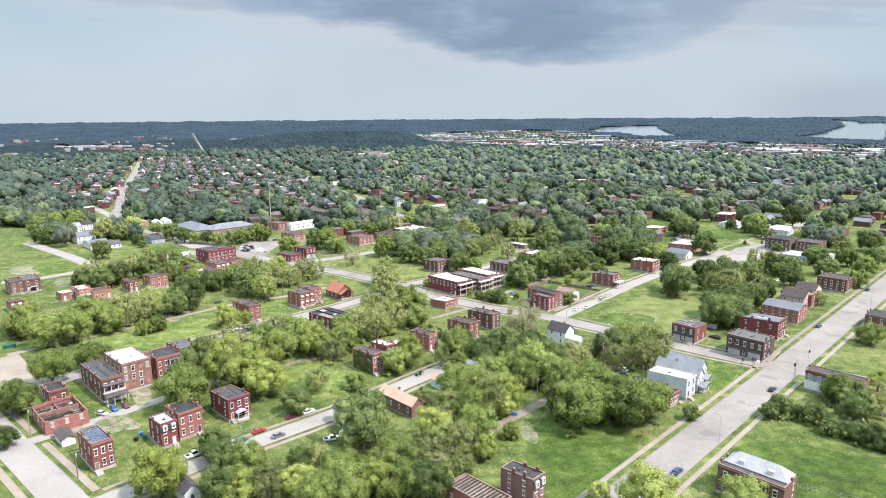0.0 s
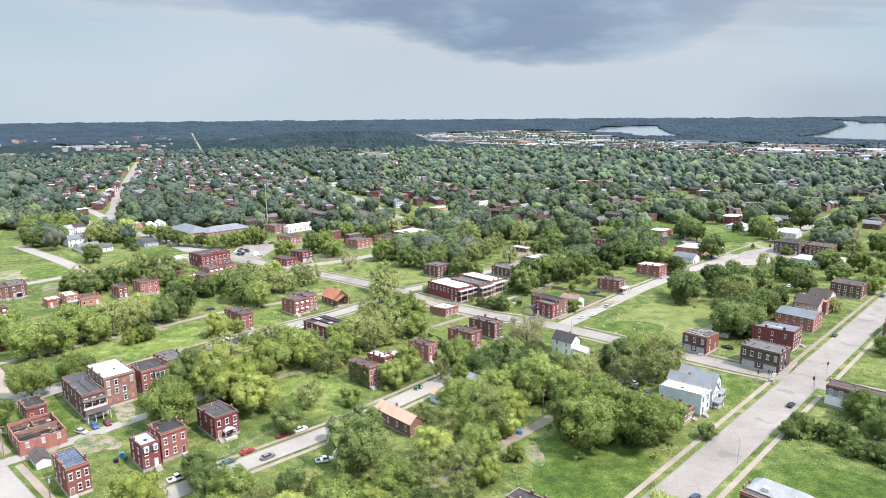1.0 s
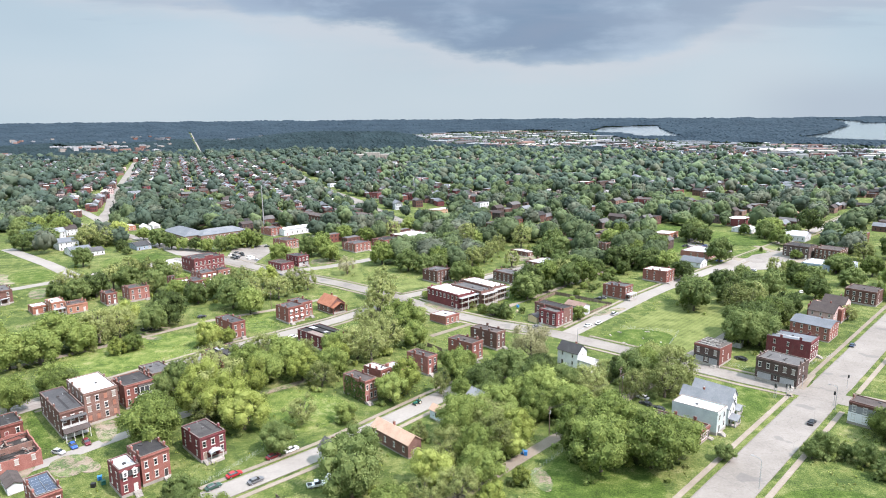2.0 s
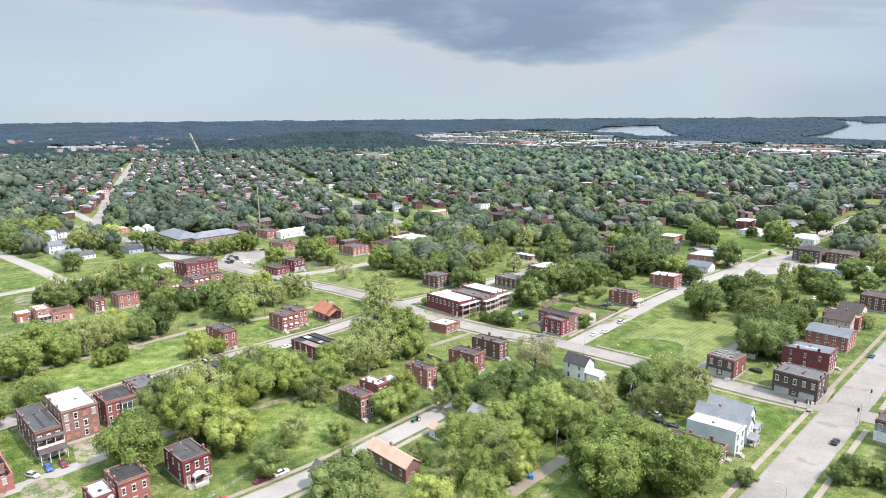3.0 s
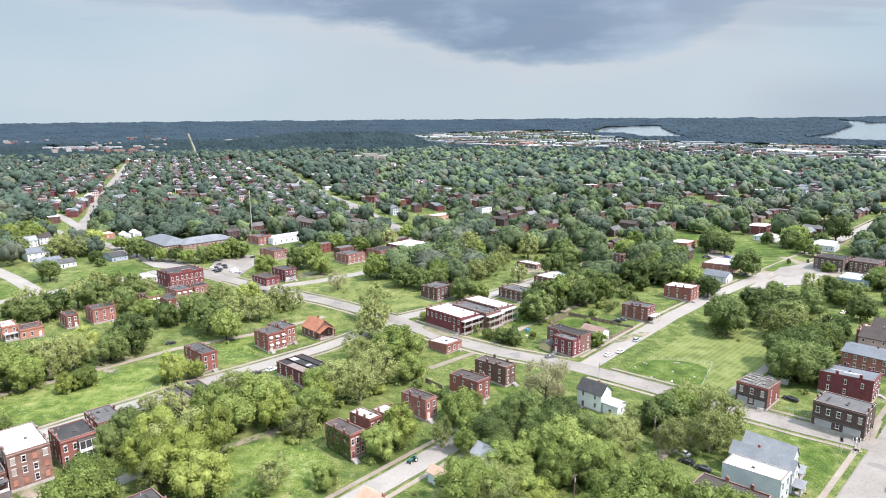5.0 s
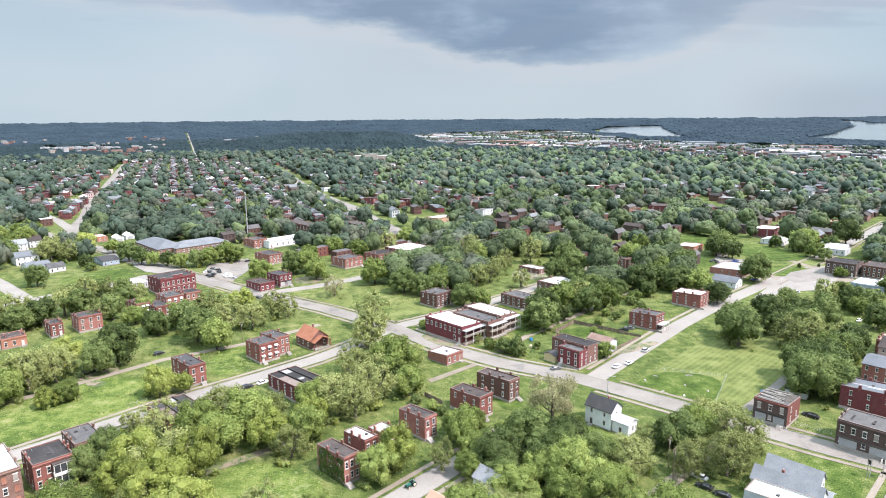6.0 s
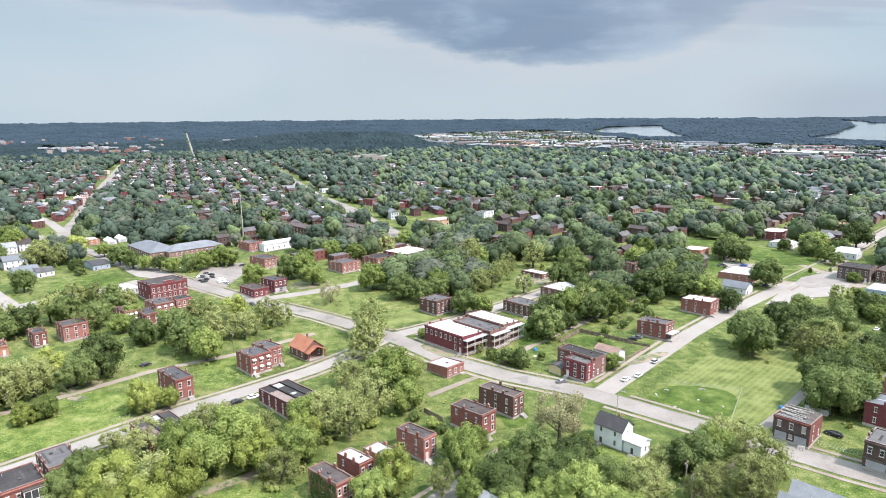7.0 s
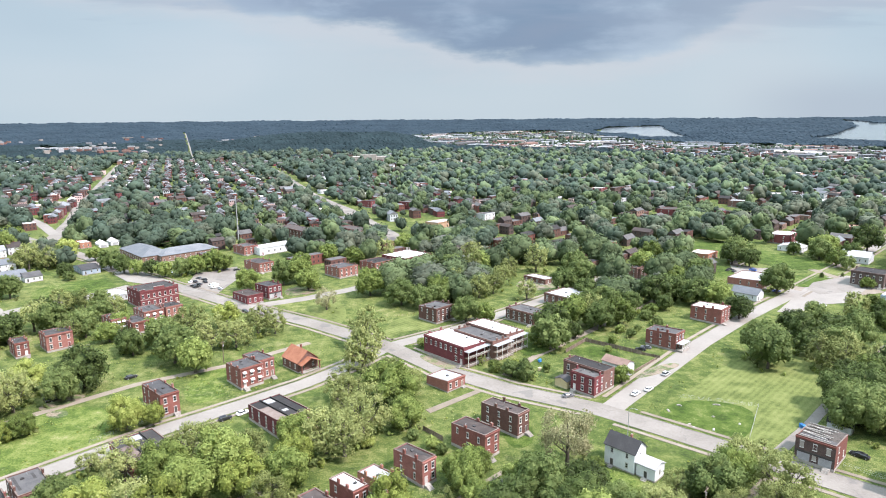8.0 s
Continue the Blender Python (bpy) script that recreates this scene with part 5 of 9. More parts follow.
def car(x, y, yaw, paint="white", kind="car", label=""):
    key = (paint, kind)
    if key not in CAR_MODELS:
        t = thing("car", x, y, yaw, label or f"{paint} {kind} parked on the street", "car", "parked cars")
        p = car_paint(paint)
        if kind == "pickup":
            L = 2.75
            part("body", loft([(-L, 0.9, 0.9, 0.5, 1.05), (-0.6, 0.95, 0.93, 0.42, 1.08), (1.2, 0.95, 0.9, 0.42, 1.1), (2.4, 0.92, 0.8, 0.42, 1.0), (L, 0.8, 0.7, 0.5, 0.85)], p, "body"), None, t)
            part("cabin", loft([(-0.7, 0.86, 0.68, 1.06, 1.75), (0.5, 0.86, 0.68, 1.06, 1.78), (1.3, 0.84, 0.7, 1.06, 1.12)], M["glass"], "cabin"), None, t)
            part("cab_roof", boxes((-0.72, 0.45, -0.68, 0.68, 1.76, 1.83)), p, t)
            part("load_bed", boxes((-2.6, -0.85, -0.75, 0.75, 1.03, 1.07)), M["black"], t)
        elif kind == "van":
            L = 2.5
            part("body", loft([(-L, 0.92, 0.8, 0.45, 1.95), (0.8, 0.95, 0.82, 0.42, 2.0), (1.7, 0.94, 0.85, 0.42, 1.2), (L, 0.85, 0.75, 0.45, 0.95)], p, "body"), None, t)
            part("windscreen", boxes((-1.9, 0.9, -0.93, -0.9, 1.2, 1.7), (-1.9, 0.9, 0.9, 0.93, 1.2, 1.7)), M["glass"], t)
        else:
            L = 2.3
            top = 1.62 if kind == "suv" else 1.42
            part("body", loft([(-L, 0.78, 0.7, 0.45, 0.85), (-1.9, 0.88, 0.8, 0.38, 0.98), (-0.4, 0.9, 0.86, 0.35, 0.98), (1.0, 0.9, 0.84, 0.35, 0.95), (2.0, 0.86, 0.72, 0.38, 0.82), (L, 0.74, 0.6, 0.45, 0.7)], p, "body"), None, t)
            back = -2.0 if kind == "suv" else -1.65
            part("cabin", loft([(back, 0.82, 0.62, 0.96, top - 0.14), (back + 0.35, 0.83, 0.62, 0.96, top), (0.2, 0.83, 0.62, 0.96, top), (1.05, 0.8, 0.7, 0.93, 0.98)], M["glass"], "cabin"), None, t)
            part("car_roof", boxes((back + 0.3, 0.2, -0.61, 0.61, top - 0.01, top + 0.04)), p, t)
        for sx in (-1, 1):
            for sy in (-1, 1):
                bm = bmesh.new()
                add_tube(bm, (sx * L * 0.61, sy * 0.70, 0.33), (sx * L * 0.61, sy * 0.93, 0.33), 0.33, 0.33, 12)
                wh = part("wheel", bm, M["rubber"], t)
                bm = bmesh.new()
                add_tube(bm, (sx * L * 0.61, sy * 0.925, 0.33), (sx * L * 0.61, sy * 0.945, 0.33), 0.2, 0.2, 10)
                part("rim", bm, M["metal"], wh)
        for sy in (-1, 1):
            part("headlight", boxes((L - 0.14, L - 0.02, sy * 0.55 - 0.14, sy * 0.55 + 0.14, 0.62, 0.76)), M["silver"], t)
            part("tail_light", boxes((-L - 0.01, -L + 0.08, sy * 0.58 - 0.12, sy * 0.58 + 0.12, 0.66, 0.82)), M["maroon"], t)
        CAR_MODELS[key] = t
        return t
    ob = copy_thing(CAR_MODELS[key], pose(x, y, 0.0, 0, 0, yaw))
    if label:
        ob["label"] = label
    return ob


# ---- street furniture ----
def street_lamp(x, y, yaw, tall=9.0):
    t = thing("street_lamp", x, y, yaw, "grey metal street lamp on a tall curved pole", "street lamp", "street lamps")
    bm = bmesh.new()
    add_tube(bm, (0, 0, 0), (0, 0, tall - 0.8), 0.12, 0.08)
    part("pole", bm, M["metal"], t)
    bm = bmesh.new()
    add_tube(bm, (0, 0, tall - 0.8), (0.7, 0, tall - 0.15), 0.07, 0.06)
    add_tube(bm, (0.7, 0, tall - 0.15), (2.3, 0, tall), 0.06, 0.05)
    part("arm", bm, M["metal"], t)
    part("lantern", boxes((2.1, 2.8, -0.16, 0.16, tall - 0.1, tall + 0.08)), M["silver"], t)
    return t


def utility_pole(x, y, yaw, tall=11.0):
    t = thing("utility_pole", x, y, yaw, "weathered wooden utility pole with a crossarm", "utility pole", "utility poles")
    bm = bmesh.new()
    add_tube(bm, (0, 0, 0), (0, 0, tall), 0.17, 0.11, 8)
    part("pole", bm, M["wood"], t)
    part("crossarm", boxes((-1.2, 1.2, -0.07, 0.07, tall - 0.9, tall - 0.75)), M["wood"], t)
    bm = bmesh.new()
    add_tube(bm, (0.28, 0.1, tall - 2.6), (0.28, 0.1, tall - 1.6), 0.24, 0.24, 8)
    part("transformer", bm, M["metal"], t)
    return t


def wire(a, b, sag=1.0):
    """One hanging cable between two pole tops."""
    bm = bmesh.new()
    k = 8
    p = [Vector(a).lerp(Vector(b), i / k) - Vector((0, 0, sag * 4 * (i / k) * (1 - i / k))) for i in range(k + 1)]
    side = Vector((a[1] - b[1], b[0] - a[0], 0)).normalized() * 0.022
    up = Vector((0, 0, 0.022))
    rings = [[bm.verts.new(c + o) for o in (up, side - up, -side - up)] for c in p]
    for q, r in zip(rings, rings[1:]):
        for i in range(3):
            bm.faces.new((q[i], q[(i + 1) % 3], r[(i + 1) % 3], r[i]))
    ob = part("overhead_wire", bm, M["black"])
    return tagged(ob, "thin black overhead wire between utility poles", "wire", "overhead wires")


def traffic_signal(x, y, yaw, tall=5.2):
    t = thing("traffic_signal", x, y, yaw, "black traffic signal on a metal post", "traffic signal", "signals at the crossing")
    bm = bmesh.new()
    add_tube(bm, (0, 0, 0), (0, 0, tall), 0.1, 0.08)
    part("pole", bm, M["metal"], t)
    head = part("signal_head", boxes((-0.2, 0.2, -0.36, -0.08, tall - 1.1, tall)), M["black"], t)
    for i in range(3):
        bm = bmesh.new()
        add_tube(bm, (0, -0.37, tall - 0.2 - 0.34 * i), (0, -0.36, tall - 0.2 - 0.34 * i), 0.11, 0.11, 10)
        part("lens", bm, M["glass"], head)
    part("backplate", boxes((-0.34, 0.34, -0.10, -0.07, tall - 1.25, tall + 0.12)), M["black"], head)
    return t


def wood_fence(x0, y0, x1, y1, tall=1.8, mat="wood", label="weathered wooden board fence round a yard"):
    """A board fence: posts, rails and boards."""
    L = math.hypot(x1 - x0, y1 - y0)
    t = thing("fence", x0, y0, math.degrees(math.atan2(y1 - y0, x1 - x0)), label, "fence")
    n = max(1, int(L / 2.4))
    for i in range(n + 1):
        part("post", boxes((L * i / n - 0.06, L * i / n + 0.06, -0.06, 0.06, 0, tall + 0.1)), M[mat], t)
    part("rail", boxes((0, L, 0.06, 0.1, tall * 0.25, tall * 0.25 + 0.09), (0, L, 0.06, 0.1, tall * 0.8, tall * 0.8 + 0.09)), M[mat], t)
    k = int(L / 0.4)
    board = mesh_of("board", boxes((0.01, L / k - 0.01, 0.1, 0.13, 0.06, tall)), M[mat])
    for i in range(k):
        put(part("board", board, None, t), pose(L * i / k, 0, 0.04 * ((i * 37) % 5) / 5 - 0.02))
    return t


def undergrowth():
    """Low shrubs round the feet of trees, and weeds on the rough lots."""
    rng = random.Random(21)
    shrubs, weeds = [], []
    for rows in TREE_ROWS.values():
        for x, y, r, _ in rows:
            for _ in range(4 if r > 2.5 else 1):
                a, q = rng.uniform(0, 6.28), r * rng.uniform(0.5, 1.15)
                px, py = x + q * math.cos(a), y + q * math.sin(a)
                s = rng.uniform(0.7, 2.0)
                if clear_of_roads(px, py, s * 0.6) and clear_of_houses(px, py, s * 0.7):
                    shrubs.append((px, py, -0.5 * s, s))
    tries = 0
    while tries < 2600:
        tries += 1
        y = rng.uniform(150, 400)
        x = rng.uniform(-0.75, 0.3) * y
        if noise.noise((x / 26.0, y / 26.0, 9.0)) < 0.22 or any(inside(x, y, p) for p in TIDY):
            continue
        s = rng.uniform(1.0, 2.6)
        if clear_of_roads(x, y, s) and clear_of_houses(x, y, s * 0.8) and len(shrubs) < 1150:
            shrubs.append((x, y, -0.45 * s, s))
    while len(weeds) < 4600:
        y = rng.uniform(140, 430)
        x = rng.uniform(-0.78, 0.78) * y
        if noise.noise((x / 17.0, y / 17.0, 4.0)) + 0.35 * noise.noise((x / 5.0, y / 5.0, 1.0)) < -0.05 + 0.25 * rng.random():
            continue
        if any(inside(x, y, p) for p in TIDY) or not clear_of_roads(x, y, 0.5) or not clear_of_houses(x, y, 0.8):
            continue
        weeds.append((x, y, -0.3, rng.uniform(0.22, 0.5)))
    woods("shrubs", shrubs, 110, 0.225, "low green shrubs under the trees", 6, ("leaf_g", "leaf_y", "leaf_d", "leaf_s"))
    woods("weeds", weeds, 12, 0.45, "tufts of weeds and tall grass on vacant lots", 4, ("leaf_y", "leaf_s"))


def clear_of_houses(x, y, gap):
    for hx, hy, yaw, w, d in HOUSE_PLANS:
        c, s = math.cos(radians(yaw)), math.sin(radians(yaw))
        a, b = (x - hx) * c + (y - hy) * s, -(x - hx) * s + (y - hy) * c
        if abs(a) < w / 2 + gap and abs(b) < d / 2 + gap:
            return False
    return True


def chain_fence(x0, y0, x1, y1, tall=1.3):
    L = math.hypot(x1 - x0, y1 - y0)
    t = thing("chain_fence", x0, y0, math.degrees(math.atan2(y1 - y0, x1 - x0)), "thin grey chain-link fence along a lot", "fence")
    n = max(1, int(L / 3))
    for i in range(n + 1):
        bm = bmesh.new()
        add_tube(bm, (L * i / n, 0, 0), (L * i / n, 0, tall), 0.035, 0.035, 5)
        part("post", bm, M["metal"], t)
    bm = bmesh.new()
    for z in (0.1, 0.45, 0.8, tall - 0.03):
        add_tube(bm, (0, 0, z), (L, 0, z), 0.014, 0.014, 3)
    part("mesh", bm, M["metal"], t)
    return t


# ---- the far city: woods, rows of houses, works and river ----
def template(rng, count, size, lobes):
    """Loose triangles round a crown of radius 1 centred at height 1."""
    c = np.zeros((count, 3))
    blobs = [(rng.gauss(0, 0.42), rng.gauss(0, 0.42), 1.0 + rng.gauss(0.0, 0.36), rng.uniform(0.26, 0.5)) for _ in range(lobes - 1)] + [(0, 0, 0.95, 0.72)]
    tri = np.zeros((count, 3, 3))
    for i in range(count):
        bx, by, bz, br = blobs[rng.randrange(lobes)]
        n = Vector((rng.gauss(0, 1), rng.gauss(0, 1), rng.gauss(0.4, 1))).normalized()
        inner = i < count * 0.3
        p = Vector((bx, by, bz)) + n * br * (0.78 if inner else rng.uniform(0.82, 1.16))
        j = 0.1 if inner else 0.27
        n = (n + Vector((rng.gauss(0, j), rng.gauss(0, j), rng.gauss(0.25, j)))).normalized()
        u = n.orthogonal().normalized()
        u.rotate(Matrix.Rotation(rng.uniform(0, 6.28), 3, n))
        w = n.cross(u)
        s = size * (1.6 if inner else rng.uniform(0.6, 1.25))
        for j, a in enumerate((0.0, 2.09, 4.19)):
            tri[i, j] = p + u * (math.cos(a) * s) + w * (math.sin(a) * s)
    return tri


def woods(name, rows, count, size, label, lobes=7, mats=("leaf_g",)):
    """Many trees in one mesh; rows of x, y, z, radius."""
    rng = random.Random(len(rows))
    temps = [template(rng, count, size, lobes) for _ in range(7)]
    rows = np.array(rows)
    for k, mat in enumerate(mats):
        mine = rows[k :: len(mats)]
        out = np.zeros((len(mine), count, 3, 3), np.float32)
        for i, (x, y, z, r) in enumerate(mine):
            a = rng.uniform(0, 6.28)
            ca, sa = math.cos(a), math.sin(a)
            t = temps[rng.randrange(7)] * (r, r, r * rng.uniform(0.85, 1.25))
            out[i, :, :, 0] = t[:, :, 0] * ca - t[:, :, 1] * sa + x
            out[i, :, :, 1] = t[:, :, 0] * sa + t[:, :, 1] * ca + y
            out[i, :, :, 2] = t[:, :, 2] + z
        tagged(new(name, array_mesh(name, out.reshape(-1, 3, 3), 3, M[mat])), label, "trees", "", "stuff")


def crown_template(rng, count, leaves, size):
    """A crown of radius about 1 centred at height 0.95, of round clumps and loose leaves: corner array and triangle list."""
    v, f = BLOB
    verts, faces = [], []
    clumps = [(Vector((0, 0, 0.85)), 0.86)]
    for i in range(count):
        e = -0.4 + 1.36 * (i + rng.random()) / count
        a = i * 2.4 + rng.uniform(-0.5, 0.5)
        w = math.sqrt(max(0.05, 1 - e * e)) * rng.uniform(0.38, 0.60)
        clumps.append((Vector((w * math.cos(a), w * math.sin(a), 0.88 + 0.54 * e * rng.uniform(0.8, 1.15))), rng.uniform(0.36, 0.54)))
    for c, r in clumps:
        ball = v * r * 0.9 * np.array([rng.uniform(0.72, 1.25) for _ in v])[:, None] + tuple(c)
        faces += (f + len(verts)).tolist()
        verts += ball.tolist()
    for _ in range(leaves):
        c, r = clumps[rng.randrange(len(clumps))]
        n = Vector((rng.gauss(0, 1), rng.gauss(0, 1), rng.gauss(0.4, 1))).normalized()
        p = c + n * r * rng.uniform(0.88, 1.22)
        n = (n + Vector((rng.gauss(0, 0.4), rng.gauss(0, 0.4), rng.gauss(0.2, 0.4)))).normalized()
        u = n.orthogonal().normalized()
        u.rotate(Matrix.Rotation(rng.uniform(0, 6.28), 3, n))
        w = n.cross(u).normalized()
        k, q = len(verts), size * rng.uniform(0.6, 1.4)
        for a in (0.0, 2.09, 4.19):
            verts.append(tuple(p + u * (math.cos(a) * q) + w * (math.sin(a) * q)))
        faces.append((k, k + 1, k + 2))
    return np.array(verts), np.array(faces)


def groves(name, rows, clumps, leaves, size, label, mats):
    """Many dense far trees in one mesh a kind of leaf; rows of x, y, z, radius."""
    rng = random.Random(len(rows))
    temps = [crown_template(rng, clumps, leaves, size) for _ in range(9)]
    nv = len(temps[0][0])
    for k, mat in enumerate(mats):
        mine = rows[k :: len(mats)]
        out = np.zeros((len(mine), nv, 3), np.float32)
        tris = np.zeros((len(mine), len(temps[0][1]), 3), np.int32)
        for i, (x, y, z, r) in enumerate(mine):
            a = rng.uniform(0, 6.28)
            ca, sa = math.cos(a), math.sin(a)
            v, f = temps[rng.randrange(9)]
            up = min(r, 5 + 0.35 * r) * rng.uniform(0.78, 1.38)
            out[i, :, 0] = (v[:, 0] * ca - v[:, 1] * sa) * r + x
            out[i, :, 1] = (v[:, 0] * sa + v[:, 1] * ca) * r + y
            out[i, :, 2] = v[:, 2] * up + z
            tris[i] = f + i * nv
        n = tris.size // 3
        me = bpy.data.meshes.new(name)
        me.vertices.add(out.size // 3)
        me.vertices.foreach_set("co", out.ravel())
        me.loops.add(n * 3)
        me.loops.foreach_set("vertex_index", tris.ravel())
        me.polygons.add(n)
        me.polygons.foreach_set("loop_start", np.arange(0, n * 3, 3, dtype=np.int32))
        me.update(calc_edges=True)
        me.shade_smooth()
        me.materials.append(M[mat])
        tagged(new(name, me), label, "trees", "", "stuff")


def far_boxes(name, rows, mat, label, category):
    """Small far houses of one colour, in one mesh; rows of x, y, yaw, w, d, h."""
    verts, faces = [], []
    for x, y, yaw, w, d, h in rows:
        c, s = math.cos(radians(yaw)), math.sin(radians(yaw))
        o = len(verts)
        z = rise(x, y)
        for zz in (-0.5, h):
            for a, b in ((-w / 2, -d / 2), (w / 2, -d / 2), (w / 2, d / 2), (-w / 2, d / 2)):
                verts.append((x + a * c - b * s, y + a * s + b * c, z + zz))
        faces += [(o, o + 1, o + 5, o + 4), (o + 1, o + 2, o + 6, o + 5), (o + 2, o + 3, o + 7, o + 6), (o + 3, o, o + 4, o + 7), (o + 4, o + 5, o + 6, o + 7)]
    me = bpy.data.meshes.new(name)
    me.from_pydata(verts, [], faces)
    me.materials.append(mat)
    tagged(new(name, me), label, category, "", "stuff")


def far_gables(name, rows, mat, label):
    """Pitched roofs for far houses; rows of x, y, yaw, w, d, eave, ridge."""
    verts, faces = [], []
    for x, y, yaw, w, d, e, r in rows:
        c, s = math.cos(radians(yaw)), math.sin(radians(yaw))
        o = len(verts)
        z = rise(x, y)
        for a, b, h in ((-w / 2, -d / 2, e), (w / 2, -d / 2, e), (w / 2, d / 2, e), (-w / 2, d / 2, e), (0, -d / 2, r), (0, d / 2, r)):
            verts.append((x + a * c - b * s, y + a * s + b * c, z + h))
        faces += [(o, o + 4, o + 5, o + 3), (o + 1, o + 2, o + 5, o + 4), (o, o + 1, o + 4), (o + 2, o + 3, o + 5)]
    me = bpy.data.meshes.new(name)
    me.from_pydata(verts, [], faces)
    me.materials.append(mat)
    tagged(new(name, me), label, "roofs", "", "stuff")


def seg_dist(x, y, a, b):
    ax, ay = a
    bx, by = b
    dx, dy = bx - ax, by - ay
    u = max(0.0, min(1.0, ((x - ax) * dx + (y - ay) * dy) / (dx * dx + dy * dy)))
    return math.hypot(x - ax - u * dx, y - ay - u * dy)


def inside(x, y, poly):
    hit = False
    for (ax, ay), (bx, by) in zip(poly, poly[1:] + poly[:1]):
        if (ay > y) != (by > y) and x < (bx - ax) * (y - ay) / (by - ay) + ax:
            hit = not hit
    return hit


def clear_of_roads(x, y, gap):
    return all(seg_dist(x, y, a, b) > w / 2 + gap for line, w in ROAD_LINES for a, b in zip(line, line[1:]))


def make_far():
    rng = random.Random(3)
    mid, far, shells, gables = [], [], collections.defaultdict(list), collections.defaultdict(list)
    taken = collections.defaultdict(list)

    def free(x, y, r):
        i, j = int(x // 20), int(y // 20)
        return all(math.hypot(x - a, y - b) > r + q for di in (-1, 0, 1) for dj in (-1, 0, 1) for a, b, q in taken[i + di, j + dj])

    def take(x, y, r):
        taken[int(x // 20), int(y // 20)].append((x, y, r))

    # keep clear of the single houses, the ground in front of them and the single trees
    for x, y, yaw, w, d in HOUSE_PLANS:
        if y > 340:
            r = math.hypot(x, y)
            take(x, y, 0.28 * (w + d) + 1.5)
            for k in (1, 2, 3):
                take(x * (1 - 12 * k / r), y * (1 - 12 * k / r), 6.5)
    for rows in TREE_ROWS.values():
        for x, y, r, tall in rows:
            take(x, y, 0.6 * r)
    # rows of houses on the turned grid of the far town, close together
    ux, uy = math.cos(radians(112.6)), math.sin(radians(112.6))
    for kb in range(-40, 30):
        for ka in range(0, 200):
            for side in (-1, 1):
                a, b = 500 + ka * 10.4 + rng.uniform(-3, 3), kb * 52.0 + 10 + side * 14 + rng.uniform(-4, 4)
                x, y = a * ux + b * uy, a * uy - b * ux
                r = math.hypot(x, y)
                fill = next((q for p, q in TOWNS if inside(x, y, p)), 0.0)
                if r < 600 or rng.random() > fill or any(inside(x, y, p) for p in CLEARINGS) or not clear_of_roads(x, y, -2) or not free(x, y, 3.4):
                    continue
                take(x, y, 3.8)
                w, d, h = rng.uniform(6.6, 8.4), rng.uniform(10, 14), rng.choice((5.5, 6.4, 7.2, 7.8))
                yaw = 22.6 + rng.uniform(-1.5, 1.5)
                shells[rng.choice(("red", "brown", "maroon", "maroon", "worn", "dark", "brown", "pink", "siding" if rng.random() < 0.4 else "dark"))].append((x, y, yaw, w, d, h))
                roof = rng.choice(("grey", "tar", "slate", "brownroof", "brownroof", "grey", "slate", "palegrey", "white" if rng.random() < 0.35 else "slate"))
                if rng.random() < 0.45:
                    gables[roof].append((x, y, yaw, w + 0.8, d + 0.8, h, h + rng.uniform(2, 3)))
                else:
                    gables[roof].append((x, y, yaw, w - 0.6, d - 0.6, h + 0.05, h + 0.25))
    # rows of houses along the far street grid
    for kb in range(-22, 40):
        for ka in range(-10, 190):
            a0, b0 = 330 + ka * 13.0, -900 + kb * 62.0
            for side in (-1, 1):
                a, b = a0 + rng.uniform(-2, 2), b0 + side * 19 + rng.uniform(-1.5, 1.5)
                x, y = (a - b) * 0.7071, (a + b) * 0.7071
                r = math.hypot(x, y)
                if y < 430 or abs(x) > 0.74 * y + 40 or r > 2300 or r < 520 or any(inside(x, y, p) for p, _ in TOWNS):
                    continue
                town = noise.noise((x / 260.0, y / 260.0, 0.5)) + 0.1
                if rng.random() > (0.34 + 0.5 * town if r < 1500 else 0.4 + 0.35 * town):
                    continue
                if any(inside(x, y, p) for p in CLEARINGS) or not clear_of_roads(x, y, 6) or not free(x, y, 5):
                    continue
                take(x, y, 7)
                if rng.random() < 0.75:
                    take(x - 12 * x / r, y - 12 * y / r, 8)
                w, d, h = rng.uniform(6.5, 9), rng.uniform(10, 15), rng.choice((4.0, 4.6, 5.5, 6.8, 7.4))
                yaw = -45 + rng.uniform(-1.5, 1.5) + (90 if rng.random() < 0.15 else 0)
                wall = rng.choice(("red", "brown", "brown", "brown", "maroon", "worn", "siding" if r > 800 else "brown", "dark", "dark", "pink" if r > 800 else "red"))
                shells[wall].append((x, y, yaw, w, d, h))
                if rng.random() < 0.5:
                    gables[rng.choice(("grey", "tar", "brownroof", "slate", "grey"))].append((x, y, yaw, w + 0.8, d + 0.8, h, h + rng.uniform(2, 3)))
                else:
                    gables[rng.choice(("tar", "grey", "tar", "grey", "slate", "white" if rng.random() < 0.25 else "brownroof"))].append((x, y, yaw, w - 0.6, d - 0.6, h + 0.05, h + 0.25))
    glass = []
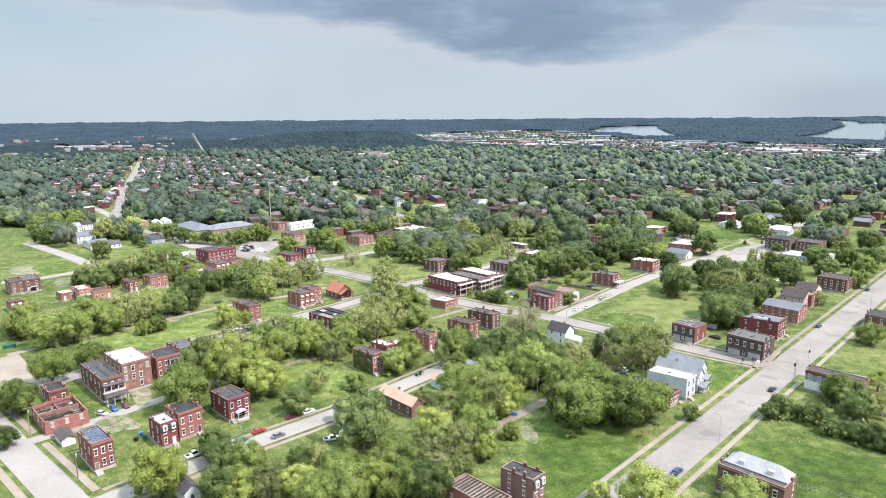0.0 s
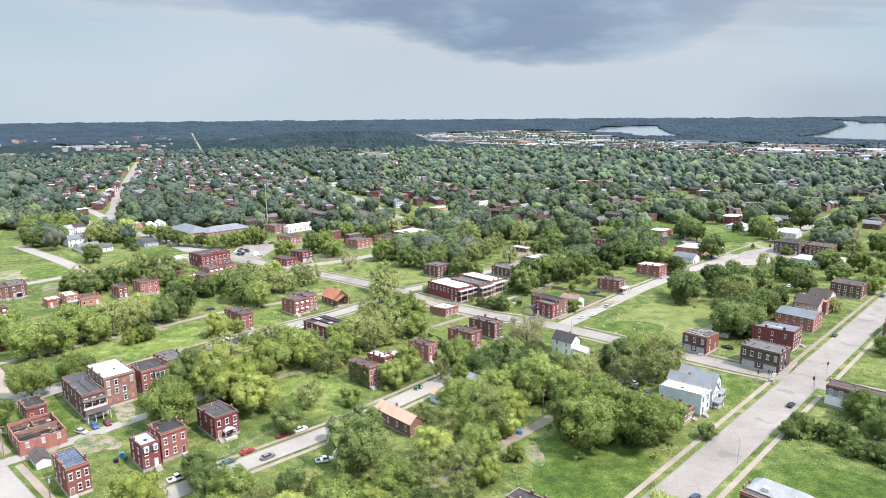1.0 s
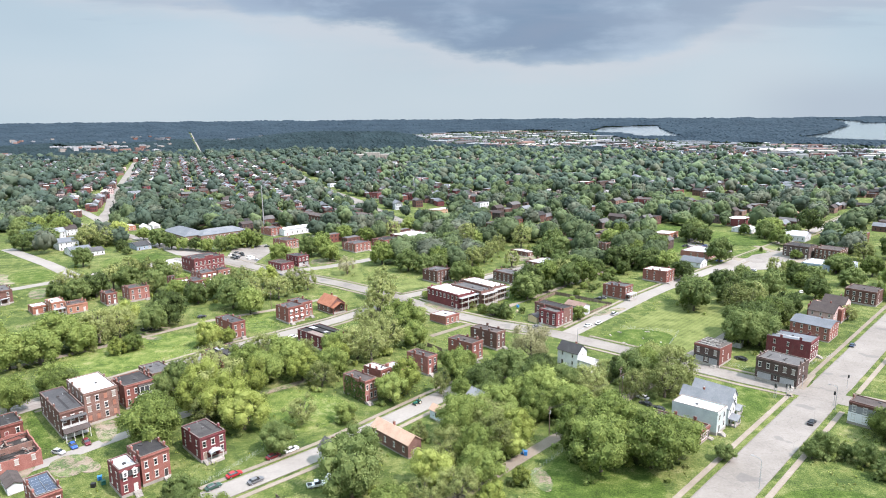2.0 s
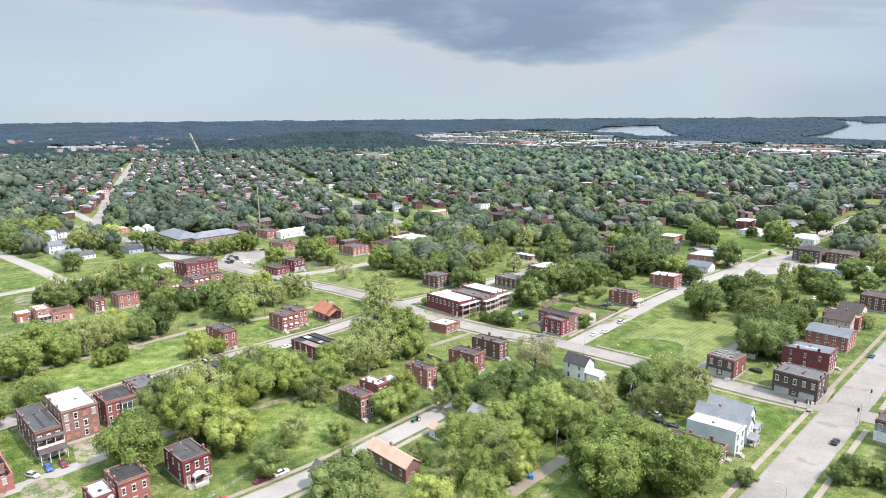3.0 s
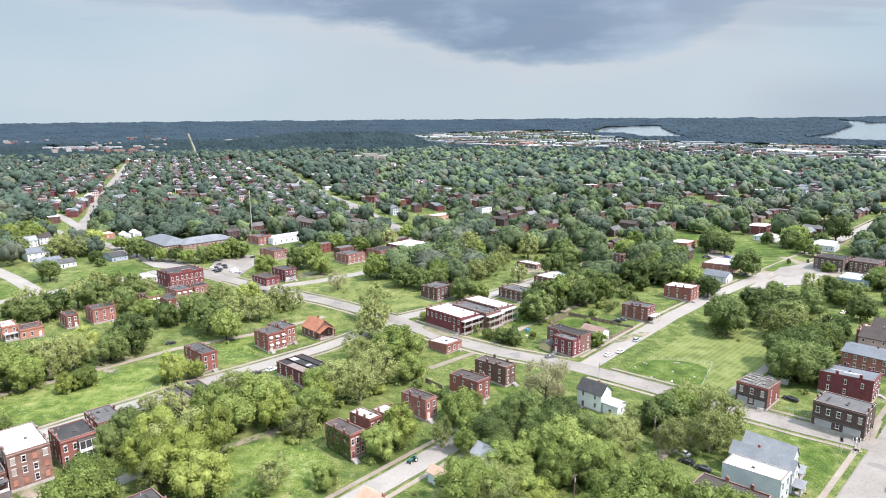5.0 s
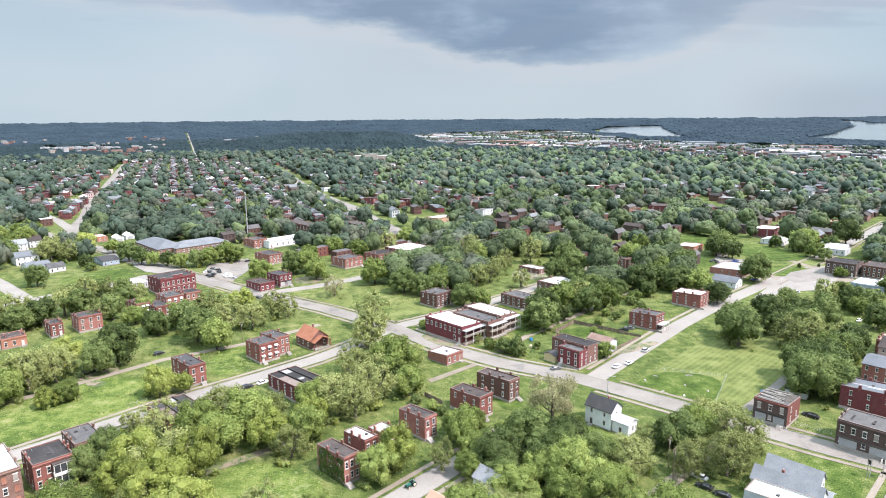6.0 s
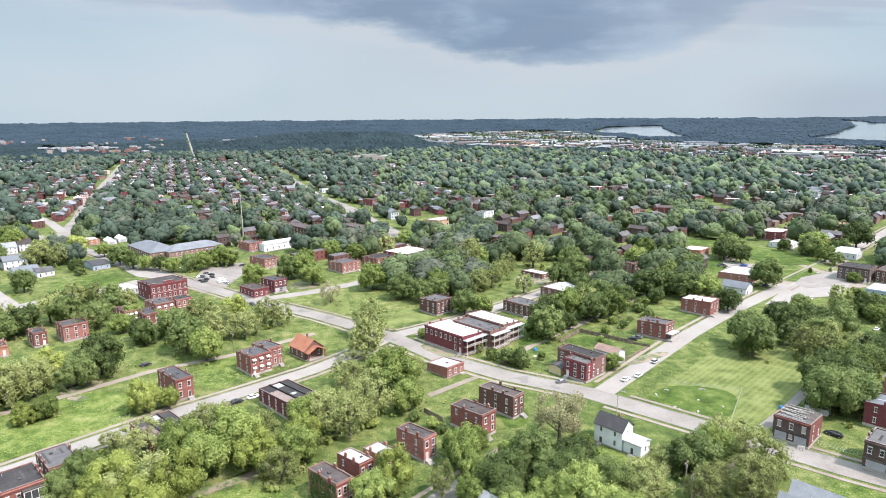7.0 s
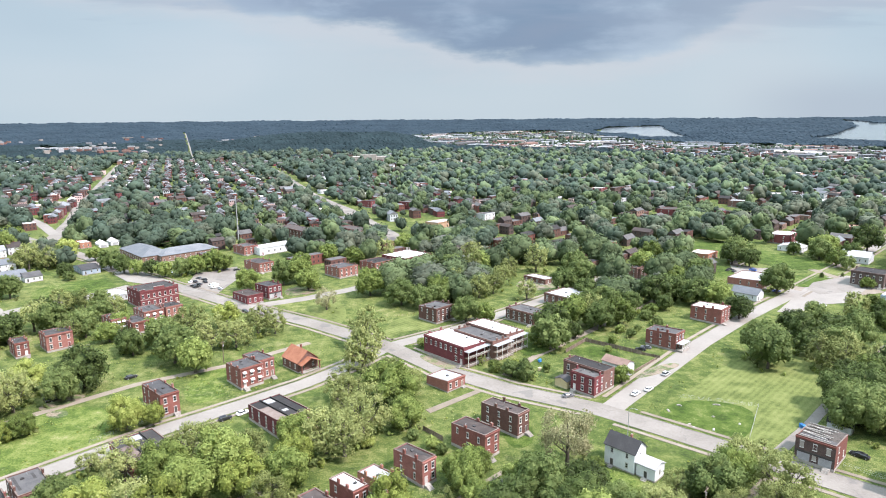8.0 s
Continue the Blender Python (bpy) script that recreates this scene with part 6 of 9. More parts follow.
    for rows in shells.values():
        for x, y, yaw, w, d, h in rows:
            if math.hypot(x, y) > 1250:
                continue
            c, s = math.cos(radians(yaw)), math.sin(radians(yaw))
            z = rise(x, y)
            for f in range(2 if h > 6 else 1):
                for face in range(4):
                    across, out = (w, d / 2) if face % 2 == 0 else (d, w / 2)
                    for i in range(3):
                        u = (i - 1) * across * 0.3
                        q = []
                        for du, dz in ((-0.5, 0), (0.5, 0), (0.5, 1.6), (-0.5, 1.6)):
                            a, b = ((u + du, -out - 0.06), (out + 0.06, u + du), (-u - du, out + 0.06), (-out - 0.06, -u - du))[face]
                            q.append((x + a * c - b * s, y + a * s + b * c, z + 1.4 + 3.2 * f + dz))
                        glass.append(q)
    tagged(new("far_windows", array_mesh("far_windows", np.array(glass), 4, M["glass"])), "dark windows of distant houses", "windows", "", "stuff")
    names = {"red": "red brick", "brown": "brown brick", "maroon": "maroon brick", "orange": "orange brick", "worn": "worn brick", "siding": "white sided", "dark": "dark brick", "pink": "pink sided"}
    for wall, rows in shells.items():
        far_boxes("far_houses", rows, M[wall], f"distant rows of {names[wall]} houses among trees", "houses")
    for roof, rows in gables.items():
        far_gables("far_roofs", rows, M[roof], f"distant {M[roof].name.replace('_', ' ')} surfaces on rows of houses")
    # trees between them
    for _ in range(26000):
        y = 370 + 1530 * rng.random() ** 1.25
        x = rng.uniform(-0.76, 0.76) * y + rng.uniform(-30, 30)
        r = math.hypot(x, y)
        if r > 1900:
            continue
        dens = 0.62 + 0.9 * noise.noise((x / 90.0, y / 90.0, 2.0)) + (0.12 if x > 60 else 0.0) + min(0.35, max(0.0, (r - 700) / 2000))
        if y < 545:
            dens = 0.9
            if not clear_of_houses(x, y, 3.0):
                continue
        if y < 545 + 0.12 * abs(x) and not any(inside(x, y, p) for p in FILL):
            continue
        out = 1 + 170 / r
        if rng.random() > dens or any(inside(x, y, p) for p in CLEARINGS) or inside(x, y, FAR_CLEARINGS[2]) or inside(x * out, y * out, FAR_CLEARINGS[2]):
            continue
        rad = rng.choice((rng.uniform(3.6, 7.0), rng.uniform(6.0, 11.0), rng.uniform(8.0, 13.5))) if r < 1000 else rng.choice((rng.uniform(6.0, 10.0), rng.uniform(9.0, 16.0)))
        town = next((q for p, q in TOWNS if inside(x, y, p)), 0.0)
        if town:
            if rng.random() < 0.30 * town:
                continue
            rad *= 1 - 0.50 * town
        if not clear_of_roads(x, y, rad * 0.5) or not free(x, y, rad * 0.44):
            continue
        take(x, y, rad * 0.44)
        (mid if r < 880 else far).append((x, y, rise(x, y), rad))
    close = [q for q in mid if math.hypot(q[0], q[1]) < 560]
    mid = [q for q in mid if math.hypot(q[0], q[1]) >= 560]
    groves("grove_trees", close, 13, 1150, 0.062, "green leafy trees on lots behind the houses", ("grove", "fresh_grove", "grove", "grey_grove"))
    # west stands get the duller palettes; far ones carry the painted haze
    for west in (True, False):
        stand = [q for q in mid if (q[0] < -0.1 * q[1]) == west]
        groves("mid_woods", stand, 9, 190, 0.088, "green leafy trees between distant houses", ("woodland", "grove", "woodland", "grey_grove", "hazy_wood", "woodland", "fresh_grove") if west else ("grove", "woodland", "grove", "grey_grove", "woodland", "fresh_grove"))
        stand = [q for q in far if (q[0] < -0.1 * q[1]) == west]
        groves("far_woods", stand, 4, 12, 0.12, "distant green woodland among houses", ("hazy_wood", "hazy_dark", "woodland", "hazy_dark", "hazy_wood", "grey_grove") if west else ("hazy_wood", "hazy_fresh", "hazy_dark", "hazy_wood", "grey_grove", "hazy_fresh", "hazy_dark"))


def make_works():
    """The pale sheds, yards and stacks of the riverside works."""
    rng = random.Random(8)
    poly = FAR_CLEARINGS[2]
    ax, ay = FAR_CLEARINGS[3][0]
    bx, by = FAR_CLEARINGS[3][1]
    far_boxes("distant_sheds", [(ax + (bx - ax) * i / 11, ay + (by - ay) * i / 11 + rng.uniform(0, 40), rng.uniform(-6, 6), rng.uniform(20, 42), 16, rng.uniform(11, 15)) for i in range(12)], M["silver"], "row of pale distant sheds among woods", "warehouses")
    patch("works_yard", poly, 0.6, M["palegrey"], "pale distant yards of riverside works")
    xs, ys = [p[0] for p in poly], [p[1] for p in poly]
    sheds = collections.defaultdict(list)
    n = 0
    while n < 650:
        x, y = rng.uniform(min(xs), max(xs)), rng.uniform(min(ys), max(ys))
        n += 1
        if not inside(x, y, poly):
            continue
        kind = rng.choice(("silver", "palegrey", "palegrey", "palegrey", "stone", "slate", "slate", "worn", "brown", "grey", "silver"))
        big = rng.random() < 0.45
        sheds[kind].append((x, y, rng.choice((-24, -24, -24, 66)) + rng.uniform(-4, 4), rng.uniform(50, 150) if big else rng.uniform(14, 40), rng.uniform(24, 60) if big else rng.uniform(10, 20), rng.uniform(5, 10)))
    roofs = collections.defaultdict(list)
    for _ in range(300):
        r, a = rng.uniform(1800, 3300), radians(90 + rng.uniform(15, 36))
        x, y = r * math.cos(a), r * math.sin(a)
        if noise.noise((x / 400.0, y / 250.0, 3.0)) > 0.05 and min(seg_dist(x, y, p, q) for p, q in zip(FAR_STREET, FAR_STREET[1:])) > 90:
            roofs[rng.choice(("silver", "slate", "brown", "stone", "worn", "palegrey"))].append((x, y, rng.choice((-45, 45, 0)), rng.uniform(8, 22) * (2 if rng.random() < 0.1 else 1), rng.uniform(8, 14), rng.uniform(12, 17)))
    for kind, rows in roofs.items():
        far_boxes("distant_blocks", rows, M[kind], f"distant {M[kind].name.replace('_', ' ')} blocks among woods", "buildings")
    for kind, rows in sheds.items():
        far_boxes("works_sheds", rows, M[kind], f"distant low {M[kind].name.replace('_', ' ')} warehouses by the river", "warehouses")
    rows = [(x, y, rise(x, y), rng.uniform(4, 8)) for x, y in ((rng.uniform(min(xs), max(xs)), rng.uniform(min(ys), max(ys))) for _ in range(2600)) if inside(x, y, poly) and noise.noise((x / 160.0, y / 110.0, 7.0)) > -0.12]
    groves("works_trees", rows, 1, 0, 0.1, "distant green trees between warehouses", ("woodland",))


def make_canopy():
    """Unbroken woods from the far city to the skyline, as a rough leafy sheet."""
    rng = np.random.RandomState(4)
    na, radii = 600, [1750.0]
    while radii[-1] < 4900:
        radii.append(radii[-1] * 1.0068)
    nr = len(radii)
    ang = np.linspace(radians(90 - 41), radians(90 + 41), na)
    verts = np.zeros((nr, na, 3), np.float32)
    for i, r in enumerate(radii):
        jit = rng.uniform(-0.5, 0.5, na) * (ang[1] - ang[0])
        rr = r + rng.uniform(-3, 3, na)
        verts[i, :, 0], verts[i, :, 1] = rr * np.cos(ang + jit), rr * np.sin(ang + jit)
        lump = np.array([noise.noise((x / 130.0, y / 130.0, 0.0)) for x, y in verts[i, :, :2]])
        open_sky = np.array([min(1.0, max(0.0, (min(seg_dist(x, y, p, q) for p, q in zip(FAR_STREET, FAR_STREET[1:])) - 3) / 16)) for x, y in verts[i, :, :2]])
        wooded = 5 + 6.0 * rng.rand(na) + 7 * lump + 38 * np.exp(-(((verts[i, :, 0] + 400) / 340) ** 4 + ((verts[i, :, 1] - 2450) / 300) ** 2))
        verts[i, :, 2] = 68 * np.maximum(0, (rr - 2600) / 2300) ** 2 + wooded * open_sky
    faces = []
    for i in range(nr - 1):
        mid = 0.5 * (verts[i] + verts[i + 1])
        for j in range(na - 1):
            x, y = float(mid[j, 0]), float(mid[j, 1])
            if any(inside(x, y, p) for p in FAR_CLEARINGS):
                continue
            if any(seg_dist(x, y, a, b) < 3.5 for a, b in zip(FAR_STREET, FAR_STREET[1:])):
                continue
            if radii[i] < 1950 and noise.noise((x / 60.0, y / 40.0, 5.0)) > 0.2:
                continue
            o = i * na + j
            faces.append((o, o + 1, o + na + 1, o + na))
    flat = verts.reshape(-1, 3)
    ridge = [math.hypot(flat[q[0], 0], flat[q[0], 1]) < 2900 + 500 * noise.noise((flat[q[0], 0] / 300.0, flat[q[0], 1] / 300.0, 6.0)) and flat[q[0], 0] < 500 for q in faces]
    # the far stretch is coloured bluer, standing in for aerial haze
    for near, mat, label in ((True, "hazy_ridge", "unbroken woods on a distant ridge, haze tint in their dark green"), (False, "hazy_skyline", "flat woods along the river up to the skyline, blue-green with painted haze")):
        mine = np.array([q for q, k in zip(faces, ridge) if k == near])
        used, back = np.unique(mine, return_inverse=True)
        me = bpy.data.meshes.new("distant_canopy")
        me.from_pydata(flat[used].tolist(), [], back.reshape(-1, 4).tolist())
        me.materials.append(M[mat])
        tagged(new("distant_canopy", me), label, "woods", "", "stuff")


# ---- houses of the near blocks ----
brick_house(-103.8, 173.8, 44.5, 5.8, 13.7, 9.1, "red", "grey", "two-storey red brick house with solar panels on its roof", cols=3, side=3, extra="solar", seed=0)
brick_house(-128.6, 224.5, 44.5, 7.2, 24.9, 9.0, "brown", "grey", "long brown brick house with white two-storey front porches", cols=3, side=5, extra="porch2", seed=1)
brick_house(-122.4, 232.2, 44.5, 10.4, 20.0, 11.5, "worn", "white", "tall worn brick house with bricked-up openings and white roof", cols=4, side=4, floors=3, boarded=0.8, extra="nodoor infill", seed=2)
brick_house(-113.0, 241.6, 44.5, 9.9, 13.5, 9.0, "red", "tar", "red brick house with tarred roof and white front bay", cols=4, side=3, extra="bay", seed=3)
brick_house(-110.1, 254.2, 44.5, 7.8, 14.3, 8.0, "brown", "grey", "brown brick house with patched grey roof", cols=3, side=3, seed=4)
brick_house(-88.7, 185.2, 44.5, 5.1, 9.7, 8.5, "maroon", "silver", "small red brick house with pale mansard dormers", cols=2, side=2, extra="mansard", seed=5)
brick_house(-85.0, 192.1, 44.5, 7.7, 11.1, 9.2, "red", "tar", "red brick house with flat tarred roof and white trim", cols=3, side=2, seed=6)
brick_house(-74.2, 205.3, 44.5, 7.9, 13.3, 8.0, "maroon", "tar", "red painted brick house with rounded white porch awning", cols=3, side=3, extra="canopy", seed=7)
roofless_house(-130.0, 199.7, 44.5, 12.8, 16.9, 5.0, "burnt-out roofless red brick shell full of charred rubble")
brick_house(-143.1, 218.3, 44.5, 6.2, 11.9, 5.0, "red", "tar", "small brick house with tarred roof and open porch", cols=2, side=3, floors=1, seed=9)
brick_house(-31.1, 243.3, 44.5, 5.3, 13.2, 8.7, "red", "brownroof", "red brick house with ivy on its side wall", cols=3, side=3, extra="ivy", seed=10)
brick_house(-25.7, 251.8, 44.5, 4.7, 10.4, 8.7, "red", "white", "red brick house with white flat roof and cornice", cols=2, side=2, seed=11)
brick_house(-19.3, 261.7, 44.5, 5.9, 10.3, 5.0, "orange", "silver", "low orange brick house with pale flat roof", cols=2, side=2, floors=1, seed=12)
brick_house(-9.3, 267.5, 44.5, 5.2, 12.3, 8.0, "red", "brownroof", "plain red brick house with brown flat roof", cols=2, side=2, seed=13)
brick_house(8.6, 282.5, 44.5, 6.5, 14.0, 8.3, "red", "brownroof", "dark red brick house beside a garden", cols=2, side=3, seed=14)
brick_house(19.0, 296.1, 44.5, 5.8, 15.5, 8.3, "brown", "brownroof", "brown brick house with white front porch", cols=2, side=3, seed=15)
brick_house(4.4, 361.8, -45.5, 23.8, 15.3, 8.5, "maroon", "white", "red painted corner brick building with white roof", cols=8, side=3, extra="gallery lowblank", seed=16)
brick_house(15.5, 366.8, -45.5, 22.5, 11.0, 8.5, "brown", "grey", "brown brick building with rear porches", cols=5, side=2, extra="blind gallery", seed=17)
brick_house(22.0, 376.3, -45.5, 23.9, 12.0, 8.5, "brown", "white", "brown brick building with white flat roof and porches", cols=5, side=2, extra="gallery", seed=18)
brick_house(-0.2, 330.7, 44.5, 9.3, 11.4, 4.5, "red", "silver", "small one-storey brick building with whitish roof", cols=3, side=2, floors=1, extra="nochim", seed=19)
brick_house(40.8, 408.5, -45.5, 17.5, 12.1, 6.5, "brown", "grey", "long brown brick building among trees", cols=5, side=2, seed=20)
brick_house(52.3, 323.8, -45.5, 10.1, 6.9, 8.0, "maroon", "grey", "bright red painted brick house with white window frames", cols=3, side=2, seed=21)
brick_house(54.2, 330.9, -45.5, 17.6, 7.6, 8.6, "brown", "tar", "long brown brick house joined to a maroon block", cols=4, side=2, seed=22)
pitched_house(44.5, 328.8, -45.5, 5.4, 3.8, 3.0, 4.0, "yellow", "grey", "small cream sided shed beside a red house", "y", 1, 1, 1, "gable", "nochim", 23, "shed")
pitched_house(68.3, 341.5, 44.5, 6.9, 10.4, 4.8, 6.3, "siding", "pinkroof", "tall pale garage with pinkish brown roof", "y", 2, 2, 1, "gable", "nochim", 24, "garage")
brick_house(97.0, 371.3, 44.5, 8.2, 13.9, 8.0, "red", "grey", "red brick house with grey front porch on the side street", cols=3, side=3, extra="frontporch", seed=25)
brick_house(131.6, 406.9, 44.5, 10.3, 15.3, 8.0, "red", "white", "red brick house with white flat roof and outside stair", cols=3, side=3, seed=26)
pitched_house(52.0, 272.9, -45.5, 9.6, 6.5, 6.4, 9.2, "siding", "grey", "white sided house with grey gable roof", "x", 2, 1, 2, "gable", "", 27, "house")
pitched_house(57.6, 267.1, -45.5, 5.7, 5.5, 4.0, 5.2, "siding", "silver", "low white sided wing of a house", "x", 1, 1, 1, "gable", "nochim", 28, "house")
brick_house(110.8, 275.7, -45.5, 10.5, 12.3, 8.2, "red", "grey", "dark-fronted brick shop building with a collapsed roof", cols=3, side=2, boarded=0.9, extra="hole shopfront nochim darkfront", seed=29)
pitched_house(127.3, 292.8, -45.5, 7.0, 3.3, 2.6, 3.8, "siding", "tar", "white shed with black roof", "x", 2, 1, 1, "gable", "nochim", 30, "shed")
brick_house(129.2, 256.3, -45.5, 14.8, 12.7, 9.1, "dark", "grey", "dark brown brick corner shop with grey roof", cols=5, side=3, boarded=0.3, extra="shopfront", seed=31)
brick_house(146.7, 281.6, 44.5, 11.1, 16.9, 9.0, "maroon", "slate", "maroon brick building with pale flat roof", cols=4, side=3, seed=32)
pitched_house(170.1, 306.2, -45.5, 16.2, 14.3, 6.6, 8.2, "red", "slate", "red brick house with low pale grey roof", "x", 5, 4, 2, "gable", "", 33, "house")
pitched_house(186.9, 326.6, -45.5, 11.0, 14.2, 6.2, 9.2, "pink", "brownroof", "pink sided house with dark red gable roof", "x", 3, 4, 2, "gable", "", 34, "house")
pitched_house(199.2, 338.1, -45.5, 10.0, 12.9, 6.2, 9.4, "pink", "brownroof", "pinkish sided house with brown gable roof", "x", 3, 3, 2, "gable", "", 35, "house")
brick_house(209.1, 289.8, -45.5, 13.4, 15.6, 7.0, "brown", "tar", "brown brick building beside the main road", cols=3, side=3, seed=36)
brick_house(141.7, 216.5, -45.5, 18.5, 7.8, 8.0, "brown", "brownroof", "long brown brick building with whitewashed side wall", cols=6, side=2, extra="blind whitelow", seed=37)
brick_house(82.1, 153.0, -45.5, 16.6, 9.4, 8.5, "brown", "brownroof", "brown brick house with pale grey hipped upper roof", cols=4, side=2, extra="upper nodoor", seed=38)
brick_house(20.1, 151.4, 44.5, 5.0, 10.7, 10.0, "brown", "tar", "brown brick house with white mansard dormers", cols=2, side=2, floors=3, extra="mansard", seed=39)
ribbed_hall(8.5, 149.7, 44.5, 7.4, 16.3, 5.0, "low red brick building with bare joists across its roof")
brick_house(83.1, 220.0, 44.5, 7.2, 15.0, 8.0, "mint", "white", "pale mint sided house with white flat roof", cols=2, side=2, extra="blind nochim", seed=41)
pitched_house(88.3, 226.2, 44.5, 5.0, 16.5, 6.0, 8.8, "siding", "palegrey", "white sided house with grey front gable and porch", "y", 2, 4, 2, "gable", "porch", 42, "house")
pitched_house(93.4, 232.6, 44.5, 5.2, 13.5, 5.8, 8.8, "siding", "palegrey", "grey-roofed sided house with dark porch beside its twin", "y", 2, 3, 2, "gable", "porch nochim", 133, "house")
brick_house(74.5, 215.0, 44.5, 7.2, 17.7, 4.5, "red", "brownroof", "low red brick house with brown flat roof", cols=5, side=2, floors=1, seed=43)
pitched_house(-15.4, 207.3, 44.5, 5.3, 17.3, 4.6, 6.6, "brown", "tan", "low house with tan shingle gable roof", "y", 1, 4, 1, "gable", "", 44, "house")
pitched_house(-2.0, 225.0, 44.5, 3.6, 5.8, 3.4, 4.8, "paleblue", "tan", "small pale blue house with orange-tan roof", "y", 1, 1, 1, "gable", "nochim", 45, "house")
pitched_house(-33.0, 196.0, 44.5, 5.0, 7.2, 5.8, 8.0, "siding", "grey", "white sided house behind a large tree", "y", 1, 2, 2, "gable", "", 46, "house")
pitched_house(-70.1, 155.5, 44.5, 4.1, 8.2, 3.4, 5.0, "siding", "grey", "small house with grey shingle roof", "y", 1, 2, 1, "gable", "nochim", 47, "house")
brick_house(-100.8, 312.3, 44.5, 6.4, 17.0, 8.5, "red", "grey", "red brick house with white front steps and grey roof", cols=2, side=4, seed=48)
brick_house(-91.6, 278.3, 44.5, 12.9, 19.3, 5.0, "red", "tar", "low brick building with black patched roof", cols=4, side=4, floors=1, extra="nochim strips", seed=49)
brick_house(-77.9, 334.2, 44.5, 9.1, 11.9, 8.5, "red", "grey", "red brick duplex with white window awnings", cols=3, side=2, extra="awnings", seed=50)
brick_house(-74.7, 342.0, 44.5, 6.6, 13.2, 8.5, "red", "grey", "red brick duplex with grey flat roof", cols=3, side=3, seed=51)
pitched_house(-60.0, 350.3, 44.5, 9.5, 11.5, 4.2, 8.2, "brown", "tile", "brick cottage with orange tiled roof and front porch", "y", 2, 3, 1, "gable", "porch", 52, "house")
brick_house(-56.2, 300.4, 44.5, 11.9, 19.1, 6.5, "maroon", "tar", "red brick building with a partly burnt roof", cols=4, side=4, floors=2, boarded=0.3, extra="nochim strips", seed=53)
brick_house(-197.8, 353.2, 44.5, 9.8, 12.7, 5.0, "orange", "brownroof", "orange brick house with brown roof", cols=3, side=3, floors=1, seed=54)
brick_house(-186.1, 366.4, 44.5, 5.4, 11.8, 7.0, "red", "tar", "red brick house among trees", cols=2, side=2, seed=55)
brick_house(-175.2, 375.4, 44.5, 10.6, 12.3, 8.0, "red", "tar", "red brick house with tarred roof and white windows", cols=3, side=2, seed=56)
brick_house(-161.6, 399.9, 44.5, 6.6, 14.6, 7.0, "red", "tar", "red brick row house with flat roof", cols=3, side=3, extra="awnings", seed=57)
brick_house(-150.6, 398.5, 44.5, 7.5, 15.3, 6.0, "red", "grey", "red brick row house with flat roof", cols=2, side=3, extra="", seed=58)
brick_house(-149.0, 409.8, 44.5, 9.5, 15.1, 8.0, "red", "grey", "red brick row house with flat roof", cols=3, side=3, extra="awnings", seed=59)
brick_house(-141.0, 416.2, 44.5, 8.5, 11.9, 8.0, "red", "tar", "red brick row house with flat roof", cols=3, side=2, extra="", seed=60)
brick_house(-162.5, 445.1, 44.5, 20.5, 19.8, 10.0, "maroon", "tar", "large red brick building with many white windows", cols=7, side=4, floors=2, extra="stepped", seed=61)
brick_house(-189.1, 454.4, 44.5, 10.9, 16.7, 4.0, "siding", "white", "low building with white flat roof", cols=3, side=3, floors=1, extra="nochim", seed=62)
pitched_house(-222.3, 566.2, -45.5, 46.0, 21.0, 4.6, 8.6, "worn", "slate", "long low building with grey hipped roof behind a row of trees", "x", 12, 4, 1, "hip", "nochim", 63, "house")
pitched_house(-193.3, 567.3, 44.5, 42.0, 20.0, 4.6, 8.2, "worn", "slate", "low wing with grey hipped roof behind a row of trees", "x", 11, 4, 1, "hip", "nochim", 124, "house")
brick_house(-150.5, 575.4, 44.5, 11.4, 17.0, 7.0, "red", "grey", "red brick building with flat roof among trees", cols=3, side=2, seed=64)
brick_house(-125.0, 520.5, 44.5, 10.6, 20.5, 7.0, "red", "tar", "red brick building with flat roof among trees", cols=4, side=3, seed=65)
brick_house(-110.7, 447.7, 44.5, 9.5, 17.0, 5.2, "maroon", "brownroof", "low maroon brick building with dark flat roof beside the avenue", cols=3, side=4, floors=1, extra="nochim", seed=66)
brick_house(-101.3, 456.0, 44.5, 8.5, 15.0, 8.0, "maroon", "grey", "two-storey maroon brick building with white ground floor", cols=3, side=3, extra="shopfront", seed=87)
brick_house(-128.3, 584.7, 44.5, 40.0, 16.0, 6.0, "siding", "white", "long low building with white flat roof", cols=8, side=2, floors=1, extra="nochim", seed=67)
pitched_house(-240.3, 519.4, 44.5, 10.9, 19.9, 3.4, 5.0, "bluegrey", "grey", "small blue-grey sided house", "x", 3, 5, 1, "gable", "nochim", 68, "house")
pitched_house(-276.7, 498.4, 44.5, 14.2, 20.8, 3.6, 6.2, "siding", "slate", "white sided house with pale gable roof", "x", 4, 5, 1, "gable", "nochim", 69, "house")
pitched_house(-264.7, 498.4, 44.5, 9.8, 15.7, 3.4, 5.2, "siding", "grey", "small white sided house with grey roof", "x", 3, 4, 1, "gable", "nochim", 70, "house")
pitched_house(-299.3, 521.3, 44.5, 14.2, 17.0, 6.0, 8.4, "siding", "slate", "white two-storey sided house", "x", 4, 4, 2, "gable", "", 71, "house")
brick_house(-4.7, 411.6, 44.5, 12.1, 12.9, 8.0, "brown", "grey", "brown brick building with flat roof among trees", cols=4, side=3, seed=72)
brick_house(-67.1, 505.4, 44.5, 14.7, 16.1, 7.0, "red", "grey", "red brick building with flat roof among trees", cols=4, side=3, seed=73)
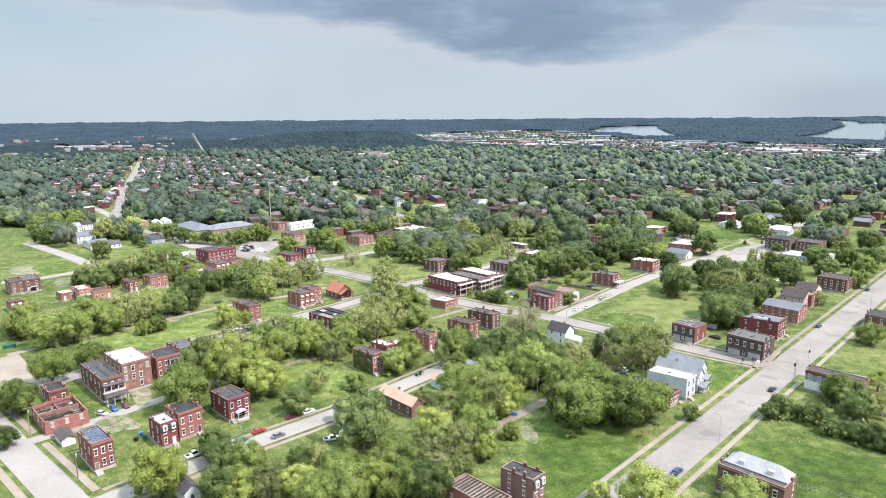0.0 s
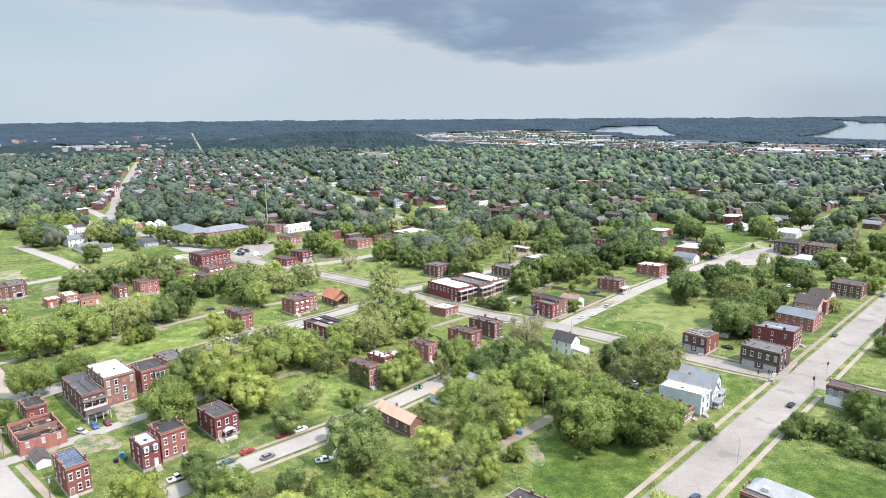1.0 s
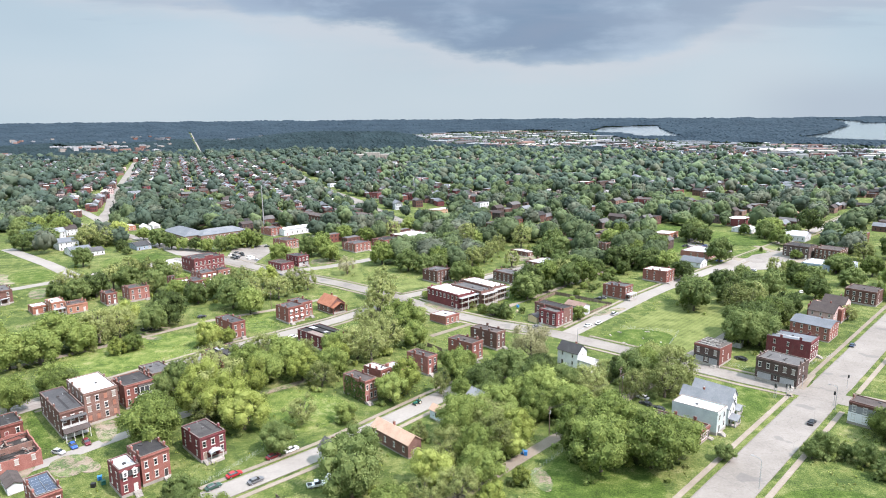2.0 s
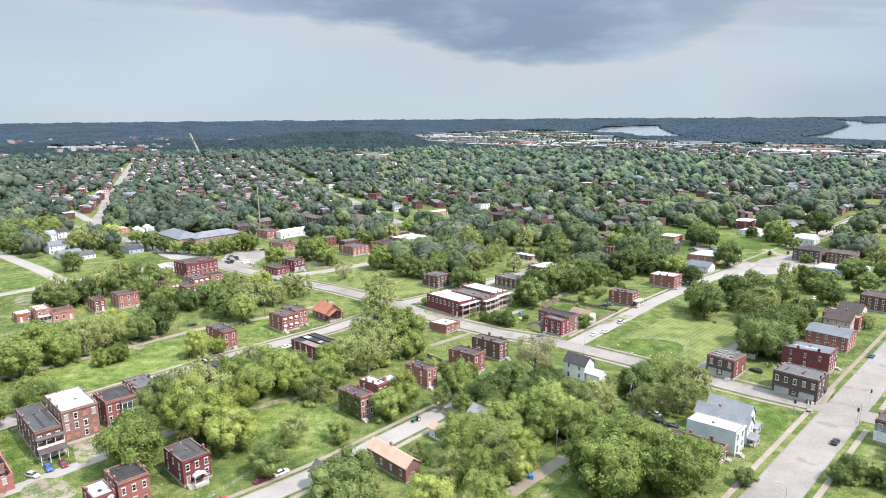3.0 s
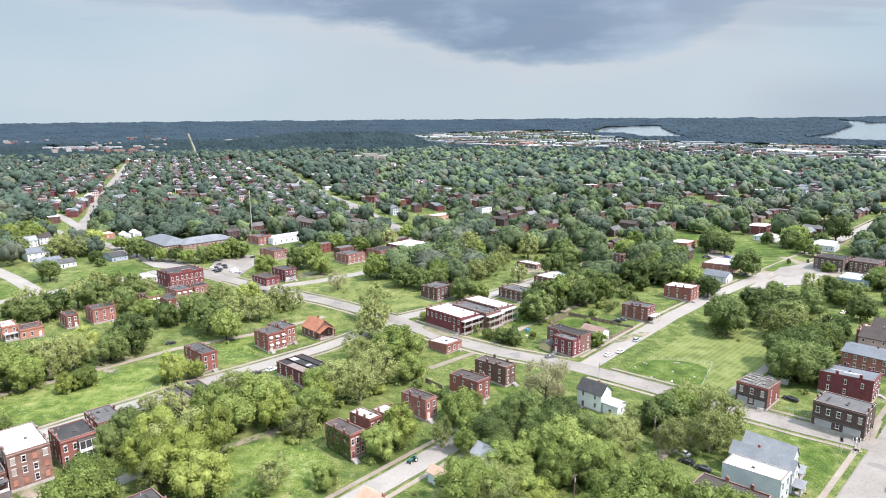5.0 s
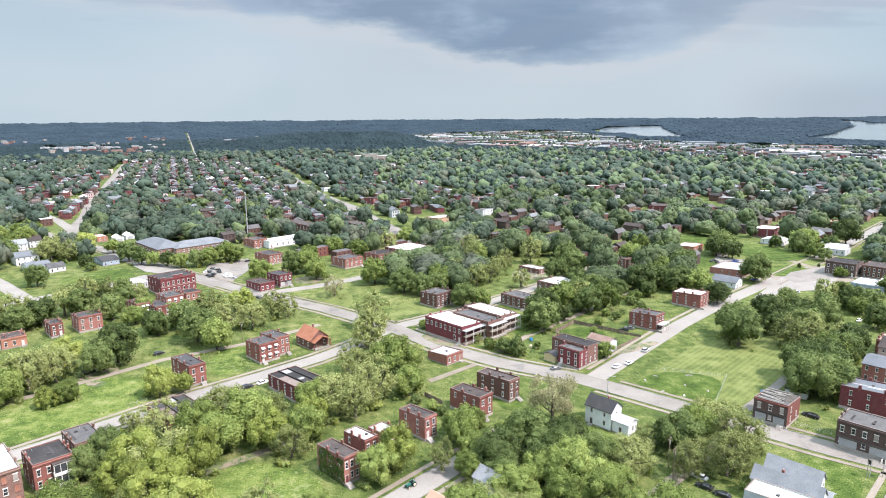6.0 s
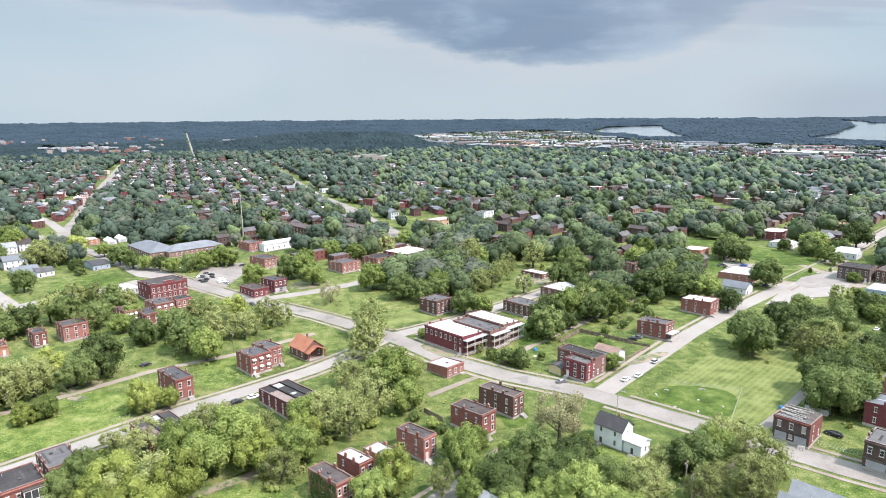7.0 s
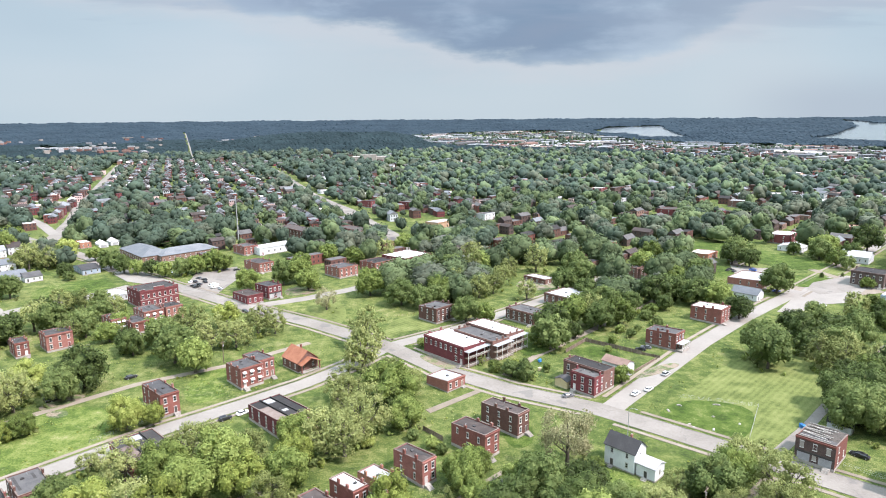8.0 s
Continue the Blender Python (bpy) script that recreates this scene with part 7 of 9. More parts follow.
brick_house(-26.7, 533.8, 44.5, 23.5, 24.3, 8.0, "maroon", "white", "maroon brick building with flat roof among trees", cols=4, side=3, seed=74)
brick_house(-45.6, 519.7, 44.5, 16.3, 16.3, 7.0, "red", "tar", "red brick building with flat roof among trees", cols=4, side=3, seed=75)
brick_house(58.6, 485.4, -45.5, 16.5, 10.5, 3.5, "brown", "silver", "roof-patched low brick building on a bare lot", cols=4, side=2, floors=1, extra="nochim", seed=76)
brick_house(67.3, 440.2, -45.5, 16.3, 21.2, 6.0, "brown", "silver", "long brown brick building with pale roof", cols=4, side=5, seed=77)
brick_house(45.3, 590.9, 44.5, 15.0, 17.0, 7.0, "red", "grey", "red brick building with flat roof among trees", cols=3, side=2, seed=78)
brick_house(121.6, 497.1, 44.5, 15.0, 14.1, 7.0, "brown", "grey", "brown brick building with flat roof among trees", cols=4, side=3, seed=79)
brick_house(183.9, 547.9, 44.5, 16.3, 14.8, 5.0, "orange", "white", "low pale brick building with white flat roof", cols=3, side=3, floors=1, extra="nochim", seed=80)
brick_house(186.4, 478.0, 44.5, 23.8, 20.3, 5.0, "red", "silver", "low red brick building with pale roof", cols=5, side=4, floors=1, extra="nochim", seed=81)
pitched_house(260.6, 570.9, 44.5, 15.0, 16.3, 3.4, 5.0, "siding", "silver", "low white sided house with pale roof", "x", 4, 4, 1, "gable", "nochim", 82, "house")
brick_house(254.2, 472.2, -45.5, 16.8, 18.4, 9.0, "dark", "tar", "dark brick building with dormers at the far corner", cols=5, side=3, seed=83)
brick_house(272.1, 464.5, -45.5, 15.5, 20.2, 8.0, "brown", "brownroof", "large brown brick building", cols=6, side=4, seed=84)
brick_house(247.2, 434.7, -45.5, 16.3, 21.1, 5.0, "bluegrey", "white", "low blue-grey building with white roof", cols=5, side=3, floors=1, extra="nochim", seed=85)
pitched_house(284.8, 533.1, -45.5, 17.0, 15.0, 4.6, 7.5, "siding", "silver", "white barn-like house with pale gable roof", "x", 5, 4, 1, "gable", "nochim", 86, "house")
brick_house(-3.4, 688.4, 44.5, 24.0, 17.0, 6.0, "peach", "silver", "peach painted low building on the distant avenue", cols=3, side=2, floors=1, extra="nochim", seed=88)
brick_house(-124.4, 639.9, -45.5, 46.0, 16.0, 8.5, "brown", "brownroof", "long brown brick shop building with pale front", cols=9, side=4, floors=2, extra="nochim", seed=89)
brick_house(-76.8, 643.6, -45.5, 34.0, 16.0, 7.5, "maroon", "brownroof", "maroon brick shop building on the distant avenue", cols=7, side=3, floors=2, extra="nochim", seed=90)
brick_house(-82.7, 824.2, 44.5, 15.0, 17.0, 8.0, "maroon", "tar", "maroon brick building with dark roof", cols=3, side=2, floors=2, extra="nochim", seed=91)
brick_house(-39.1, 805.2, 44.5, 15.0, 17.0, 9.0, "maroon", "grey", "tall maroon brick house on the avenue", cols=3, side=2, floors=2, extra="nochim", seed=92)
brick_house(40.5, 728.0, 44.5, 15.0, 12.6, 7.0, "siding", "grey", "narrow white sided house among trees", cols=3, side=2, floors=2, extra="nochim", seed=93)
brick_house(92.8, 1045.7, 44.5, 15.0, 17.0, 7.0, "red", "grey", "distant brick house in a row on the hill", cols=2, side=2, extra="nochim", seed=94)
brick_house(110.7, 1052.9, 44.5, 15.0, 17.0, 7.0, "brown", "brownroof", "distant brick house in a row on the hill", cols=2, side=2, extra="nochim", seed=95)
brick_house(124.8, 1022.8, 44.5, 15.0, 17.0, 8.0, "red", "brownroof", "distant brick house in a row on the hill", cols=2, side=2, extra="nochim", seed=96)
brick_house(148.9, 1067.3, 44.5, 15.0, 17.0, 8.0, "red", "grey", "distant brick house in a row on the hill", cols=2, side=2, extra="nochim", seed=97)
brick_house(68.9, 1266.0, 44.5, 15.0, 17.0, 7.0, "brown", "brownroof", "distant brick house in a row on the hill", cols=2, side=2, extra="nochim", seed=98)
brick_house(90.7, 1251.3, 44.5, 15.0, 17.0, 7.0, "pink", "grey", "distant brick house in a row on the hill", cols=2, side=2, extra="nochim", seed=99)
brick_house(115.1, 1229.5, 44.5, 15.0, 17.0, 7.0, "pink", "brownroof", "distant brick house in a row on the hill", cols=2, side=2, extra="nochim", seed=100)
brick_house(324.6, 802.3, 44.5, 15.0, 17.0, 8.0, "brown", "silver", "brown brick building with pale roof among trees", cols=3, side=2, floors=2, extra="nochim", seed=101)
brick_house(402.3, 879.3, 44.5, 15.0, 17.0, 6.0, "stone", "white", "low stone building with white roof", cols=3, side=2, floors=1, extra="nochim", seed=102)
brick_house(232.1, 751.6, 44.5, 24.0, 17.0, 7.0, "maroon", "brownroof", "row of maroon brick houses among trees", cols=3, side=2, floors=2, extra="nochim", seed=103)
brick_house(270.0, 602.8, 44.5, 21.2, 16.3, 8.0, "maroon", "white", "row of red brick houses with white fronts", cols=3, side=2, floors=2, extra="nochim", seed=104)
pitched_house(474.0, 817.3, 44.5, 24.0, 17.0, 5.0, 9.5, "brown", "slate", "large low building with grey hipped roofs", "x", 7, 4, 1, "hip", "nochim", 105, "house")
pitched_house(561.9, 1110.9, 44.5, 15.0, 17.0, 5.0, 7.5, "siding", "tan", "white house with tan roof among trees", "x", 4, 4, 1, "gable", "nochim", 106, "house")
brick_house(609.8, 1143.6, 44.5, 15.0, 17.0, 9.0, "red", "tan", "large red brick building among trees", cols=3, side=2, floors=2, extra="nochim", seed=107)
pitched_house(520.9, 977.8, 44.5, 15.0, 17.0, 5.5, 9.0, "siding", "brownroof", "white sided house with brown gable roof", "x", 4, 4, 1, "gable", "nochim", 108, "house")
brick_house(436.4, 827.7, 44.5, 15.0, 17.0, 4.0, "siding", "white", "low white roofed building", cols=3, side=2, floors=1, extra="nochim", seed=109)
pitched_house(296.0, 1014.8, 44.5, 15.0, 17.0, 6.5, 10.0, "red", "slate", "red brick house with pale hipped roof", "x", 4, 4, 1, "hip", "nochim", 110, "house")
brick_house(199.9, 927.0, 44.5, 15.0, 17.0, 9.0, "maroon", "white", "maroon brick building with white roof", cols=3, side=2, floors=2, extra="nochim", seed=111)
brick_house(351.6, 651.0, 44.5, 15.0, 14.3, 5.0, "orange", "tan", "low tan brick building", cols=3, side=2, floors=1, extra="nochim", seed=112)
brick_house(-254.1, 365.5, 44.5, 6.9, 15.1, 8.0, "brown", "tar", "brown brick house with rear stair beside its twin", cols=2, side=3, seed=113)
brick_house(-249.9, 371.8, 44.5, 8.7, 19.1, 8.0, "brown", "grey", "brown brick house with white front awning", cols=2, side=3, extra="canopy", seed=114)
brick_house(-215.8, 351.1, 44.5, 7.1, 10.9, 4.5, "orange", "white", "low orange brick house with white flat roof", cols=2, side=2, floors=1, extra="nochim", seed=115)
brick_house(-206.4, 350.8, 44.5, 6.3, 13.9, 7.0, "orange", "white", "orange brick house with white flat roof and porch", cols=2, side=3, extra="frontporch", seed=116)
brick_house(-199.1, 355.6, 44.5, 6.3, 11.0, 4.5, "red", "tar", "low red brick house with tarred roof", cols=2, side=2, floors=1, extra="awnings", seed=117)
brick_house(-229.5, 328.2, 44.5, 6.5, 7.8, 6.0, "maroon", "tar", "red brick house with white awning and dark roof", cols=2, side=2, extra="awnings nochim", seed=118)
pitched_house(-206.5, 292.4, 44.5, 7.8, 16.7, 3.6, 5.6, "brown", "tile", "small brown house with orange-brown gable roof", "y", 2, 4, 1, "gable", "nochim", 119, "house")
pitched_house(-120.5, 185.9, 44.5, 3.8, 8.1, 2.4, 3.4, "siding", "brownroof", "small white shed with dark brown roof", "y", 1, 2, 1, "gable", "nochim", 120, "shed")
brick_house(227.1, 359.0, -45.5, 14.8, 16.6, 8.0, "brown", "brownroof", "brown brick building beside the main road", cols=5, side=2, seed=121)
brick_house(192.2, 332.3, -45.5, 15.1, 14.9, 7.0, "red", "tan", "red brick house with pale pinkish roof", cols=3, side=2, seed=122)
brick_house(260.0, 434.3, -45.5, 15.6, 20.3, 5.0, "bluegrey", "white", "low blue and white building", cols=4, side=3, floors=1, extra="nochim", seed=123)
brick_house(-289.0, 603.4, -45.5, 13.0, 8.0, 5.0, "orange", "white", "low orange brick house with white trim near the avenue", cols=4, side=2, floors=1, extra="nochim", seed=125)
pitched_house(-274.2, 603.4, 44.5, 7.0, 9.0, 3.4, 5.4, "siding", "white", "small white sided garage with pale roof", "y", 1, 2, 1, "gable", "nochim", 126, "garage")
pitched_house(-270.2, 613.7, 44.5, 7.0, 9.0, 3.4, 5.4, "siding", "white", "small white sided garage with pale roof", "y", 1, 2, 1, "gable", "nochim", 127, "garage")
pitched_house(-333.8, 568.2, 44.5, 9.0, 14.0, 5.6, 8.4, "siding", "palegrey", "white sided house with grey gable roof among trees", "x", 3, 3, 2, "gable", "", 128, "house")
pitched_house(-331.2, 582.2, 44.5, 9.0, 14.0, 5.6, 8.4, "siding", "brownroof", "white sided house with brown gable roof among trees", "x", 3, 3, 2, "gable", "", 129, "house")
pitched_house(168.2, 445.6, 44.5, 10.0, 14.0, 3.6, 6.2, "siding", "slate", "low pale house with grey gable roof by the crossing", "y", 2, 3, 1, "gable", "nochim", 130, "house")
brick_house(118.4, 494.9, 44.5, 10.0, 12.0, 7.5, "brown", "brownroof", "brown brick house half hidden by trees", cols=3, side=3, seed=131)
pitched_house(13.3, 233.8, 44.5, 6.5, 11.0, 3.6, 6.0, "siding", "palegrey", "small white sided house with grey roof deep among trees", "y", 2, 3, 1, "gable", "nochim", 132, "house")

# ---- trees of the near blocks ----
tree("s", 9.0, 216.0, 6.4)
tree("s", 14.9, 201.1, 6.7)
tree("s", 1.4, 198.0, 5.7)
tree("y", -3.3, 184.7, 6.0)
tree("s", -5.3, 172.8, 5.1)
tree("s", 2.8, 176.3, 5.5)
tree("g", 9.2, 184.5, 6.0)
tree("y", 11.8, 173.0, 3.8)
tree("s", 4.1, 164.8, 4.4)
tree("g", 20.2, 219.3, 4.1)
tree("y", -19.4, 155.8, 6.0)
tree("g", -10.6, 154.0, 5.5)
tree("g", -29.0, 160.6, 5.4)
tree("s", -37.0, 165.7, 4.8)
tree("y", -39.8, 155.0, 4.6)
tree("y", 19.8, 200.6, 3.8)
tree("g", 27.3, 236.4, 5.6)
tree("g", 34.0, 233.7, 7.3)
tree("d", 43.6, 244.3, 5.5)
tree("s", -2.0, 162.6, 4.1)
tree("s", -12.9, 175.4, 3.9)
tree("y", 20.7, 185.8, 2.9)
tree("s", -8.7, 209.6, 3.2)
tree("g", -23.2, 150.8, 4.0)
tree("g", -147.3, 204.3, 6.6)
tree("d", -69.5, 175.9, 4.6)
tree("g", -55.8, 163.1, 5.9)
tree("y", -56.0, 152.7, 5.2)
tree("s", -47.4, 154.4, 5.6)
tree("d", -136.7, 181.4, 4.1)
tree("y", -77.2, 155.0, 7.9)
tree("g", -89.8, 205.0, 8.5)
tree("d", -65.4, 169.4, 4.9)
tree("y", -74.9, 225.2, 8.5)
tree("y", -86.8, 238.7, 8.0)
tree("y", -66.0, 218.9, 7.3)
tree("s", -47.9, 222.0, 5.2)
tree("g", -33.3, 223.6, 3.8)
tree("d", -51.3, 204.6, 5.0)
tree("d", -25.3, 179.8, 8.5)
tree("g", -27.8, 151.9, 6.3)
tree("g", -54.0, 155.2, 4.6)
tree("g", -151.0, 230.4, 7.4)
tree("g", -148.0, 252.0, 5.8)
tree("g", -178.0, 271.1, 8.5)
tree("g", -168.8, 276.6, 8.5)
tree("g", -197.0, 285.7, 8.5)
tree("d", -40.0, 165.6, 4.7)
tree("d", -4.6, 152.5, 5.8)
tree("g", -32.6, 148.0, 5.7)
tree("d", -59.4, 151.9, 5.6)
tree("s", -73.2, 157.8, 3.2)
tree("g", -14.2, 169.2, 5.7)
tree("g", -151.2, 207.6, 4.4)
tree("s", -78.7, 236.9, 8.5)
tree("y", -71.0, 240.7, 7.5)
tree("g", -69.2, 253.9, 7.1)
tree("g", -93.0, 213.9, 8.5)
tree("g", -64.4, 268.8, 7.4)
tree("s", -75.1, 273.7, 6.9)
tree("g", -79.3, 265.7, 6.1)
tree("y", -55.4, 258.2, 6.4)
tree("s", -37.0, 280.4, 8.5)
tree("y", -43.9, 271.9, 6.0)
tree("y", -25.9, 285.1, 2.1)
tree("g", -19.8, 312.3, 8.5)
tree("s", -34.0, 345.5, 8.5)
tree("g", -19.7, 239.3, 5.8)
tree("y", -14.2, 245.6, 6.5)
tree("d", -26.2, 193.6, 7.4)
tree("d", -31.5, 200.1, 3.5)
tree("g", -170.5, 292.9, 9.3)
tree("g", -159.5, 290.0, 7.4)
tree("s", -157.6, 302.5, 8.2)
tree("g", -141.4, 242.9, 6.3)
tree("y", -86.0, 228.9, 6.6)
tree("s", -79.5, 223.6, 5.8)
tree("s", -46.7, 252.5, 5.0)
tree("g", -89.7, 243.3, 5.7)
tree("s", -91.0, 265.7, 6.2)
tree("d", -103.4, 242.0, 5.2)
tree("s", -57.7, 273.6, 5.5)
tree("g", 4.5, 261.9, 5.7)
tree("g", 6.2, 241.0, 4.6)
tree("d", 14.8, 243.8, 7.1)
tree("d", 24.4, 255.7, 6.8)
tree("g", 18.1, 228.2, 6.1)
tree("b", 35.0, 272.2, 9.0, 1.15)
tree("s", 51.8, 240.3, 6.0)
tree("d", 36.6, 253.9, 6.2)
tree("y", 21.1, 208.2, 5.6)
tree("s", 12.5, 212.1, 6.7)
tree("g", 5.4, 212.3, 7.7)
tree("g", 8.6, 196.6, 6.2)
tree("g", 41.0, 204.3, 7.6)
tree("g", 50.5, 207.5, 8.5)
tree("g", 44.3, 192.0, 8.5)
tree("g", 57.1, 202.9, 6.2)
tree("g", 59.4, 193.8, 8.4)
tree("g", 68.6, 198.3, 6.7)
tree("d", 71.3, 254.3, 7.1)
tree("s", 83.3, 267.3, 5.6)
tree("s", 87.7, 252.2, 7.8)
tree("s", 70.8, 244.8, 5.0)
tree("c", 30.7, 336.2, 4.0)
tree("d", 129.4, 344.2, 8.5)
tree("d", 129.7, 290.7, 8.5)
tree("d", 144.3, 304.5, 8.5)
tree("s", 150.9, 343.6, 6.8)
tree("d", 166.5, 357.3, 6.8)
tree("d", 160.5, 322.8, 7.2)
tree("g", 40.1, 223.4, 6.1)
tree("g", 30.5, 223.6, 6.0)
tree("g", 42.6, 246.9, 5.5)
tree("s", 5.0, 222.0, 5.0)
tree("s", 18.1, 217.7, 4.8)
tree("g", 52.0, 198.9, 6.5)
tree("s", 82.0, 243.1, 5.7)
tree("s", 90.5, 268.8, 4.9)
tree("g", 44.2, 232.1, 5.2)
tree("g", 187.7, 267.3, 5.5)
tree("g", 137.7, 208.0, 5.7)
tree("d", 135.1, 195.3, 5.8)
tree("d", 112.6, 199.7, 4.0)
tree("d", 108.3, 198.1, 3.0)
tree("d", 121.1, 193.8, 3.7)
tree("d", 117.8, 197.9, 2.3)
tree("s", 146.7, 199.4, 5.7)
tree("d", 123.0, 187.2, 3.3)
tree("d", 126.0, 184.8, 3.3)
tree("d", 128.5, 181.8, 3.6)
tree("d", 130.9, 178.9, 3.9)
tree("d", 132.4, 176.3, 3.5)
tree("y", 50.5, 143.1, 7.2)
tree("g", 76.1, 146.8, 5.6)
tree("d", 82.1, 197.5, 2.8)
tree("s", 199.3, 327.7, 4.2)
tree("y", 158.3, 218.3, 3.8)
tree("s", 75.5, 150.9, 3.1)
tree("y", 40.4, 151.6, 3.0)
tree("s", -151.8, 309.7, 7.9)
tree("y", -156.1, 323.3, 6.8)
tree("d", -137.6, 329.6, 8.5)
tree("d", -135.5, 363.8, 5.7)
tree("d", -113.4, 354.4, 8.5)
tree("d", -126.8, 373.0, 7.4)
tree("g", -101.0, 344.1, 7.4)
tree("g", -154.4, 381.0, 5.2)
tree("s", -104.5, 372.7, 7.5)
tree("s", -93.7, 372.9, 7.0)
tree("s", -89.0, 390.9, 7.0)
tree("s", -120.6, 390.9, 7.5)
tree("y", -107.6, 402.3, 6.4)
tree("s", -80.8, 390.9, 6.0)
tree("d", -199.9, 379.2, 7.4)
tree("d", -204.1, 370.8, 7.1)
tree("d", -189.1, 394.4, 7.2)
tree("d", -168.9, 387.4, 6.7)
tree("s", -198.7, 396.4, 7.7)
tree("s", -216.5, 380.1, 7.6)
tree("d", -227.2, 525.3, 7.6)
tree("d", -212.4, 513.3, 6.1)
tree("g", -202.4, 510.9, 5.4)
tree("d", -192.0, 507.8, 5.3)
tree("g", -181.0, 502.8, 5.2)
tree("d", -170.7, 505.2, 6.4)
tree("g", -163.5, 510.1, 6.4)
tree("g", -156.0, 521.6, 7.1)
tree("g", -148.5, 519.6, 5.9)
tree("g", -116.6, 468.1, 7.2)
tree("s", -159.7, 310.0, 6.6)
tree("y", -163.0, 299.6, 5.8)
tree("s", -172.2, 381.0, 5.4)
tree("g", -143.7, 397.4, 3.6)
tree("y", -98.1, 300.0, 3.9)
tree("b", -63.1, 428.4, 6.8)
tree("s", -35.5, 374.0, 8.6, 0.95)
tree("y", -38.0, 370.0, 4.2, 0.9)
tree("y", -35.5, 349.7, 4.3)
tree("s", -35.0, 318.1, 6.4)
tree("d", -22.4, 308.3, 6.2)
tree("g", -13.7, 296.4, 5.9)
tree("s", -30.9, 278.6, 7.7)
tree("y", -24.4, 283.7, 2.0)
tree("g", -43.8, 260.8, 6.3)
tree("g", -42.7, 455.0, 8.5)
tree("d", -23.8, 436.3, 8.5)
tree("d", -13.2, 429.0, 6.3)
tree("g", -3.1, 442.8, 7.5)
tree("d", 10.1, 406.2, 6.8)
tree("g", 19.7, 405.8, 5.1)
tree("g", 23.3, 505.2, 8.5)
tree("s", 34.4, 477.0, 6.1)
tree("s", 59.4, 508.5, 8.5)
tree("d", 84.8, 479.1, 8.5)
tree("d", 46.0, 368.1, 8.5)
tree("c", 30.5, 333.4, 3.7)
tree("g", 5.4, 258.7, 5.3)
tree("g", 8.0, 249.6, 4.9)
tree("s", -1.5, 245.0, 4.0, 1.3)
tree("g", 19.2, 261.0, 4.6)
tree("d", 15.9, 237.5, 5.5)
tree("d", 27.9, 244.8, 5.8)
tree("d", 33.6, 245.6, 6.3)
tree("g", 35.8, 229.4, 5.9)
tree("d", 6.8, 378.6, 3.1)
tree("d", 78.5, 447.2, 6.7)
tree("d", 5.4, 500.9, 7.5)
tree("g", -90.5, 484.7, 8.5)
tree("g", -80.9, 467.6, 7.1)
tree("s", 45.2, 444.8, 5.7)
tree("d", 68.9, 459.1, 7.9)
tree("d", 189.0, 453.9, 8.4)
tree("d", 132.7, 355.4, 8.5)
tree("d", 174.5, 375.8, 6.8)
tree("s", 165.6, 351.2, 5.9)
tree("d", 135.9, 307.8, 7.7)
tree("d", 136.0, 297.0, 8.1)
tree("d", 150.4, 315.4, 7.3)
tree("s", 167.2, 388.6, 5.4)
tree("d", 125.7, 444.4, 8.5)
tree("d", 113.1, 434.4, 8.5)
tree("d", 134.9, 432.7, 8.5)
tree("g", 143.8, 426.0, 7.7)
tree("g", 126.1, 499.5, 8.5)
tree("d", 67.8, 254.8, 5.3)
tree("g", 77.4, 259.4, 6.0)
tree("s", 67.0, 239.5, 5.4)
tree("s", 79.2, 240.7, 6.6)
tree("s", 53.1, 245.0, 5.4)
tree("d", 190.4, 383.6, 6.6)
tree("g", 216.2, 412.2, 5.8)
tree("d", 225.2, 401.8, 5.6)
tree("d", 262.5, 539.2, 8.5)
tree("d", 203.4, 536.3, 8.5)
tree("s", 61.6, 257.0, 4.2)
tree("d", 96.8, 421.9, 5.5)
tree("d", 94.6, 450.3, 5.9)
tree("g", 103.2, 412.2, 3.6)
tree("g", 67.2, 331.5, 3.5)
tree("g", 210.1, 388.8, 5.4)
tree("s", 174.0, 345.2, 4.9)
tree("d", 25.5, 338.0, 3.8)
tree("d", 147.0, 408.5, 6.8)
tree("s", 153.8, 339.0, 6.8)
tree("d", 165.3, 362.9, 6.8)
tree("d", 151.9, 356.7, 5.6)
tree("d", 138.6, 292.9, 8.5)
tree("d", 159.7, 372.2, 6.7)
tree("d", 152.4, 329.6, 5.0)
tree("g", 157.0, 320.9, 7.3)
tree("d", 48.2, 379.4, 8.5)
tree("g", 60.9, 397.7, 8.4)
tree("s", 72.5, 400.6, 6.9)
tree("g", 11.0, 418.9, 4.8)
tree("d", 159.6, 383.6, 6.8)
tree("s", -26.6, 289.5, 7.7)
tree("s", -34.5, 306.2, 6.8)
tree("g", -47.6, 286.8, 5.5)
tree("s", -14.1, 321.9, 6.2)
tree("s", -21.6, 337.4, 4.4)
tree("d", 171.5, 331.6, 6.8)
tree("d", 181.2, 368.4, 6.8)
tree("d", 204.3, 364.8, 6.8)
tree("d", 249.4, 421.0, 6.8)
tree("s", 290.6, 457.2, 6.8)
tree("g", 262.3, 387.2, 6.8)
tree("d", 239.5, 389.0, 6.8)
tree("d", 212.7, 397.3, 6.8)
tree("s", 201.6, 403.7, 6.8)
tree("d", 284.4, 410.5, 6.8)
tree("g", 266.9, 412.1, 6.8)
tree("d", 312.3, 459.0, 8.5)
tree("g", 305.8, 493.1, 8.5)
tree("g", 241.8, 360.0, 5.2)
tree("g", 7.5, 357.2, 2.9)
tree("g", -10.7, 372.0, 2.2)
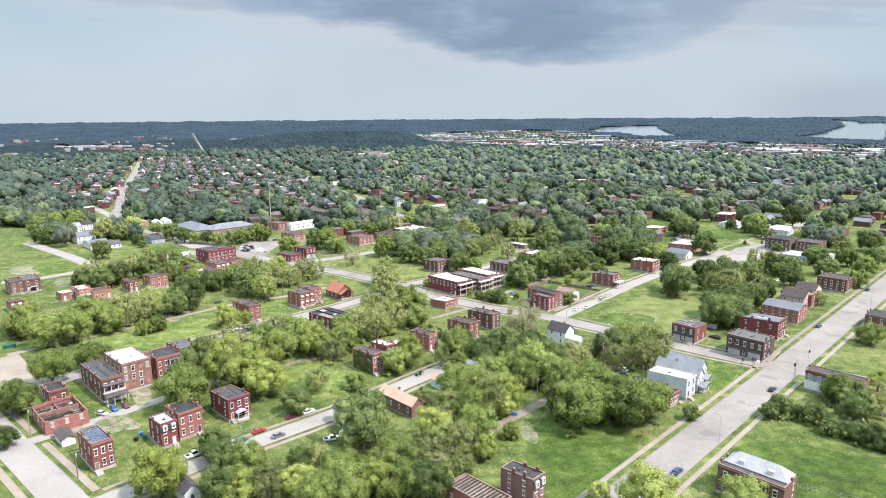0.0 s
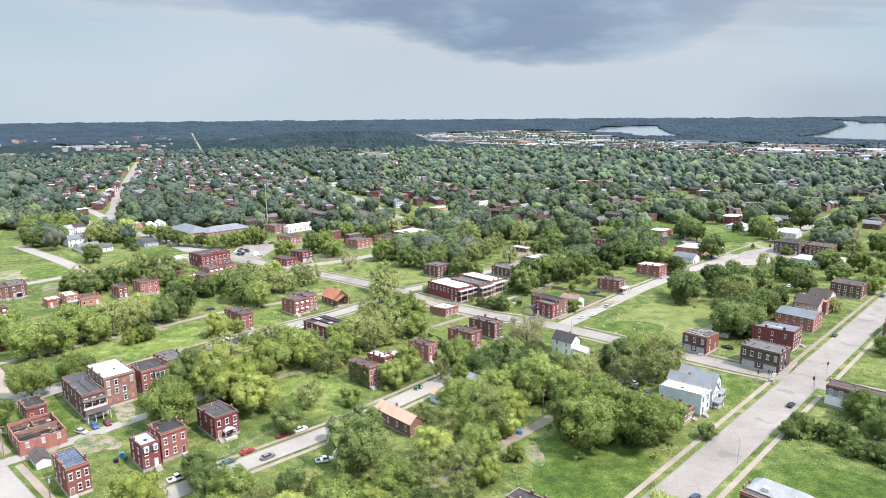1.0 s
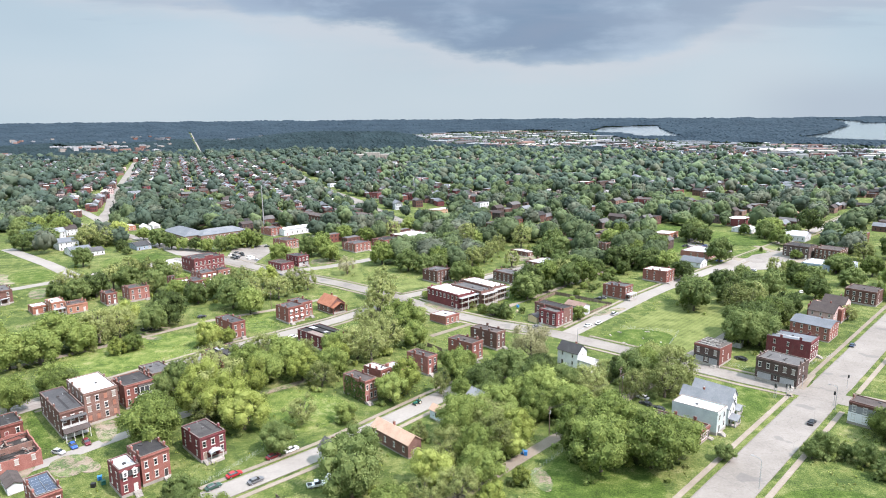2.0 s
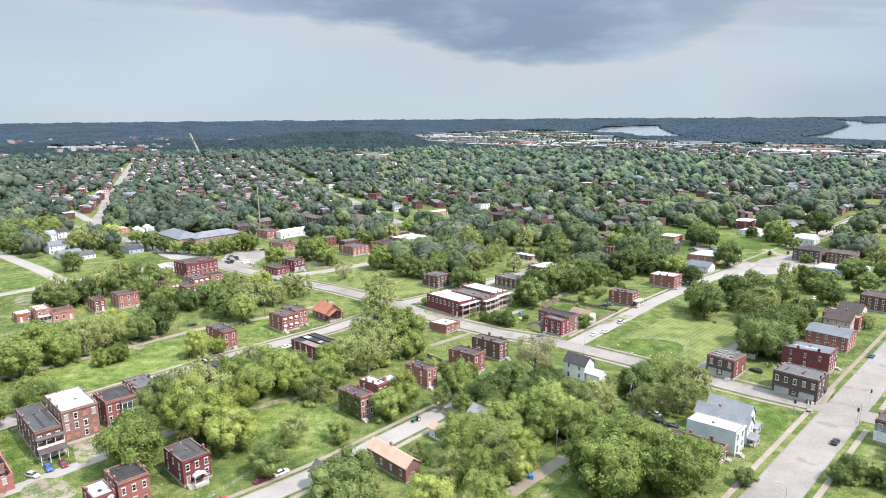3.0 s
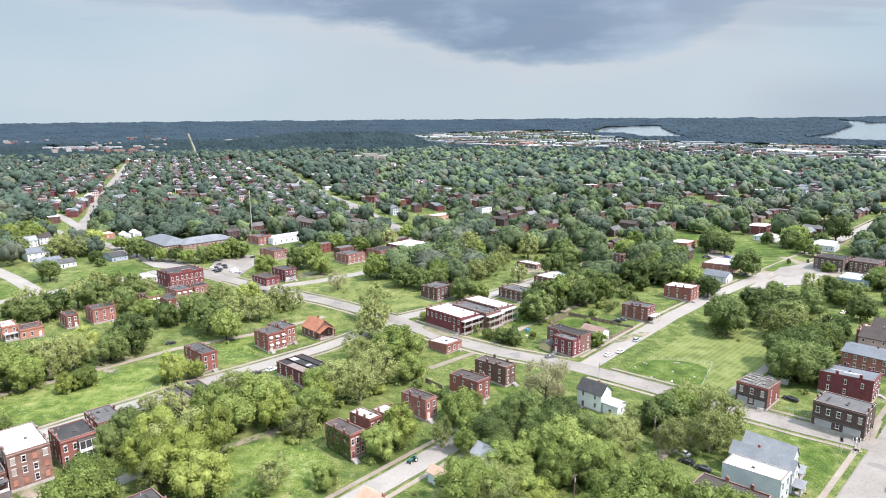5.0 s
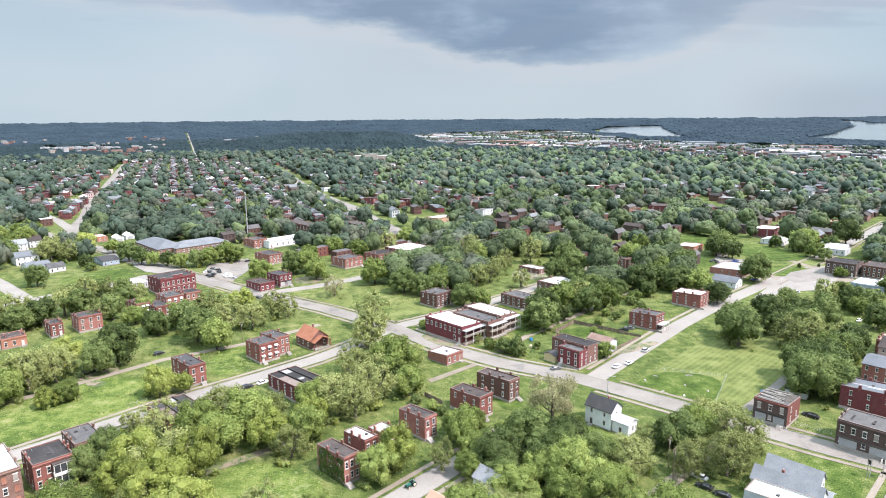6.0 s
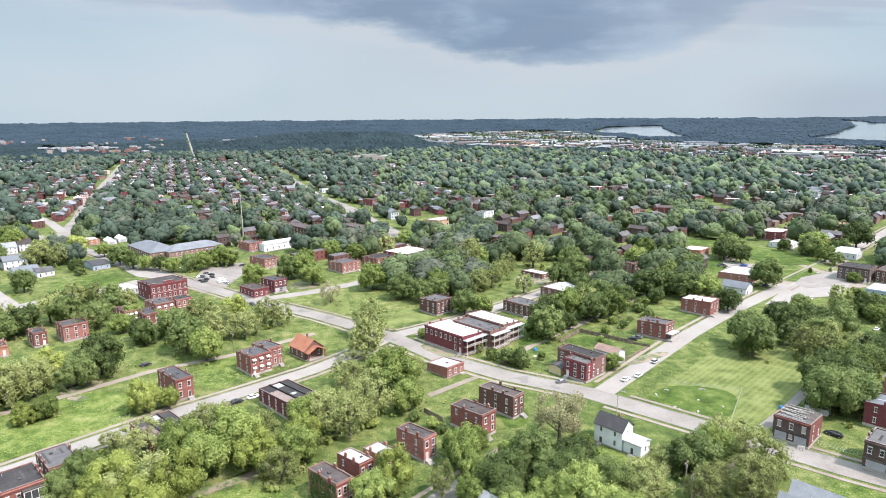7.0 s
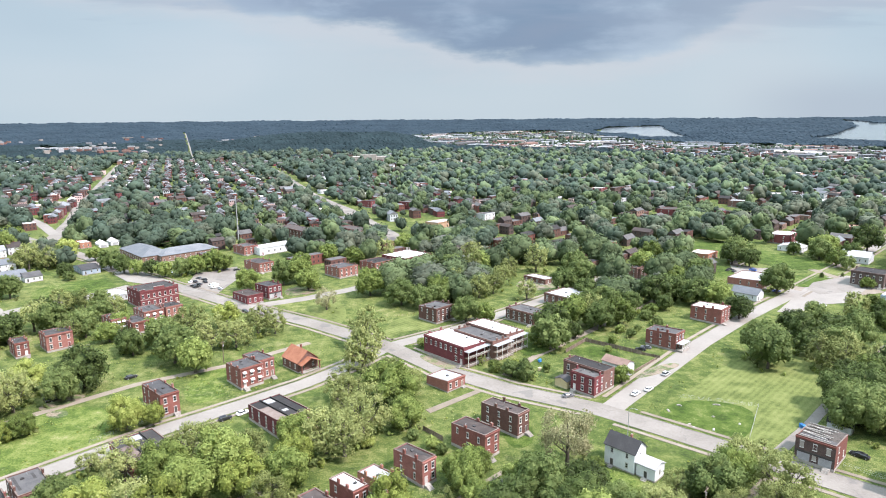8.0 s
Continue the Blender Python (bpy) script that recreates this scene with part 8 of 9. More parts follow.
tree("g", 19.4, 343.6, 2.7)
tree("d", 24.3, 340.2, 2.3)
tree("s", 15.0, 350.7, 2.0)
tree("y", 28.1, 347.8, 1.7)
tree("g", 40.3, 343.3, 1.7)
tree("g", 42.6, 373.2, 5.2)
tree("d", 59.7, 381.8, 3.4)
tree("g", 8.9, 270.0, 3.6)
tree("g", -4.9, 283.1, 2.1)
tree("d", -1.5, 279.7, 1.9)
tree("d", -10.7, 287.9, 2.1)
tree("g", 43.0, 270.0, 2.3)

tree("d", -317.4, 528.3, 9.1)
tree("g", -338.5, 583.2, 8.9)
tree("s", -284.4, 527.4, 9.7)
tree("s", -270.8, 527.4, 8.2)
tree("y", -274.3, 556.7, 8.6)
tree("d", -249.1, 454.9, 7.1)
tree("d", -239.3, 496.1, 3.5)
tree("g", -251.9, 551.6, 5.9)
tree("d", -98.8, 481.0, 7.7)
tree("g", -95.6, 515.1, 7.0)
tree("g", -62.8, 531.7, 7.2)
tree("g", -82.2, 545.7, 7.0)
tree("s", -42.3, 543.7, 7.8)
tree("g", -30.1, 578.3, 6.9)
tree("s", -123.5, 373.8, 6.0)
tree("d", -140.8, 369.8, 5.2)
tree("s", 19.0, 449.5, 7.0)
tree("s", 41.6, 524.0, 6.6)
tree("s", 19.1, 541.8, 7.3)
tree("d", 86.8, 495.7, 6.7)
tree("d", 111.6, 507.8, 5.8)
tree("d", 82.8, 430.3, 5.8)
tree("d", 152.1, 506.9, 9.2)
tree("g", 144.5, 537.0, 7.5)
tree("d", 154.7, 479.6, 8.8)
tree("g", 272.3, 549.3, 8.5)
tree("d", 284.9, 540.2, 6.5)
tree("d", 312.0, 563.9, 10.5)
tree("g", 258.9, 431.4, 6.5)
tree("d", 253.1, 555.5, 4.9)
tree("c", 248.8, 490.5, 1.3)
tree("c", 234.4, 487.8, 1.7)
tree("g", 247.2, 464.1, 3.8)

tree("y", -142.1, 288.3, 3.8)
tree("g", -137.8, 292.9, 4.1)
tree("y", -105.4, 296.4, 5.9)
tree("d", -139.6, 318.7, 7.2)
tree("d", -98.9, 247.9, 6.3)
tree("s", -104.0, 270.8, 3.2)
tree("d", -142.9, 249.7, 5.1)

# trees between the middle lots
tree("d", -329.5, 514.5, 7.5)
tree("d", -320.8, 515.5, 8.2)
tree("g", -316.8, 521.5, 7.0)
tree("d", -355.8, 551.1, 8.5)
tree("d", -342.1, 551.1, 8.0)
tree("g", -340.6, 569.4, 6.5)
tree("d", -380.1, 591.6, 8.5)
tree("g", -367.7, 596.2, 7.5)
tree("g", -365.6, 619.5, 8.0)
tree("y", -338.7, 569.4, 4.5)
tree("g", -358.2, 624.3, 7.5)
tree("s", -288.9, 522.5, 6.0)
tree("g", -294.4, 539.8, 6.5)
tree("d", -283.4, 537.7, 6.0)
tree("s", -272.1, 526.5, 5.0)
tree("d", -276.4, 548.1, 6.5)
tree("d", -247.6, 506.9, 4.6)
tree("d", -217.1, 375.4, 5.2)
tree("d", -225.5, 382.5, 4.6)
tree("d", -213.4, 376.8, 5.6)
tree("s", -212.9, 387.5, 6.2)
tree("d", -205.8, 416.2, 6.2)
tree("s", -202.3, 425.0, 6.4)
tree("d", -201.2, 434.7, 5.6)
tree("s", -193.2, 431.5, 5.6)
tree("d", -176.2, 415.5, 5.4)
tree("s", -173.1, 424.2, 5.0)
tree("d", -190.7, 443.0, 4.4)
tree("g", -158.2, 398.7, 4.8)
tree("s", 17.0, 495.9, 7.0, 1.4)
tree("s", 40.8, 496.9, 6.0)
tree("d", -5.9, 496.8, 7.0)
tree("d", -4.2, 437.5, 6.4)
tree("s", 5.8, 461.3, 6.6)
tree("s", 27.6, 457.9, 6.2)
tree("d", 81.3, 494.1, 8.0, 1.15)
tree("d", 74.0, 393.8, 7.0, 1.1)
tree("g", 84.5, 400.6, 6.6, 1.2)
tree("d", 72.4, 415.9, 7.0)
tree("d", 86.3, 423.8, 6.4)
tree("d", 100.0, 407.4, 3.0)
tree("d", 85.3, 382.2, 2.2)
tree("g", 74.8, 373.7, 2.0)
tree("g", 81.8, 388.7, 2.4)
tree("d", 91.2, 390.9, 1.8)
tree("g", 70.3, 364.1, 1.6)
tree("d", 114.5, 423.1, 5.0)
tree("d", 102.6, 397.6, 2.6)
tree("g", 135.8, 467.7, 7.5)
tree("d", 131.5, 441.9, 6.5)
tree("d", 195.6, 526.3, 7.5)
tree("d", 203.2, 517.4, 7.0)
tree("g", 262.4, 519.4, 6.5)
tree("d", 262.5, 508.7, 5.0)
tree("d", 253.8, 418.6, 6.0)
tree("d", 180.8, 401.5, 6.0)
tree("s", 161.0, 357.5, 6.0)
tree("d", 148.0, 447.8, 5.6)
tree("g", 147.8, 466.8, 7.0)
tree("d", 146.4, 421.6, 5.0)

plant_all()

# ---- cars ----
car(-194.7, 281.1, 44.5, "maroon", "car")
car(-116.1, 207.9, -45.5, "blue", "car")
car(-113.1, 210.1, -45.5, "maroon", "car")
car(-118.4, 204.1, -20.0, "silver", "car")
car(-60.5, 190.9, 44.5, "red", "car")
car(-53.4, 187.7, 44.5, "grey", "car")
car(-51.9, 200.7, 44.5, "maroon", "car")
car(-47.3, 204.6, 44.5, "white", "car")
car(-75.9, 176.3, 44.5, "white", "pickup")
car(-35.8, 185.4, 20.0, "white", "pickup")
car(-32.2, 189.5, 70.0, "white", "van")


def tractor(x, y, yaw):
    t = thing("tractor", x, y, yaw, "small dark green open tractor standing on the side street", "tractor")
    part("bonnet", boxes((0.2, 1.75, -0.34, 0.34, 0.62, 1.22), (1.75, 1.85, -0.3, 0.3, 0.66, 1.12)), M["green"], t)
    part("chassis", boxes((-1.1, 1.7, -0.26, 0.26, 0.42, 0.66)), M["black"], t)
    part("seat", boxes((-0.75, -0.25, -0.28, 0.28, 0.95, 1.08), (-0.85, -0.72, -0.28, 0.28, 1.08, 1.5)), M["black"], t)
    for sy in (-1, 1):
        part("mudguard", boxes((-1.15, -0.1, sy * 0.62 - 0.2, sy * 0.62 + 0.2, 1.3, 1.38)), M["green"], t)
        for cx, r, wide in ((-0.65, 0.68, 0.2), (1.3, 0.42, 0.13)):
            bm = bmesh.new()
            add_tube(bm, (cx, sy * 0.62 - wide, r), (cx, sy * 0.62 + wide, r), r, r, 16)
            wheel = part("wheel", bm, M["rubber"], t)
            bm = bmesh.new()
            add_tube(bm, (cx, sy * (0.63 + wide) - 0.015, r), (cx, sy * (0.63 + wide) + 0.015, r), r * 0.55, r * 0.55, 12)
            part("rim", bm, M["yellow"], wheel)
    bm = bmesh.new()
    for sy in (-1, 1):
        add_tube(bm, (-1.0, sy * 0.45, 1.0), (-1.0, sy * 0.45, 2.3), 0.045, 0.045, 6)
    add_tube(bm, (-1.0, -0.45, 2.3), (-1.0, 0.45, 2.3), 0.045, 0.045, 6)
    part("roll_bar", bm, M["black"], t)
    bm = bmesh.new()
    add_tube(bm, (1.0, 0.2, 1.2), (1.0, 0.2, 1.9), 0.04, 0.04, 6)
    part("exhaust", bm, M["black"], t)


tractor(-10.0, 236.6, 225)
car(-64.3, 184.7, 44.5, "green", "car")
car(-145.3, 318.8, 134.5, "black", "car")
car(65.9, 165.1, 44.5, "navy", "car")
car(120.6, 219.9, 44.5, "black", "car")
car(178.6, 291.0, 44.5, "navy", "car")
car(243.3, 354.6, 44.5, "navy", "car")
car(69.4, 320.7, 44.5, "white", "car")
car(75.4, 324.3, 44.5, "white", "car")
car(86.6, 338.6, 44.5, "silver", "suv")
car(122.9, 276.8, 134.5, "black", "car")
car(136.3, 196.0, 160.0, "white", "car")
car(186.8, 354.7, 134.5, "red", "car")
car(-75.2, 303.0, 44.5, "black", "suv")
car(-70.5, 307.2, 44.5, "white", "car")
car(-142.7, 319.7, 44.5, "black", "car")
car(-124.5, 339.1, 44.5, "black", "car")
car(84.9, 365.8, 150.0, "black", "suv")
car(87.9, 368.0, 150.0, "grey", "car")
car(123.2, 275.9, 134.5, "black", "car")
car(71.0, 239.6, 134.5, "silver", "car")
car(70.5, 234.8, 134.5, "black", "car")
car(73.7, 230.9, 134.5, "black", "car")
car(203.4, 376.9, 44.5, "white", "car")
car(59.8, 231.1, 44.5, "navy", "car")
car(202.3, 510.2, 0.0, "navy", "car")
car(187.8, 510.7, 0.0, "black", "car")
car(190.6, 457.2, 0.0, "blue", "car")
car(-153.4, 478.6, 150.0, "black", "car")
car(-152.3, 493.8, 150.0, "black", "car")
car(-156.6, 489.4, 150.0, "grey", "car")
car(-138.8, 474.8, 44.5, "white", "van")
car(-139.8, 519.9, 44.5, "black", "car")
car(-142.9, 319.4, 44.5, "black", "car")
car(-157.0, 488.5, 150.0, "black", "car")
car(-151.5, 481.5, 150.0, "black", "car")
car(-140.6, 479.5, 44.5, "white", "van")
car(-157.0, 497.4, 150.0, "grey", "car")
car(-237.2, 532.3, 44.5, "navy", "car")
car(-157.8, 488.1, 44.5, "white", "car")
car(-151.4, 482.5, 44.5, "grey", "car")
car(-149.6, 487.9, 134.5, "black", "car")
car(-142.0, 479.5, 44.5, "white", "car")
car(-134.4, 471.5, 134.5, "silver", "car")
car(-150.3, 475.8, 44.5, "black", "car")
car(-236.2, 530.3, -45.5, "black", "car")
car(-181.9, 514.0, -45.5, "white", "car")
car(185.1, 508.4, 44.5, "black", "car")
car(187.7, 505.2, 44.5, "black", "car")
car(201.1, 507.9, 134.5, "blue", "car")
car(200.2, 428.8, 134.5, "silver", "car")
car(34.0, 413.3, 44.5, "white", "car")
car(-179.4, 466.5, 134.5, "white", "car")
car(-105.6, 425.5, -45.5, "black", "car")
car(44.4, 319.1, 20.0, "grey", "car")

CLEARINGS = [
    [(-231.6, 425.7), (-183.2, 468.7), (-157.6, 484.9), (-217.1, 540.8), (-269.4, 509.9), (-270.7, 478.9)],
    [(197.2, 555.8), (204.0, 452.9), (229.2, 419.9), (276.8, 489.9), (269.7, 529.6), (229.5, 605.8)],
    [(23.6, 415.4), (81.3, 466.2), (80.6, 487.4), (19.9, 440.9)],
    [(-42.6, 417.1), (-7.7, 416.2), (-5.3, 458.8), (-47.2, 454.0)],
    [(-280.8, 426.7), (-242.5, 420.5), (-270.8, 472.2), (-312.4, 463.7)],
    [(-229.9, 433.4), (-205.8, 469.8), (-224.4, 514.3), (-259.9, 492.8)],
    [(-166.2, 478.6), (-132.4, 499.1), (-150.1, 549.6), (-175.9, 537.3)],
]
CLEARINGS += [
    [(27.0, 415.3), (56.6, 457.1), (53.9, 512.0), (23.2, 497.8)],
    [(160.7, 551.4), (209.0, 559.3), (231.9, 601.1), (191.7, 614.6)],
    [(186.3, 507.7), (234.6, 440.6), (267.1, 490.2), (217.5, 569.0)],
    [(-36.4, 639.6), (9.4, 637.3), (11.0, 744.1), (-41.6, 737.3)],
    [(230.1, 561.4), (258.0, 524.5), (281.6, 574.1), (246.0, 601.3)],
    [(266.5, 754.6), (299.3, 752.7), (325.0, 818.8), (289.4, 821.1)],
    [(-118.7, 429.7), (-87.3, 428.7), (-80.8, 486.0), (-125.1, 487.7)],
    [(446.6, 719.1), (465.9, 664.6), (534.3, 765.1), (493.1, 796.0)],
]
TOWNS = [
    ([(-475.5, 950.2), (-744.4, 1578.7), (-634.0, 1645.0), (-460.3, 1492.3), (-266.0, 1113.3), (-191.8, 870.4), (-197.9, 760.1), (-306.1, 907.7), (-388.3, 959.5)], 0.95),
    ([(-602.7, 994.9), (-615.7, 1104.2), (-567.6, 1136.8), (-421.7, 829.4), (-369.2, 715.0), (-424.5, 745.4)], 0.97),
    ([(-257.8, 873.6), (-168.1, 897.5), (-90.6, 754.5), (-80.8, 676.0), (-190.6, 654.4), (-237.4, 728.9)], 0.7),
    ([(-204.5, 1312.8), (-22.6, 1075.7), (47.4, 884.2), (40.1, 661.0), (2.1, 646.1), (-55.1, 700.7), (-138.0, 895.9)], 0.55),
    ([(-1032.6, 1553.8), (-893.6, 1635.0), (-670.5, 1358.8), (-628.6, 1143.3), (-712.4, 1082.9)], 0.65),
    ([(617.2, 1235.1), (706.3, 1228.0), (572.3, 881.7), (485.6, 754.0), (427.5, 780.1), (439.2, 889.9)], 0.5),
]
FILL = [
    [(-40.5, 578.3), (1.8, 577.3), (39.2, 520.1), (29.4, 445.4), (-23.0, 433.3), (-36.3, 469.7)],
    [(90.0, 573.1), (143.2, 640.3), (199.9, 622.6), (146.5, 441.5), (108.2, 435.9), (72.4, 411.8), (73.8, 466.4)],
    [(-132.2, 569.6), (-114.5, 620.9), (-45.6, 648.5), (-37.1, 532.7), (-99.8, 545.7)],
    [(-440.6, 683.1), (-340.8, 577.8), (-300.2, 494.2), (-312.7, 495.1)],
    [(-329.2, 589.9), (-291.7, 601.1), (-255.3, 530.4), (-295.0, 532.3)],
    [(-3.3, 679.9), (125.0, 710.4), (228.2, 705.2), (90.9, 528.0), (5.8, 531.8)],
    [(305.5, 531.3), (363.9, 574.6), (268.0, 433.0), (252.0, 432.0)],
]
FAR_CLEARINGS = [
    [(1440.0, 2640.0), (1696.1, 2896.4), (1948.5, 3230.7), (2185.3, 3512.7), (2339.9, 3850.0), (2388.8, 4014.7), (2450.3, 3843.1), (2379.5, 3707.5), (2449.6, 3656.8), (2500.0, 3640.0), (1540.0, 2250.0), (1460.0, 2400.0)],
    [(801.4, 3548.8), (962.9, 3866.1), (1132.1, 3936.6), (1296.6, 3945.0), (1181.1, 3487.2), (1040.0, 2830.0), (870.0, 2820.0), (880.0, 3230.0), (800.0, 3330.0)],
    [(-123.7, 2697.2), (-44.5, 2254.1), (372.1, 1955.2), (714.4, 1573.3), (954.7, 1382.5), (1273.1, 1850.3), (1010.0, 2124.4), (760.0, 2620.0), (673.9, 3556.7), (211.5, 3593.8), (-148.0, 3236.6)],
    [(-1273.0, 2131.6), (-1032.0, 2096.1), (-1165.0, 2369.0), (-1424.2, 2387.5)],
]
def mast(x, y, tall):
    t = thing("radio_mast", x, y, 0, "tall slender pale grey radio mast", "mast")
    bm = bmesh.new()
    add_tube(bm, (0, 0, 0), (0, 0, tall * 0.6), 0.6, 0.42, 10)
    add_tube(bm, (0, 0, tall * 0.6), (0, 0, tall), 0.42, 0.26, 10)
    part("pole", bm, M["silver"], t)
    for i in range(3):
        a = i * 2.09
        part("antenna", boxes((0.5 * math.cos(a) - 0.12, 0.5 * math.cos(a) + 0.12, 0.5 * math.sin(a) - 0.12, 0.5 * math.sin(a) + 0.12, tall - 2.4, tall - 0.3)), M["trim"], t)


def lattice_tower(x, y, tall):
    t = thing("lattice_tower", x, y, 20, "thin grey steel lattice tower", "tower")
    bm = bmesh.new()
    k = 8
    for i in range(4):
        for j in range(k):
            r0, r1 = 2.2 * (1 - 0.8 * j / k), 2.2 * (1 - 0.8 * (j + 1) / k)
            a, b = i * math.pi / 2, (i + 1) * math.pi / 2
            p = Vector((r0 * math.cos(a), r0 * math.sin(a), tall * j / k))
            q = Vector((r1 * math.cos(a), r1 * math.sin(a), tall * (j + 1) / k))
            s = Vector((r1 * math.cos(b), r1 * math.sin(b), tall * (j + 1) / k))
            add_tube(bm, p, q, 0.16, 0.16, 4)
            add_tube(bm, p, s, 0.1, 0.1, 3)
    part("lattice", bm, M["silver"], t)
    part("antenna", boxes((-0.4, 0.4, -0.4, 0.4, tall - 1, tall + 1.5)), M["trim"], t)


def spire(x, y, tall):
    t = thing("church_tower", x, y, 44, "distant church tower with a slender pale spire", "church")
    part("tower", boxes((-3.5, 3.5, -3.5, 3.5, 0, tall * 0.55)), M["brown"], t)
    bm = bmesh.new()
    add_tube(bm, (0, 0, tall * 0.55), (0, 0, tall), 3.6, 0.1, 8)
    part("spire", bm, M["stone"], t)


def water(name, near, far):
    """A stretch of river between two shores, laid on the valley floor."""
    bm = bmesh.new()
    k = 10
    rows = []
    for (ax, ay), (bx, by) in zip(near, far):
        rows.append([bm.verts.new((ax + (bx - ax) * i / k, ay + (by - ay) * i / k, rise(ax + (bx - ax) * i / k, ay + (by - ay) * i / k) + 2.0)) for i in range(k + 1)])
    for p, q in zip(rows, rows[1:]):
        for i in range(k):
            bm.faces.new((p[i], q[i], q[i + 1], p[i + 1]))
    tagged(part(name, bm, M["water"]), "wide pale grey river reflecting the cloudy sky", "river", "", "structure")


# ---- lots and yards ----
patch("lawn", [(66.9, 299.3), (131.0, 367.8), (161.0, 350.7), (136.8, 315.8), (100.9, 281.4), (87.2, 284.9)], 0.0225, M["mown"], "mown yellow-green vacant lot")
patch("lawn", [(68.0, 300.1), (84.4, 318.2), (109.2, 310.0), (95.9, 288.1), (86.6, 286.0)], 0.025, M["lawn"], "short green lawn corner")
patch("lawn", [(67.5, 158.7), (96.9, 188.3), (132.3, 167.8), (118.0, 147.6), (95.4, 147.9)], 0.0275, M["lawn"], "lush green vacant lot")
patch("lawn", [(26.5, 190.6), (40.8, 209.8), (66.5, 185.4), (39.5, 154.9), (27.0, 148.7), (22.3, 161.9)], 0.03, M["lawn"], "lush green vacant lot beside the main road")
patch("lawn", [(155.8, 251.2), (301.4, 397.8), (209.6, 256.1), (165.3, 234.2)], 0.0325, M["grass"], "dry grassy lot beside the main road")
patch("lawn", [(106.1, 254.2), (120.7, 242.3), (100.9, 219.1), (97.6, 225.4)], 0.035, M["lawn"], "green front lawn of a pale house")
patch("bare_lot", [(23.0, 190.7), (27.1, 195.5), (30.1, 188.2), (28.6, 181.5), (25.4, 182.6)], 0.0375, M["dirt"], "bare pale earth heap on a vacant lot")
patch("lawn", [(-29.4, 379.3), (-18.1, 395.0), (-2.9, 394.6), (-6.7, 421.8), (-27.9, 412.9)], 0.04, M["mown"], "dry mown lot beside the avenue")
patch("lawn", [(-78.0, 440.9), (-56.9, 447.6), (-47.7, 401.4), (-69.7, 407.9)], 0.0425, M["mown"], "dry mown lot with a bare tree")
patch("lawn", [(-129.0, 269.9), (-137.8, 282.9), (-127.6, 301.2), (-109.6, 298.4), (-108.8, 290.1), (-119.7, 276.5)], 0.045, M["meadow"], "rough green vacant lot")
patch("lawn", [(-102.1, 332.6), (-93.0, 353.9), (-76.5, 328.8), (-91.0, 311.2)], 0.0475, M["meadow"], "bright green vacant lot beside brick houses")
patch("bare_lot", [(-140.6, 308.8), (-135.0, 311.9), (-130.3, 307.0), (-135.5, 304.4)], 0.05, M["dirt"], "bare reddish earth on a vacant lot")
patch("bare_lot", [(71.6, 338.8), (93.0, 352.1), (97.4, 348.1), (75.8, 334.2)], 0.0525, M["dirt"], "bare brown earth verge")
patch("lawn", [(52.9, 365.1), (65.6, 373.6), (77.7, 360.4), (64.7, 356.6)], 0.055, M["lawn"], "fenced green garden")
patch("parking_lot", [(-156.4, 466.0), (-164.4, 511.2), (-143.2, 531.2), (-131.8, 500.3), (-133.2, 457.4), (-142.5, 450.1)], 0.0575, M["asphalt"], "worn asphalt parking lot with parked cars")
patch("parking_lot", [(202.4, 549.9), (218.6, 516.6), (210.9, 488.4), (182.7, 489.2)], 0.06, M["asphalt"], "grey asphalt parking lot")
patch("parking_lot", [(210.9, 488.4), (249.3, 482.8), (251.9, 454.5), (213.6, 441.2), (202.2, 463.6)], 0.0625, M["concrete"], "pale concrete forecourt")
patch("bare_lot", [(40.9, 484.8), (66.2, 492.8), (71.1, 471.4), (46.5, 460.4)], 0.065, M["dirt"], "bare sandy lot around a low building")
patch("concrete_yard", [(-193.3, 248.6), (-190.7, 258.5), (-186.6, 264.1), (-172.2, 249.2), (-160.3, 237.6), (-162.6, 229.9), (-167.9, 224.9), (-171.9, 218.6)], 0.0675, M["concrete"], "broken pale concrete yard with cracks")
patch("bare_lot", [(-298.5, 429.3), (-290.4, 437.6), (-268.5, 416.1), (-277.9, 408.6)], 0.07, M["dirt"], "bare sandy patch")
patch("lawn", [(-290.5, 439.8), (-280.9, 453.1), (-255.0, 436.4), (-261.3, 408.1)], 0.0725, M["lawn"], "green lawn by the street")
patch("lawn", [(-247.7, 464.8), (-228.5, 498.8), (-197.5, 484.2), (-216.3, 444.8)], 0.075, M["meadow"], "green vacant lot")
patch("lawn", [(200.0, 527.6), (221.9, 537.8), (228.2, 521.4), (209.2, 511.9)], 0.0775, M["mown"], "mown verge by a parking lot")
patch("lawn", [(234.8, 548.8), (258.2, 536.5), (244.5, 520.9), (223.7, 526.8)], 0.08, M["mown"], "mown verge by a parking lot")
patch("lawn", [(231.7, 506.2), (272.5, 519.9), (255.3, 496.0), (232.6, 487.7)], 0.0825, M["mown"], "mown verge by the crossing")
patch("lawn", [(181.2, 582.1), (224.1, 587.3), (207.6, 561.8), (174.6, 556.9)], 0.085, M["lawn"], "green lot among trees")
patch("bare_lot", [(-146.8, 313.4), (-139.2, 324.9), (-131.6, 323.0), (-140.5, 310.1)], 0.0875, M["dirt"], "bare earth beside an alley")
patch("bare_lot", [(-119.4, 197.8), (-113.5, 205.0), (-102.7, 198.8), (-108.4, 188.1)], 0.09, M["dirt"], "patchy bare earth yard")
